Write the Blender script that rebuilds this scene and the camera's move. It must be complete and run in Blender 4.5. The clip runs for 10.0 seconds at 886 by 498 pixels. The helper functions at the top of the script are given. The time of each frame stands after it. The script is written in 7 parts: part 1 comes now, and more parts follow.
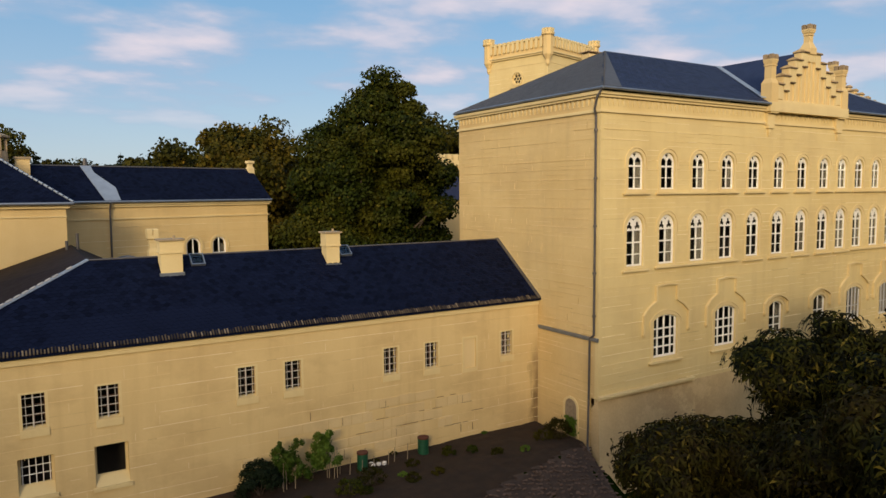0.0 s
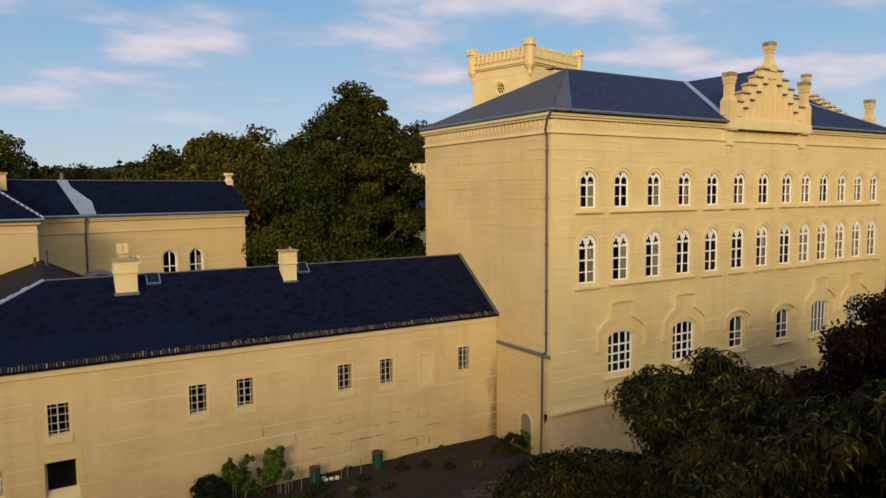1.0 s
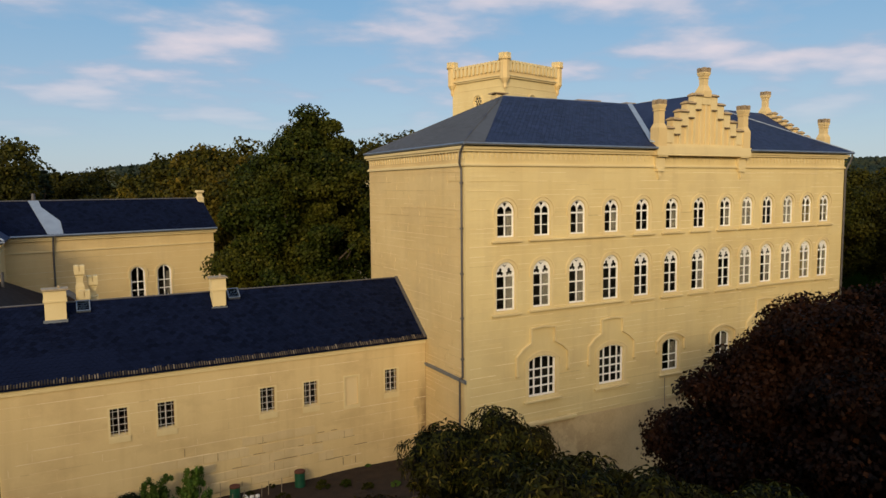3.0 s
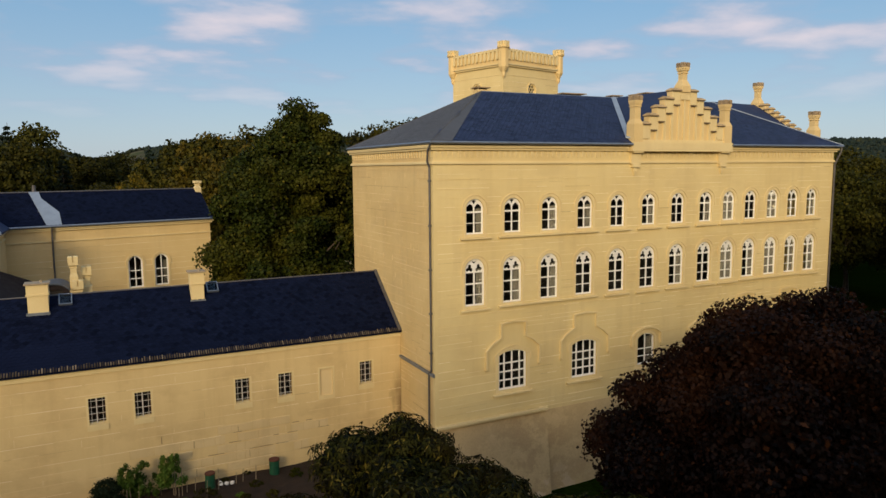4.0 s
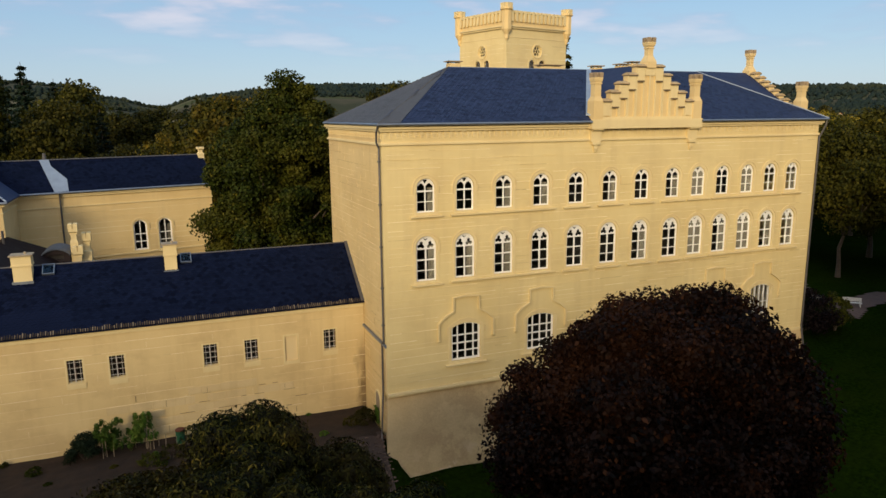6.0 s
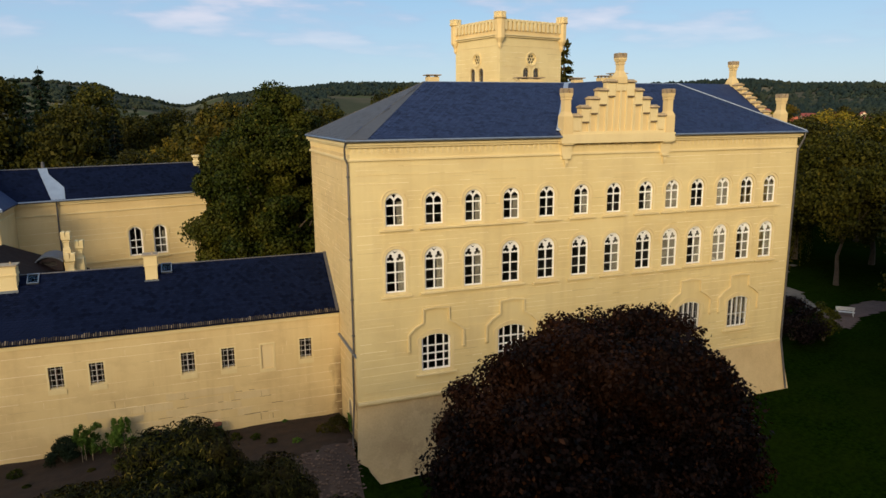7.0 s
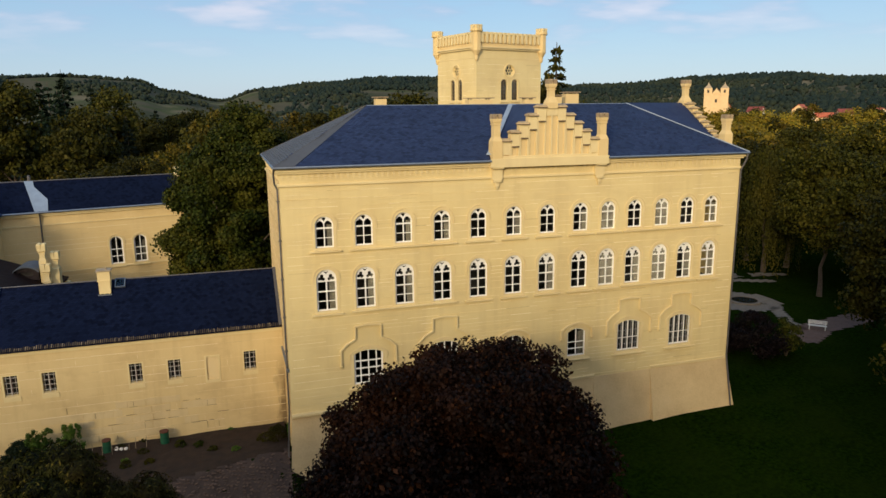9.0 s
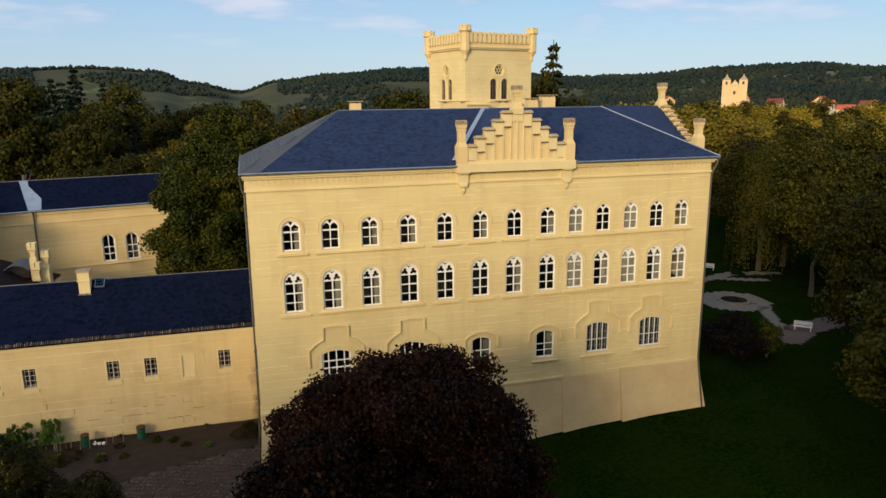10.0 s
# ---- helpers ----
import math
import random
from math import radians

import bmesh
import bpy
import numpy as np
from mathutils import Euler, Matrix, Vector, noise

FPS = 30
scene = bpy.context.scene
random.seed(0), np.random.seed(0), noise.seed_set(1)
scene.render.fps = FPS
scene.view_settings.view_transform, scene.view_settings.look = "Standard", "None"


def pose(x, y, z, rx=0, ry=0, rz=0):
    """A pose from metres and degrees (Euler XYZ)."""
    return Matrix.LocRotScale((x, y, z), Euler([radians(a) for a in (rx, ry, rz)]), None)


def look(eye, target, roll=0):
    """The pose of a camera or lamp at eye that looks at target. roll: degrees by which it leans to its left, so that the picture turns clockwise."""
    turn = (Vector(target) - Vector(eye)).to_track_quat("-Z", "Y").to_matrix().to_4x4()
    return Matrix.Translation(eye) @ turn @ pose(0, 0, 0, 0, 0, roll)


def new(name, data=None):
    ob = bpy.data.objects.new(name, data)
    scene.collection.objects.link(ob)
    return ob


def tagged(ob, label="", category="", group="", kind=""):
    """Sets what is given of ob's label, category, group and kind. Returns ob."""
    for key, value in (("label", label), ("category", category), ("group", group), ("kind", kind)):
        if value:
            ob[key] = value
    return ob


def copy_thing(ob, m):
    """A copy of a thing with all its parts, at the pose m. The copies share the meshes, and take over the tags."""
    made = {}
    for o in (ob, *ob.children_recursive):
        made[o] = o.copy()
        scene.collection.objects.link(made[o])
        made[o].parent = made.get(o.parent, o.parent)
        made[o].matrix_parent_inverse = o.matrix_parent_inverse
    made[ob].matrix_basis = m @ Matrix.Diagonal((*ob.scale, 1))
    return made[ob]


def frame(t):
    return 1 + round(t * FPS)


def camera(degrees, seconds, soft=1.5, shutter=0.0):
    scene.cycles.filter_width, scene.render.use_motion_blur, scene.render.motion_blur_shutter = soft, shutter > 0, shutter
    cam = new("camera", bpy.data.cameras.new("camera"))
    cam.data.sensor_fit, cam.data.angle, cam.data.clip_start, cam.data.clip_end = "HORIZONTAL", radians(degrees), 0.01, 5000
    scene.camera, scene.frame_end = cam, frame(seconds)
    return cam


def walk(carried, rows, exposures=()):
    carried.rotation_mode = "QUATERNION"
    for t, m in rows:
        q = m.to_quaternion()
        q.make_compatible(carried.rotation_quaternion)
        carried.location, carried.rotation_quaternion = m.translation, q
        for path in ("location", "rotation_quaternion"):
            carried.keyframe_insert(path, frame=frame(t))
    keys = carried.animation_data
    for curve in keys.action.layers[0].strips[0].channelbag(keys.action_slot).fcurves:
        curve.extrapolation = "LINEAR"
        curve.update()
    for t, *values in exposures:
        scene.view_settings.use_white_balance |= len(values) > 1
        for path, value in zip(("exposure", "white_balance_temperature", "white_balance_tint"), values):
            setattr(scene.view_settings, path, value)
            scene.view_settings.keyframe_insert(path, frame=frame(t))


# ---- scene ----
cam = camera(65.2, 10.0)
METRES, EYE, TILT, LEAN, TURN = 34.0, 15.4, 0.0, 0.0, -31.8
ROWS = [
    (0.0, 0.0, 0.0, 0.0, -0.04, -4.72, 0.43),
    (0.5, 0.0435, -0.0079, 0.0158, 0.2, -4.71, 0.45),
    (1.0, 0.0863, -0.0163, 0.0294, 0.67, -4.7, 0.46),
    (1.5, 0.1296, -0.0239, 0.0415, 1.25, -4.69, 0.46),
    (2.0, 0.1734, -0.0314, 0.0541, 1.75, -4.72, 0.48),
    (2.5, 0.2195, -0.0383, 0.0698, 2.33, -4.79, 0.51),
    (4.0, 0.3625, -0.0574, 0.1131, 5.29, -6.66, 0.45),
    (4.5, 0.4081, -0.0623, 0.1268, 6.51, -8.02, 0.4),
    (5.0, 0.4527, -0.0665, 0.1407, 7.69, -9.4, 0.37),
    (5.5, 0.4973, -0.0699, 0.1546, 8.77, -10.63, 0.38),
    (7.0, 0.6388, -0.0764, 0.1998, 11.52, -11.08, 0.44),
    (7.5, 0.689, -0.0763, 0.2153, 12.37, -11.09, 0.45),
    (8.0, 0.7397, -0.0752, 0.2306, 13.04, -11.12, 0.47),
    (8.5, 0.7914, -0.0737, 0.2453, 13.71, -11.3, 0.47),
    (9.0, 0.8432, -0.0712, 0.2597, 14.46, -11.61, 0.5),
    (9.5, 0.8973, -0.0679, 0.2741, 15.26, -11.93, 0.52),
    (10.0, 0.9515, -0.0637, 0.2885, 16.08, -12.33, 0.55),
]
walk(cam, [(t, pose(0, 0, EYE, TILT, LEAN, TURN) @ pose(METRES * x, METRES * y, METRES * z, 90 + pitch, roll, yaw)) for t, x, y, z, yaw, pitch, roll in ROWS],
     exposures=((0.0, 0.0, 6500, 9.5), (2.0, -0.06, 6480, 8.5), (4.0, -0.09, 6420, 8), (7.0, 0.14, 6230, 7), (10.0, 0.16, 6180, 6.5)))

SUN_FROM = Vector((-0.60, -0.77, 0.27)).normalized()

# ---- world and sun ----
world = bpy.data.worlds.new("sky")
scene.world = world
world.use_nodes = True
wn, wl = world.node_tree.nodes, world.node_tree.links
wn.clear()
w_out = wn.new("ShaderNodeOutputWorld")
w_bg = wn.new("ShaderNodeBackground")
w_sky = wn.new("ShaderNodeTexSky")
w_sky.sky_type = "NISHITA"
w_sky.sun_disc = False
w_sky.sun_elevation = math.asin(SUN_FROM.z)
w_sky.sun_rotation = math.atan2(SUN_FROM.x, SUN_FROM.y)
w_sky.air_density = 1.0
w_sky.dust_density = 0.6
w_sky.ozone_density = 1.6
SKY_STRENGTH = 0.13
w_bg.inputs["Strength"].default_value = SKY_STRENGTH
w_tc = wn.new("ShaderNodeTexCoord")
w_sep = wn.new("ShaderNodeSeparateXYZ")
wl.new(w_tc.outputs["Generated"], w_sep.inputs[0])


def wmath(op, a, b=None, clamp=False):
    n = wn.new("ShaderNodeMath")
    n.operation = op
    n.use_clamp = clamp
    for i, v in enumerate((a, b)):
        if v is None:
            continue
        if isinstance(v, (int, float)):
            n.inputs[i].default_value = v
        else:
            wl.new(v, n.inputs[i])
    return n.outputs[0]


w_h = wmath("ADD", w_sep.outputs[2], 0.13)
w_comb = wn.new("ShaderNodeCombineXYZ")
wl.new(wmath("DIVIDE", w_sep.outputs[0], w_h), w_comb.inputs[0])
wl.new(wmath("DIVIDE", w_sep.outputs[1], w_h), w_comb.inputs[1])
w_map = wn.new("ShaderNodeMapping")
w_map.inputs["Rotation"].default_value = (0, 0, radians(25))
w_map.inputs["Scale"].default_value = (0.9, 1.0, 1.0)
w_map.inputs["Location"].default_value = (1.3, 0.4, 0.0)
wl.new(w_comb.outputs[0], w_map.inputs[0])
w_noise = wn.new("ShaderNodeTexNoise")
w_noise.inputs["Scale"].default_value = 1.7
w_noise.inputs["Detail"].default_value = 7
w_noise.inputs["Roughness"].default_value = 0.50
wl.new(w_map.outputs[0], w_noise.inputs["Vector"])
w_ramp = wn.new("ShaderNodeValToRGB")
w_ramp.color_ramp.elements[0].position = 0.44
w_ramp.color_ramp.elements[1].position = 0.58
wl.new(w_noise.outputs["Fac"], w_ramp.inputs[0])
w_low = wmath("MULTIPLY", wmath("SUBTRACT", w_sep.outputs[2], 0.06), 10.0, True)
w_mask = wmath("MULTIPLY", wmath("MULTIPLY", w_ramp.outputs[0], w_low), 0.85)
w_tone = wn.new("ShaderNodeValToRGB")
w_tone.color_ramp.elements[0].position = 0.50
w_tone.color_ramp.elements[0].color = (3.2, 3.9, 5.2, 1)
w_tone.color_ramp.elements[1].position = 0.68
w_tone.color_ramp.elements[1].color = (6.4, 5.6, 6.0, 1)
wl.new(w_noise.outputs["Fac"], w_tone.inputs[0])
w_mix = wn.new("ShaderNodeMix")
w_mix.data_type = "RGBA"
wl.new(w_mask, w_mix.inputs[0])
w_haze = wn.new("ShaderNodeMix")
w_haze.data_type = "RGBA"
w_air = wn.new("ShaderNodeValToRGB")
w_air.color_ramp.elements[0].position = 0.0
w_air.color_ramp.elements[0].color = (3.6, 4.35, 5.4, 1)
w_air.color_ramp.elements[1].position = 0.32
w_air.color_ramp.elements[1].color = (1.05, 2.95, 5.2, 1)
wl.new(w_sep.outputs[2], w_air.inputs[0])
wl.new(w_air.outputs[0], w_haze.inputs[7])
w_haze.inputs[0].default_value = 0.75
wl.new(w_sky.outputs[0], w_haze.inputs[6])
wl.new(w_haze.outputs[2], w_mix.inputs[6])
wl.new(w_tone.outputs[0], w_mix.inputs[7])
# warm glow added to the unseen evening sky round the sun, filling the fronts
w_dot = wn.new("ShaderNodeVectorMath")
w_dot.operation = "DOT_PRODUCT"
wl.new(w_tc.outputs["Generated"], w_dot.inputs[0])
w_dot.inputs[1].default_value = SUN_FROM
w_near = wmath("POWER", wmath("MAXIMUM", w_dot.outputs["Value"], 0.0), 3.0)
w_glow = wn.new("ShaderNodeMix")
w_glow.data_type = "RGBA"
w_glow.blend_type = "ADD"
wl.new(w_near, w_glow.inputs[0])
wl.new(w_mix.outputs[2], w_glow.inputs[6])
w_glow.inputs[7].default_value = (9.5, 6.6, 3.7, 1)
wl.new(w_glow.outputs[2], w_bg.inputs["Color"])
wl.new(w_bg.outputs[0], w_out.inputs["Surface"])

sun = new("sun", bpy.data.lights.new("sun", "SUN"))
sun.data.energy = 2.75
sun.data.angle = radians(14)
sun.data.color = (1.0, 0.785, 0.485)
sun.matrix_world = look((0, 0, 60), Vector((0, 0, 60)) - SUN_FROM)


# ---- materials ----
def material(name, rough=0.8, metal=0.0, spec=0.5):
    m = bpy.data.materials.new(name)
    m.use_nodes = True
    b = m.node_tree.nodes["Principled BSDF"]
    b.inputs["Roughness"].default_value = rough
    b.inputs["Metallic"].default_value = metal
    b.inputs["Specular IOR Level"].default_value = spec
    return m, m.node_tree.nodes, m.node_tree.links, b


def coords(n, l, scale=(1, 1, 1)):
    tc = n.new("ShaderNodeTexCoord")
    mp = n.new("ShaderNodeMapping")
    mp.inputs["Scale"].default_value = scale
    l.new(tc.outputs["Object"], mp.inputs[0])
    return mp.outputs[0]


def world_coords(n, l, scale=(1, 1, 1)):
    g = n.new("ShaderNodeNewGeometry")
    mp = n.new("ShaderNodeMapping")
    mp.inputs["Scale"].default_value = scale
    l.new(g.outputs["Position"], mp.inputs[0])
    return mp.outputs[0]


def noise_tex(n, l, vec, scale, detail=4, rough=0.55):
    t = n.new("ShaderNodeTexNoise")
    t.inputs["Scale"].default_value = scale
    t.inputs["Detail"].default_value = detail
    t.inputs["Roughness"].default_value = rough
    l.new(vec, t.inputs["Vector"])
    return t.outputs["Fac"]


def ramp(n, l, fac, stops):
    r = n.new("ShaderNodeValToRGB")
    e = r.color_ramp.elements
    while len(e) < len(stops):
        e.new(0.5)
    for el, (p, c) in zip(e, stops):
        el.position = p
        el.color = (*c, 1)
    l.new(fac, r.inputs[0])
    return r.outputs[0]


def mixc(n, l, fac, a, b, mode="MIX"):
    m = n.new("ShaderNodeMix")
    m.data_type = "RGBA"
    m.blend_type = mode
    for sock, v in ((0, fac), (6, a), (7, b)):
        if isinstance(v, (int, float)):
            m.inputs[sock].default_value = v
        elif isinstance(v, tuple):
            m.inputs[sock].default_value = (*v, 1)
        else:
            l.new(v, m.inputs[sock])
    return m.outputs[2]


def bump(n, l, b, height, strength=0.3, dist=0.02):
    bp = n.new("ShaderNodeBump")
    bp.inputs["Strength"].default_value = strength
    bp.inputs["Distance"].default_value = dist
    l.new(height, bp.inputs["Height"])
    l.new(bp.outputs[0], b.inputs["Normal"])


def plaster(name, base, dark, stain, amount=0.5, random_amt=0.0, blotch=0.0, damp_at=0.0):
    """Lime plaster: broad wash differences, rain streaks that run down, fine sand grain."""
    m, n, l, b = material(name, 0.9, spec=0.2)
    v = world_coords(n, l)
    vs = world_coords(n, l, (1.6, 1.6, 0.12))
    big = noise_tex(n, l, v, 0.35, 5)
    streak = noise_tex(n, l, vs, 1.0, 4)
    grain = noise_tex(n, l, v, 14, 3)
    c = ramp(n, l, big, ((0.3, dark), (0.62, base)))
    s = ramp(n, l, streak, ((0.50, (0, 0, 0)), (0.78, (amount, amount, amount))))
    c = mixc(n, l, s, c, stain)
    if blotch:
        patch = noise_tex(n, l, world_coords(n, l, (0.8, 0.8, 1.3)), 0.28, 7, 0.62)
        c = mixc(n, l, ramp(n, l, patch, ((0.50, (0, 0, 0)), (0.62, (blotch, blotch, blotch)))), c, stain)
    c = mixc(n, l, 0.25, c, ramp(n, l, grain, ((0.3, dark), (0.7, base))))
    if damp_at:
        sep = n.new("ShaderNodeSeparateXYZ")
        l.new(v, sep.inputs[0])
        edge = n.new("ShaderNodeMath")
        edge.operation = "MULTIPLY_ADD"
        l.new(noise_tex(n, l, world_coords(n, l, (1.2, 1.2, 0.5)), 1.3, 5, 0.6), edge.inputs[0])
        edge.inputs[1].default_value = 1.8
        l.new(sep.outputs[0], edge.inputs[2])
        wet = n.new("ShaderNodeMapRange")
        wet.inputs[1].default_value, wet.inputs[2].default_value = damp_at + 0.55, damp_at + 1.25
        l.new(edge.outputs[0], wet.inputs[0])
        high = n.new("ShaderNodeMapRange")
        high.inputs[1].default_value, high.inputs[2].default_value = 7.0, 4.5
        l.new(sep.outputs[2], high.inputs[0])
        both = n.new("ShaderNodeMath")
        both.operation = "MULTIPLY"
        l.new(wet.outputs[0], both.inputs[0])
        l.new(high.outputs[0], both.inputs[1])
        c = mixc(n, l, both.outputs[0], c, (0.24, 0.165, 0.08))
    if random_amt:
        oi = n.new("ShaderNodeObjectInfo")
        c = mixc(n, l, random_amt, c, ramp(n, l, oi.outputs["Random"], ((0.0, dark), (1.0, base))))
    l.new(c, b.inputs["Base Color"])
    bump(n, l, b, grain, 0.25, 0.01)
    return m


PLASTER = plaster("yellow_plaster", (0.72, 0.548, 0.272), (0.64, 0.468, 0.215), (0.50, 0.37, 0.20), 0.35)
COURSE = plaster("yellow_ashlar_plaster", (0.73, 0.592, 0.300), (0.66, 0.515, 0.245), (0.50, 0.37, 0.20), 0.35, 0.0, 0.28)
# ashlar plaster again, with the side wall's weaker light put into the colour
SHADEDSIDEPLASTER = plaster("shaded_side_ashlar", (0.70, 0.528, 0.255), (0.60, 0.435, 0.195), (0.47, 0.335, 0.175), 0.40, 0.0, 0.35)
TRIM = plaster("pale_plaster_trim", (0.74, 0.605, 0.325), (0.67, 0.525, 0.27), (0.52, 0.40, 0.24), 0.30)


def joint_material(name, pale, wall, dark):
    """Lime pointing that differs from bead to bead."""
    m, n, l, b = material(name, 0.92, spec=0.15)
    g = n.new("ShaderNodeNewGeometry")
    v = world_coords(n, l)
    c = ramp(n, l, g.outputs["Random Per Island"], ((0.0, dark), (0.12, wall), (0.30, wall), (0.65, pale)))
    c = mixc(n, l, ramp(n, l, noise_tex(n, l, v, 1.7, 4), ((0.45, (0, 0, 0)), (0.68, (0.6, 0.6, 0.6)))), c, wall)
    l.new(c, b.inputs["Base Color"])
    return m


JOINT = joint_material("pale_joint_plaster", (0.84, 0.71, 0.47), (0.72, 0.56, 0.30), (0.30, 0.21, 0.11))
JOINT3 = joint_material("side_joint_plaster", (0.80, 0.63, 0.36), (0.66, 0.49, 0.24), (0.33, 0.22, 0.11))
JOINT2 = joint_material("soft_joint_plaster", (0.87, 0.75, 0.48), (0.74, 0.60, 0.315), (0.34, 0.25, 0.13))
WINGPLASTER = plaster("wing_plaster", (0.71, 0.545, 0.275), (0.64, 0.48, 0.235), (0.43, 0.295, 0.145), 0.40, 0.0, 0.40, damp_at=25.7)
WEATHERED = plaster("weathered_stone", (0.71, 0.56, 0.31), (0.60, 0.45, 0.23), (0.36, 0.26, 0.14), 0.35, 0.12, 0.5)


def plinth_material():
    m, n, l, b = material("patched_plinth_plaster", 0.92, spec=0.2)
    v = world_coords(n, l)
    big = noise_tex(n, l, v, 0.45, 6, 0.62)
    patch = noise_tex(n, l, v, 0.9, 5, 0.6)
    grain = noise_tex(n, l, v, 9, 4)
    c = ramp(n, l, big, ((0.34, (0.52, 0.37, 0.18)), (0.47, (0.58, 0.42, 0.21)), (0.58, (0.63, 0.465, 0.235)), (0.72, (0.66, 0.495, 0.26))))
    geo = n.new("ShaderNodeNewGeometry")
    sep = n.new("ShaderNodeSeparateXYZ")
    l.new(geo.outputs["Position"], sep.inputs[0])
    mr = n.new("ShaderNodeMapRange")
    mr.inputs[1].default_value = 1.0
    mr.inputs[2].default_value = -0.8
    l.new(sep.outputs[2], mr.inputs[0])
    mul = n.new("ShaderNodeMath")
    mul.operation = "MULTIPLY"
    l.new(mr.outputs[0], mul.inputs[0])
    l.new(ramp(n, l, patch, ((0.52, (0, 0, 0)), (0.56, (1, 1, 1)))), mul.inputs[1])
    # damp stain with flaked lime in it, low on the stretch by the corner
    here = n.new("ShaderNodeVectorMath")
    here.operation = "DISTANCE"
    flat = n.new("ShaderNodeCombineXYZ")
    l.new(sep.outputs[0], flat.inputs[0])
    l.new(sep.outputs[2], flat.inputs[2])
    l.new(flat.outputs[0], here.inputs[0])
    here.inputs[1].default_value = (32.4, 0.0, 0.7)
    near = n.new("ShaderNodeMapRange")
    near.inputs[1].default_value = 6.2
    near.inputs[2].default_value = 2.6
    l.new(here.outputs["Value"], near.inputs[0])
    damp = n.new("ShaderNodeMath")
    damp.operation = "MULTIPLY"
    l.new(near.outputs[0], damp.inputs[0])
    l.new(ramp(n, l, noise_tex(n, l, v, 0.75, 7, 0.68), ((0.44, (0, 0, 0)), (0.53, (0.55, 0.55, 0.55)))), damp.inputs[1])
    c = mixc(n, l, damp.outputs[0], c, (0.33, 0.205, 0.095))
    flake = n.new("ShaderNodeMath")
    flake.operation = "MULTIPLY"
    l.new(mul.outputs[0], flake.inputs[0])
    l.new(near.outputs[0], flake.inputs[1])
    c = mixc(n, l, flake.outputs[0], c, (0.62, 0.47, 0.30))
    c = mixc(n, l, 0.3, c, ramp(n, l, grain, ((0.3, (0.46, 0.35, 0.20)), (0.7, (0.68, 0.53, 0.30)))))
    l.new(c, b.inputs["Base Color"])
    bump(n, l, b, patch, 0.35, 0.04)
    return m


PLINTH = plinth_material()


def slate_material(name, a, b2, gloss=0.28):
    m, n, l, b = material(name, 0.6, spec=gloss)
    v = world_coords(n, l)
    g = n.new("ShaderNodeNewGeometry")
    c = ramp(n, l, g.outputs["Random Per Island"], ((0.0, a), (0.55, b2), (1.0, tuple(0.5 * (p + q) for p, q in zip(a, b2)))))
    big = noise_tex(n, l, v, 0.5, 5)
    c = mixc(n, l, ramp(n, l, big, ((0.45, (0, 0, 0)), (0.75, (0.3, 0.3, 0.3)))), c, tuple(p * 0.6 for p in a))
    l.new(c, b.inputs["Base Color"])
    r = n.new("ShaderNodeMapRange")
    r.inputs[3].default_value = 0.55
    r.inputs[4].default_value = 0.8
    l.new(noise_tex(n, l, v, 2.2, 4), r.inputs[0])
    l.new(r.outputs[0], b.inputs["Roughness"])
    bump(n, l, b, noise_tex(n, l, v, 22, 3), 0.15, 0.01)
    return m


SLATE = slate_material("blue_grey_slate", (0.008, 0.015, 0.046), (0.024, 0.038, 0.096))
# the hip plane's reflected light is put into this lighter grey
SLATE_GREY = slate_material("sheen_grey_slate", (0.055, 0.057, 0.066), (0.085, 0.088, 0.100), 0.4)
# much darker version of the blue-grey slate
SLATE_DARK = slate_material("dark_slate", (0.0024, 0.0042, 0.014), (0.0065, 0.0105, 0.031), 0.05)


def edge_material():
    m, n, l, b = material("worn_eave_slate", 0.8, spec=0.2)
    oi = n.new("ShaderNodeObjectInfo")
    c = ramp(n, l, oi.outputs["Random"], ((0.0, (0.025, 0.02, 0.018)), (0.4, (0.07, 0.053, 0.036)), (0.75, (0.13, 0.10, 0.066)), (1.0, (0.24, 0.19, 0.13))))
    l.new(c, b.inputs["Base Color"])
    return m


SLATE_EDGE = edge_material()


def simple(name, base, rough=0.6, metal=0.0, var=0.25, scale=3.0, bumpy=0.0):
    m, n, l, b = material(name, rough, metal)
    v = world_coords(n, l)
    f = noise_tex(n, l, v, scale, 5, 0.6)
    f2 = noise_tex(n, l, v, scale * 9, 3)
    c = ramp(n, l, f, ((0.3, tuple(x * (1 - var) for x in base)), (0.7, tuple(min(1, x * (1 + var)) for x in base))))
    c = mixc(n, l, 0.3, c, ramp(n, l, f2, ((0.3, tuple(x * (1 - var) for x in base)), (0.7, base))))
    l.new(c, b.inputs["Base Color"])
    if bumpy:
        bump(n, l, b, f2, bumpy, 0.02)
    return m


ZINC = simple("zinc_sheet", (0.22, 0.25, 0.30), 0.45, 0.6, 0.2, 1.5)
FLASHING = simple("pale_flashing", (0.30, 0.35, 0.42), 0.5, 0.3, 0.15, 1.5)
PIPE = simple("grey_pipe", (0.12, 0.112, 0.112), 0.5, 0.4, 0.25, 2.0)
WHITE = simple("white_paint", (0.83, 0.81, 0.78), 0.45, 0.0, 0.06, 2.0)
IRON = simple("painted_iron", (0.45, 0.45, 0.46), 0.5, 0.3, 0.15, 4.0)
STONE = simple("weathered_sandstone", (0.34, 0.25, 0.15), 0.9, 0.0, 0.4, 2.5, 0.4)
CAP = simple("cap_slab_stone", (0.36, 0.28, 0.18), 0.85, 0.0, 0.35, 3.0, 0.3)
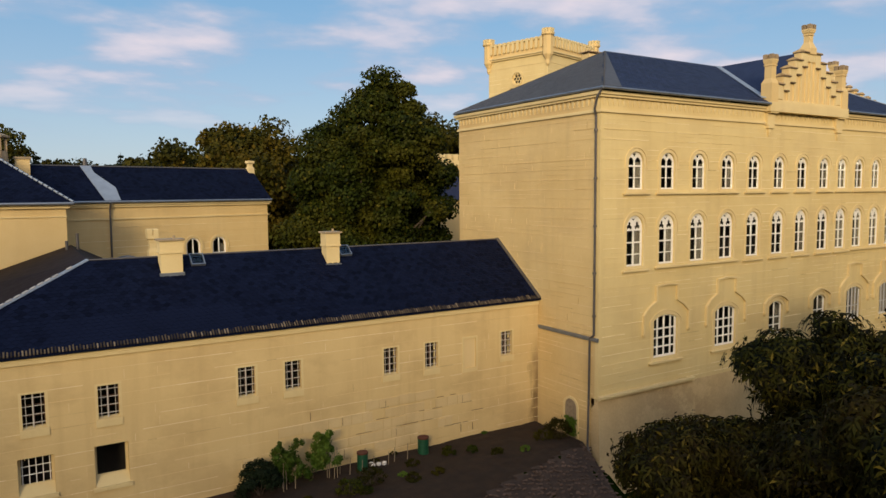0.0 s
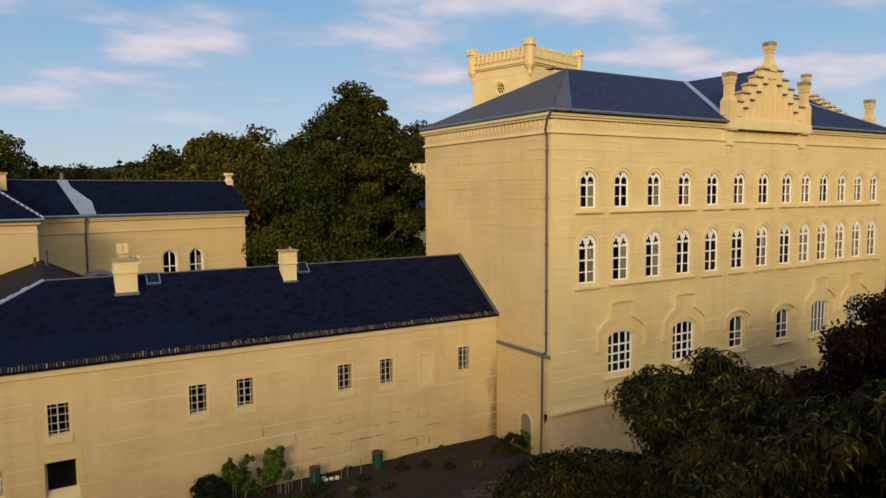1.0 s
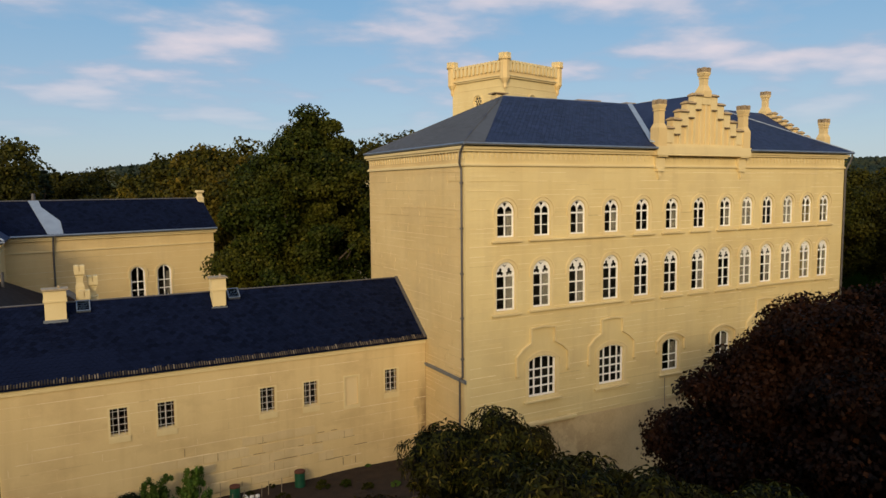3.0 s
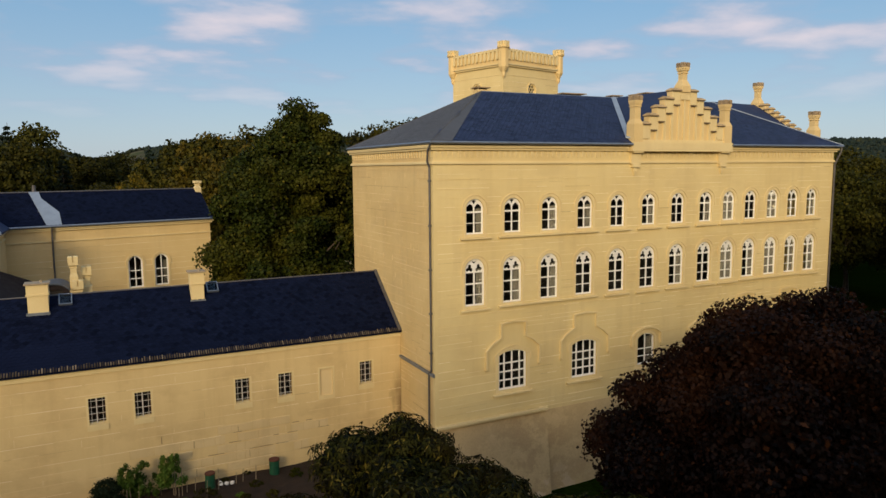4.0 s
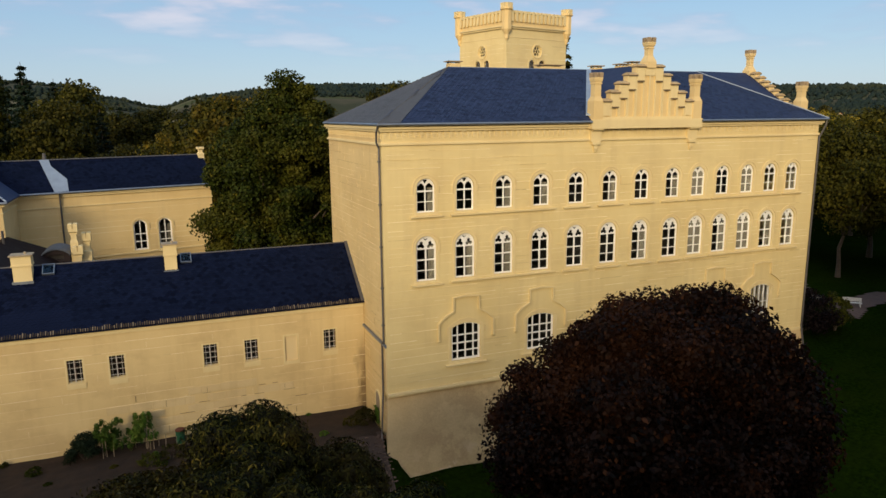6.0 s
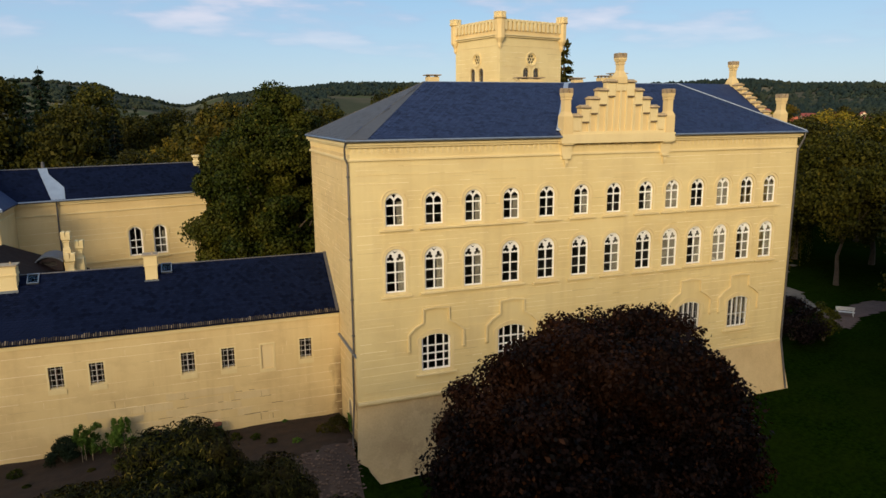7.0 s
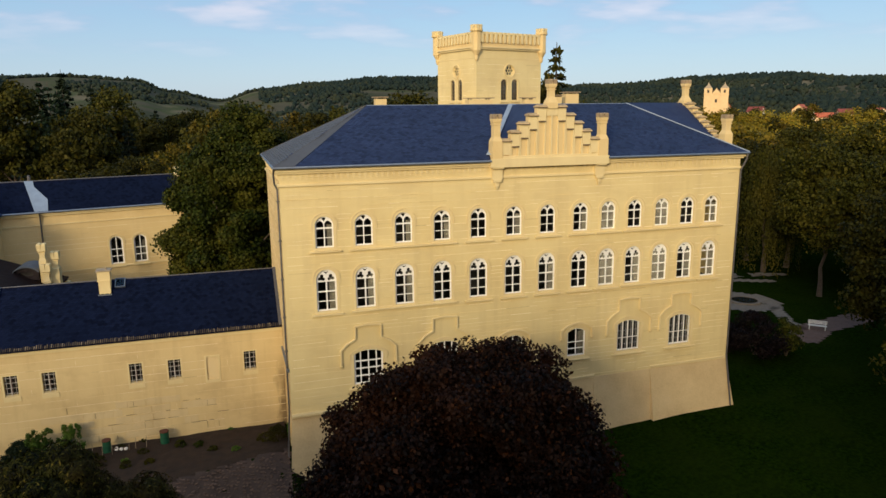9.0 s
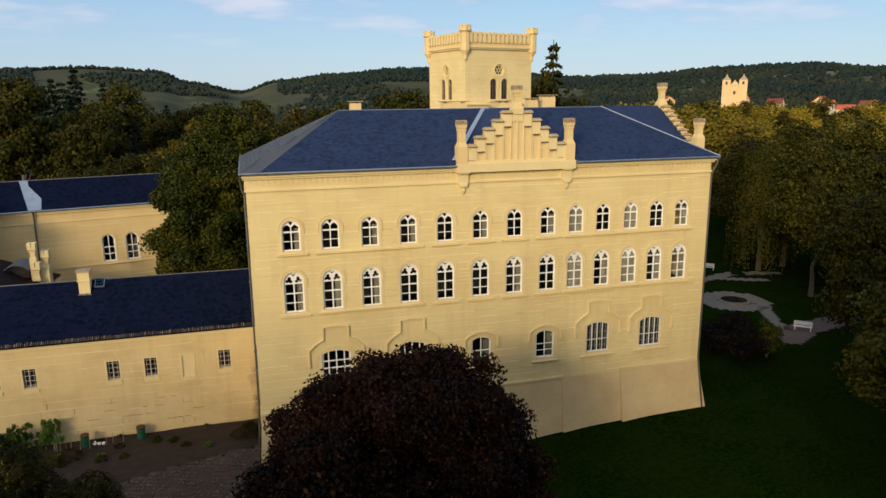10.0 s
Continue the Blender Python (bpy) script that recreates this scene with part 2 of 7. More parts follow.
# dark tone for the shadow under copings and panel ledges
DRIP_SHADE = simple("drip_edge_shadow", (0.15, 0.105, 0.06), 0.9, 0.0, 0.4, 3.0)
LICHEN = simple("lichened_ridge_tile", (0.085, 0.075, 0.065), 0.85, 0.0, 0.6, 2.2)
# near-black that puts the shade of unlit rooms into the colour
DARK = simple("unlit_interior", (0.045, 0.038, 0.032), 0.9, 0.0, 0.3, 1.0)
CURTAIN = simple("linen_curtain", (0.17, 0.145, 0.115), 0.95, 0.0, 0.15, 5.0)
GREEN = simple("green_barrel_paint", (0.006, 0.075, 0.034), 0.55, 0.0, 0.3, 5.0)
RUST = simple("rusty_lid", (0.10, 0.032, 0.018), 0.85, 0.0, 0.4, 8.0, 0.3)
WOOD = simple("grey_wood", (0.28, 0.22, 0.15), 0.85, 0.0, 0.3, 6.0, 0.3)
BARK = simple("bark", (0.075, 0.055, 0.040), 0.95, 0.0, 0.4, 4.0, 0.6)
REDROOF = simple("red_roof_tiles", (0.42, 0.10, 0.045), 0.85, 0.0, 0.3, 0.6)
HOUSEWALL = simple("house_render", (0.72, 0.50, 0.26), 0.9, 0.0, 0.12, 0.5)
GRAVEL = simple("pale_gravel", (0.15, 0.125, 0.10), 0.95, 0.0, 0.25, 2.5, 0.4)
PINKGRAVEL = simple("pinkish_gravel", (0.11, 0.065, 0.050), 0.95, 0.0, 0.25, 2.5, 0.4)
COBBLE = simple("grey_cobble", (0.110, 0.068, 0.048), 0.9, 0.0, 0.55, 1.6, 0.4)
BENCHWHITE = simple("white_bench_paint", (0.52, 0.52, 0.53), 0.5, 0.0, 0.08, 3.0)


def glass_material():
    m, n, l, b = material("window_glass", 0.03)
    b.inputs["Transmission Weight"].default_value = 1.0
    b.inputs["IOR"].default_value = 1.28
    b.inputs["Base Color"].default_value = (0.80, 0.86, 0.88, 1)
    v = world_coords(n, l)
    bump(n, l, b, noise_tex(n, l, v, 1.3, 2), 0.06, 0.02)
    return m


GLASS = glass_material()


def leaf_material(name, a, b2, c2, gloss=0.65, through_amt=0.2, at=(0.0, 0.55, 0.93, 1.0), tint=None):
    """Leaves that differ one by one, thin enough to let some light through."""
    m, n, l, b = material(name, gloss, spec=0.12)
    g = n.new("ShaderNodeNewGeometry")
    oi = n.new("ShaderNodeObjectInfo")
    c = ramp(n, l, g.outputs["Random Per Island"], tuple(zip(at, (a, b2, b2, c2))))
    patch = noise_tex(n, l, world_coords(n, l), 0.28, 3)
    c = mixc(n, l, ramp(n, l, patch, ((0.45, (0, 0, 0)), (0.7, (0.5, 0.5, 0.5)))), c, tint or c2)
    l.new(c, b.inputs["Base Color"])
    hs = n.new("ShaderNodeHueSaturation")
    mr = n.new("ShaderNodeMapRange")
    mr.inputs[3].default_value = 0.65
    mr.inputs[4].default_value = 1.35
    l.new(oi.outputs["Random"], mr.inputs[0])
    l.new(mr.outputs[0], hs.inputs["Value"])
    l.new(c, hs.inputs["Color"])
    l.new(hs.outputs[0], b.inputs["Base Color"])
    t = n.new("ShaderNodeBsdfTranslucent")
    l.new(hs.outputs[0], t.inputs["Color"])
    mx = n.new("ShaderNodeMixShader")
    mx.inputs[0].default_value = through_amt
    l.new(b.outputs[0], mx.inputs[1])
    l.new(t.outputs[0], mx.inputs[2])
    l.new(mx.outputs[0], n["Material Output"].inputs["Surface"])
    return m


LEAF_CHESTNUT = leaf_material("chestnut_leaf", (0.002, 0.0032, 0.0005), (0.029, 0.029, 0.002), (0.17, 0.125, 0.018), at=(0.22, 0.66, 0.90, 1.0), tint=(0.050, 0.028, 0.003))
LEAF_BEECH = leaf_material("copper_beech_leaf", (0.0024, 0.0010, 0.0005), (0.016, 0.0052, 0.0016), (0.085, 0.029, 0.008), at=(0.15, 0.65, 0.9, 1.0))
LEAF_LIME = leaf_material("lime_leaf", (0.005, 0.010, 0.0008), (0.027, 0.038, 0.003), (0.11, 0.095, 0.009))
LEAF_OLIVE = leaf_material("olive_park_leaf", (0.014, 0.018, 0.002), (0.062, 0.056, 0.005), (0.19, 0.12, 0.012))
LEAF_WOOD = leaf_material("park_leaf", (0.008, 0.010, 0.001), (0.036, 0.036, 0.003), (0.085, 0.068, 0.007))
# golden sunlight on the far crowns is put into this leaf colour
LEAF_SUNLIT = leaf_material("sunlit_gold_leaf", (0.07, 0.075, 0.008), (0.21, 0.160, 0.014), (0.34, 0.19, 0.016))
LEAF_NEEDLE = leaf_material("spruce_needles", (0.006, 0.013, 0.006), (0.012, 0.022, 0.009), (0.020, 0.027, 0.010), 0.6, 0.1)
LEAF_FRESH = leaf_material("fresh_green_leaf", (0.05, 0.11, 0.015), (0.09, 0.16, 0.022), (0.15, 0.16, 0.03))
LEAF_PURPLE = leaf_material("dark_purple_leaf", (0.005, 0.003, 0.004), (0.009, 0.005, 0.006), (0.014, 0.007, 0.007))


def ground_material():
    """Lawn near by, soil along the wall, fields and woods far off."""
    m, n, l, b = material("ground_cover", 0.95, spec=0.0)
    v = world_coords(n, l)
    fine = noise_tex(n, l, v, 3.5, 5, 0.65)
    mid = noise_tex(n, l, v, 0.22, 4)
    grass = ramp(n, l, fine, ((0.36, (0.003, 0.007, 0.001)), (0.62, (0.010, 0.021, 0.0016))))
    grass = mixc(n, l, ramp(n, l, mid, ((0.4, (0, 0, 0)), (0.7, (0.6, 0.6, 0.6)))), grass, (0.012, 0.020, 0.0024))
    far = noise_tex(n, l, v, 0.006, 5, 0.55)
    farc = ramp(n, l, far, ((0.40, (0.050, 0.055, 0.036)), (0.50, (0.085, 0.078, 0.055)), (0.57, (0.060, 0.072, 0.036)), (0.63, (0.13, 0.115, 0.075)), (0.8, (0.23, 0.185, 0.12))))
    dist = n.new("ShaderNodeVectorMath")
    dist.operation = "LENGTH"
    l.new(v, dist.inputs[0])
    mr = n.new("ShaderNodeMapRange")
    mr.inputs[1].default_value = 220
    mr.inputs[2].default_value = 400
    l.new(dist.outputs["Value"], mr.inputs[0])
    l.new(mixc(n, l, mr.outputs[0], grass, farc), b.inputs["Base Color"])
    bump(n, l, b, fine, 0.5, 0.05)
    return m


GROUND = ground_material()
SOIL = simple("garden_soil", (0.023, 0.011, 0.0045), 0.97, 0.0, 0.6, 1.6, 0.8)


# ---- mesh helpers ----
def mesh_of(bm, name, mat):
    me = bpy.data.meshes.new(name)
    bm.normal_update()
    bm.to_mesh(me)
    bm.free()
    me.materials.append(mat)
    return me


def thing(name, m, label, category, group="", kind=""):
    ob = new(name)
    ob.matrix_world = m
    return tagged(ob, label, category, group, kind)


def box(bm, x0, x1, y0, y1, z0, z1):
    vs = [bm.verts.new((x, y, z)) for z in (z0, z1) for x, y in ((x0, y0), (x1, y0), (x1, y1), (x0, y1))]
    for f in ((3, 2, 1, 0), (4, 5, 6, 7), (0, 1, 5, 4), (1, 2, 6, 5), (2, 3, 7, 6), (3, 0, 4, 7)):
        bm.faces.new([vs[i] for i in f])
    return bm


def frustum(bm, x, y, z0, z1, a0, a1, sides=4, turn=None):
    """A tapered upright piece with a regular outline; a0, a1 are half widths."""
    turn = math.pi / sides if turn is None else turn
    k = 1 / math.cos(math.pi / sides)
    low = [bm.verts.new((x + a0 * k * math.cos(turn + 2 * math.pi * i / sides), y + a0 * k * math.sin(turn + 2 * math.pi * i / sides), z0)) for i in range(sides)]
    top = [bm.verts.new((x + a1 * k * math.cos(turn + 2 * math.pi * i / sides), y + a1 * k * math.sin(turn + 2 * math.pi * i / sides), z1)) for i in range(sides)]
    bm.faces.new(low[::-1])
    bm.faces.new(top)
    for i in range(sides):
        j = (i + 1) % sides
        bm.faces.new((low[i], low[j], top[j], top[i]))
    return bm


def tube(bm, a, b, r0, r1, sides=8):
    a, b = Vector(a), Vector(b)
    q = (b - a).to_track_quat("Z", "Y")
    ring = []
    for p, r in ((a, r0), (b, r1)):
        ring.append([bm.verts.new(p + q @ Vector((r * math.cos(2 * math.pi * i / sides), r * math.sin(2 * math.pi * i / sides), 0))) for i in range(sides)])
    for i in range(sides):
        j = (i + 1) % sides
        bm.faces.new((ring[0][i], ring[0][j], ring[1][j], ring[1][i]))
    bm.faces.new(ring[0][::-1])
    bm.faces.new(ring[1])
    return bm


def plate(bm, outer, holes, y0, y1):
    """An upright plate in x and z with holes through it, from y0 (front) to y1."""
    from mathutils.geometry import tessellate_polygon
    loops = [outer] + list(holes)
    flat = [Vector((x, z, 0)) for lp in loops for x, z in lp]
    tris = tessellate_polygon([[Vector((x, z, 0)) for x, z in lp] for lp in loops])
    front = [bm.verts.new((p.x, y0, p.y)) for p in flat]
    back = [bm.verts.new((p.x, y1, p.y)) for p in flat]
    for t in tris:
        a, b, c = (flat[i] for i in t)
        if abs((b - a).cross(c - a).z) < 1e-9:
            continue
        t = t if (b - a).cross(c - a).z > 0 else t[::-1]
        try:
            bm.faces.new([front[i] for i in t])
            bm.faces.new([back[i] for i in t[::-1]])
        except ValueError:
            pass
    k = 0
    for lp in loops:
        n = len(lp)
        area = sum(lp[i][0] * lp[(i + 1) % n][1] - lp[(i + 1) % n][0] * lp[i][1] for i in range(n))
        solid = (area > 0) == (lp is outer)
        for i in range(n):
            j = (i + 1) % n
            q = [front[k + i], back[k + i], back[k + j], front[k + j]]
            try:
                bm.faces.new(q[::-1] if not solid else q)
            except ValueError:
                pass
        k += n
    return bm


def arch(x, w, z0, spring, rise, n=12, grow=0.0):
    """An opening's outline: straight sides and a round or segmental head."""
    h = w / 2 + grow
    pts = [(x - h, z0 - grow), (x + h, z0 - grow)]
    r = rise + grow
    R = (h * h + r * r) / (2 * r)
    a = math.asin(min(1, h / R)) if r <= h else math.pi - math.asin(h / R)
    for i in range(n + 1):
        t = a - 2 * a * i / n
        pts.append((x + R * math.sin(t), spring + r - R + R * math.cos(t)))
    return pts


def ribbon(bm, pts, w, y0, y1):
    """A raised moulding of width w that follows a line in x and z."""
    n = len(pts)
    sides = []
    for i, (x, z) in enumerate(pts):
        d = Vector((0, 0))
        if i:
            d += (Vector((x, z)) - Vector(pts[i - 1])).normalized()
        if i < n - 1:
            d += (Vector(pts[i + 1]) - Vector((x, z))).normalized()
        d.normalize()
        s = Vector((-d.y, d.x)) * (w / 2)
        sides.append([bm.verts.new((x + s.x * k, y, z + s.y * k)) for k, y in ((1, y0), (-1, y0), (-1, y1), (1, y1))])
    for a, b in zip(sides, sides[1:]):
        for i in range(4):
            j = (i + 1) % 4
            bm.faces.new((a[i], b[i], b[j], a[j]))
    bm.faces.new(sides[0])
    bm.faces.new(sides[-1][::-1])
    return bm


def poly(bm, *pts):
    bm.faces.new([bm.verts.new(p) for p in pts])
    return bm


def sheet(bm, pts, thick=0.12):
    """A roof plane with some thickness below it."""
    top = [bm.verts.new(p) for p in pts]
    low = [bm.verts.new((p[0], p[1], p[2] - thick)) for p in pts]
    bm.faces.new(top)
    bm.faces.new(low[::-1])
    n = len(pts)
    for i in range(n):
        j = (i + 1) % n
        bm.faces.new((top[i], low[i], low[j], top[j]))
    return bm


def slates(name, parent, a, b, c, inside, pitch=0.30, rise=0.19, singles=0, label="", keep=None, mat=None):
    """Lapped pointed slates over a roof plane: a + u*b + v*c with unit b along the eave and c up the slope."""
    a, b, c = Vector(a), Vector(b).normalized(), Vector(c).normalized()
    nrm = b.cross(c).normalized()
    if nrm.z < 0:
        nrm = -nrm
    verts, faces, made = [], [], 0
    rnd = random.Random(len(name) + int(abs(a.x) * 7))
    hw, L = pitch * 0.49, rise * 1.55
    prof = ((0, 0), (hw, rise * 0.55), (hw, L), (-hw, L), (-hw, rise * 0.55))
    one = bpy.data.meshes.new(name)
    lift0, lift1 = 0.035, 0.012
    loc = [b * x + c * y + nrm * (lift0 + (lift1 - lift0) * y / L) for x, y in prof]
    down = [p - nrm * 0.012 for p in loc[:2]] + [loc[4] - nrm * 0.012]
    pts = loc + down
    fc = [(0, 1, 2, 3, 4), (5, 6, 1, 0), (7, 5, 0, 4)]
    one.from_pydata([tuple(p) for p in pts], [], fc)
    one.materials.append(mat or SLATE)
    for iv, iu in inside:
        u = (iu + 0.5 * (iv % 2)) * pitch
        o = a + b * u + c * (iv * rise) + nrm * rnd.uniform(0, 0.006)
        if keep and made < singles and keep(o):
            ob = share("slate", one, parent, Matrix.Translation(o))
            made += 1
            continue
        k = len(verts)
        verts += [tuple(o + p) for p in pts]
        faces += [tuple(k + i for i in f) for f in fc]
    me = bpy.data.meshes.new(name)
    me.from_pydata(verts, [], faces)
    me.materials.append(mat or SLATE)
    ob = share(name, me, parent)
    return tagged(ob, kind="stuff")


def slate_cells(length, height, left=0.0, right=0.0, pitch=0.30, rise=0.19, cut=None):
    """Which slates lie on a roof plane whose ends lean in by left and right over its height."""
    out = []
    for iv in range(int(height / rise)):
        f = iv * rise / height
        u0, u1 = left * f + 0.16, length - right * f - 0.16
        for iu in range(int(u0 / pitch), int(u1 / pitch) + 1):
            u = (iu + 0.5 * (iv % 2)) * pitch
            if u0 <= u <= u1 and not (cut and cut(u, iv * rise)):
                out.append((iv, iu))
    return out


def courses(parent, x0, x1, z0, z1, pitch, y, holes, mat, m=None, proud=0.024, thick=0.042, name="pointing", block=0.0, seed=1, whole=0.80):
    """Broken pointing between ashlar courses: uneven beads along each bed joint, cut where openings stand; with block, some upright joints too."""
    rng = random.Random(seed)

    def free(z):
        spans, x = [], x0
        for a, b in sorted((h[0], h[1]) for h in holes if h[2] < z < h[3]):
            if a > x + 0.05:
                spans.append((x, a))
            x = max(x, b)
        if x < x1 - 0.05:
            spans.append((x, x1))
        return spans

    z = z0
    bm = bmesh.new()
    while z < z1:
        zr = z + rng.uniform(-0.03, 0.03)
        for s, e in free(z):
            x = s
            while x < e - 0.05:
                w = min(rng.uniform(0.35, 2.4) * (1 if whole < 0.9 else 2), e - x)
                if rng.random() < whole:
                    t = thick * rng.uniform(0.35, 1.0)
                    q = zr + rng.uniform(-0.014, 0.014)
                    box(bm, x, x + w, y - proud * rng.uniform(0.4, 1.2), y, q - t / 2, q + t / 2)
                x += w + 0.004 + (rng.uniform(0.05, 0.8) if rng.random() > whole + 0.05 else 0)
        if block and z + pitch < z1:
            for s, e in free(z + pitch / 2):
                x = s + block * rng.uniform(0.3, 1.0)
                while x < e - 0.2:
                    if rng.random() < 0.3:
                        box(bm, x - 0.007, x + 0.007, y - proud * 0.6, y, z + 0.06, z + pitch * rng.uniform(0.6, 0.85))
                    x += block * rng.uniform(0.7, 1.4)
        z += pitch
    ob = tagged(part(name, bm, mat, parent), kind="stuff")
    if m is not None:
        ob.matrix_basis = m

WORLD = set()


def place(name, at, label, category, group="", kind=""):
    """A thing whose parts are given in the place's own coordinates; at is its base."""
    ob = thing(name, Matrix.Translation(at), label, category, group, kind)
    WORLD.add(ob.name)
    return ob


def part(name, bm, mat, parent, label=""):
    return share(name, mesh_of(bm, name, mat), parent, None, label)


def share(name, me, parent, m=None, label=""):
    ob = new(name, me)
    ob.parent = parent
    if parent.name in WORLD:
        ob.matrix_parent_inverse = parent.matrix_basis.inverted()
    if m is not None:
        ob.matrix_basis = m
    if label:
        ob["label"] = label
    return ob


B = bmesh.new
T = Matrix.Translation

# ---- the ground ----
def smooth(a, b, x):
    t = min(1.0, max(0.0, (x - a) / (b - a)))
    return t * t * (3 - 2 * t)


def bed_edge(x):
    return 27.2 - 0.27 * (26 - x)


HILLS = ((-40, 2.2), (-16, 2.55), (-10.8, 2.8), (-6.0, 2.55), (-3.6, 1.75), (0, 1.05), (3.1, 1.85), (7.5, 2.3), (12.9, 2.7), (18.7, 2.65), (26.3, 1.9), (31.9, 2.0), (37.9, 2.42), (43.4, 2.55), (47.5, 2.15), (60, 1.9), (75, 1.6))


def skyline(az):
    if az <= HILLS[0][0]:
        return HILLS[0][1]
    for (a, e), (b, f) in zip(HILLS, HILLS[1:]):
        if az <= b:
            k = (az - a) / (b - a)
            return e + (f - e) * (k * k * (3 - 2 * k))
    return HILLS[-1][1]


def ground_z(x, y):
    lawn = -1.0 + 1.5 * smooth(34, 60, x) - 0.04 * max(0, min(30, 20 - y))
    d = math.hypot(x - 20, y)
    if d < 300:
        yard = 1.6
        z = lawn
        if y > 40:
            z = lawn + (yard - lawn) * smooth(40, 46, y) * (1 - smooth(52, 66, x)) + 0.0
        if x < 27.5:
            e = bed_edge(min(26, x))
            t = 1.70 - 0.85 * max(0.0, e - y)
            t = max(lawn, t)
            z = t + (z - t) * smooth(26.1, 27.3, x) if y < 40 else max(z, 1.6)
        z += 0.10 * noise.noise(Vector((x * 0.35, y * 0.35, 0)))
        return z
    az = math.degrees(math.atan2(x - 20, y + 10))
    top = 8 + 1500 * math.tan(radians(skyline(az) + 0.10))
    base = 0.0 - 6 * smooth(300, 420, d)
    k = smooth(650, 1500, d)
    roll = 10 * noise.noise(Vector((x * 0.004, y * 0.004, 3))) * smooth(300, 500, d) * (1 - smooth(1100, 1450, d))
    return base + (top - base) * k * (1 - 0.9 * smooth(1650, 3200, d)) + roll


def axis(lo, hi, step, far):
    out, s, v = [lo + step * i for i in range(int((hi - lo) / step) + 1)], step, hi
    while v < far:
        s = min(s * 1.13, 90)
        v += s
        out.append(v)
    s, v = step, lo
    while v > -far:
        s = min(s * 1.13, 90)
        v -= s
        out.insert(0, v)
    return out


def build_ground():
    xs, ys = axis(-14, 76, 0.75, 3600), axis(10, 44, 0.75, 3600)
    nx = len(xs)
    verts = [(x, y, ground_z(x, y)) for y in ys for x in xs]
    faces = [(j * nx + i, j * nx + i + 1, (j + 1) * nx + i + 1, (j + 1) * nx + i) for j in range(len(ys) - 1) for i in range(nx - 1)]
    me = bpy.data.meshes.new("ground")
    me.from_pydata(verts, [], faces)
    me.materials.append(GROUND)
    for p in me.polygons:
        p.use_smooth = True
    return tagged(new("ground", me), "dark grassy ground with far wooded hills", "ground", kind="structure")


build_ground()


def patch(name, inside, x0, x1, y0, y1, step, mat, label, lift=0.03):
    """A thin cover on the ground where inside(x, y) holds."""
    nx, ny = int((x1 - x0) / step) + 1, int((y1 - y0) / step) + 1
    bm = B()
    vs = {}

    def vert(i, j):
        if (i, j) not in vs:
            x, y = x0 + i * step, y0 + j * step
            vs[i, j] = bm.verts.new((x, y, ground_z(x, y) + lift + 0.03 * noise.noise(Vector((x * 2, y * 2, 1)))))
        return vs[i, j]
    for j in range(ny - 1):
        for i in range(nx - 1):
            if inside(x0 + (i + 0.5) * step, y0 + (j + 0.5) * step):
                bm.faces.new((vert(i, j), vert(i + 1, j), vert(i + 1, j + 1), vert(i, j + 1)))
    ob = new(name, mesh_of(bm, name, mat))
    return tagged(ob, label, "ground", kind="structure")


patch("soil_bed", lambda x, y: y > bed_edge(x) + 0.35 * noise.noise(Vector((x, y, 0))) - (0.8 if x < 16 else 0) and y < 31.4, -6, 26.05, 22, 31.45, 0.35, SOIL, "dark bare garden soil along the wall")


# ---- windows ----
def rect(x0, x1, z0, z1):
    return [(x0, z0), (x1, z0), (x1, z1), (x0, z1)]


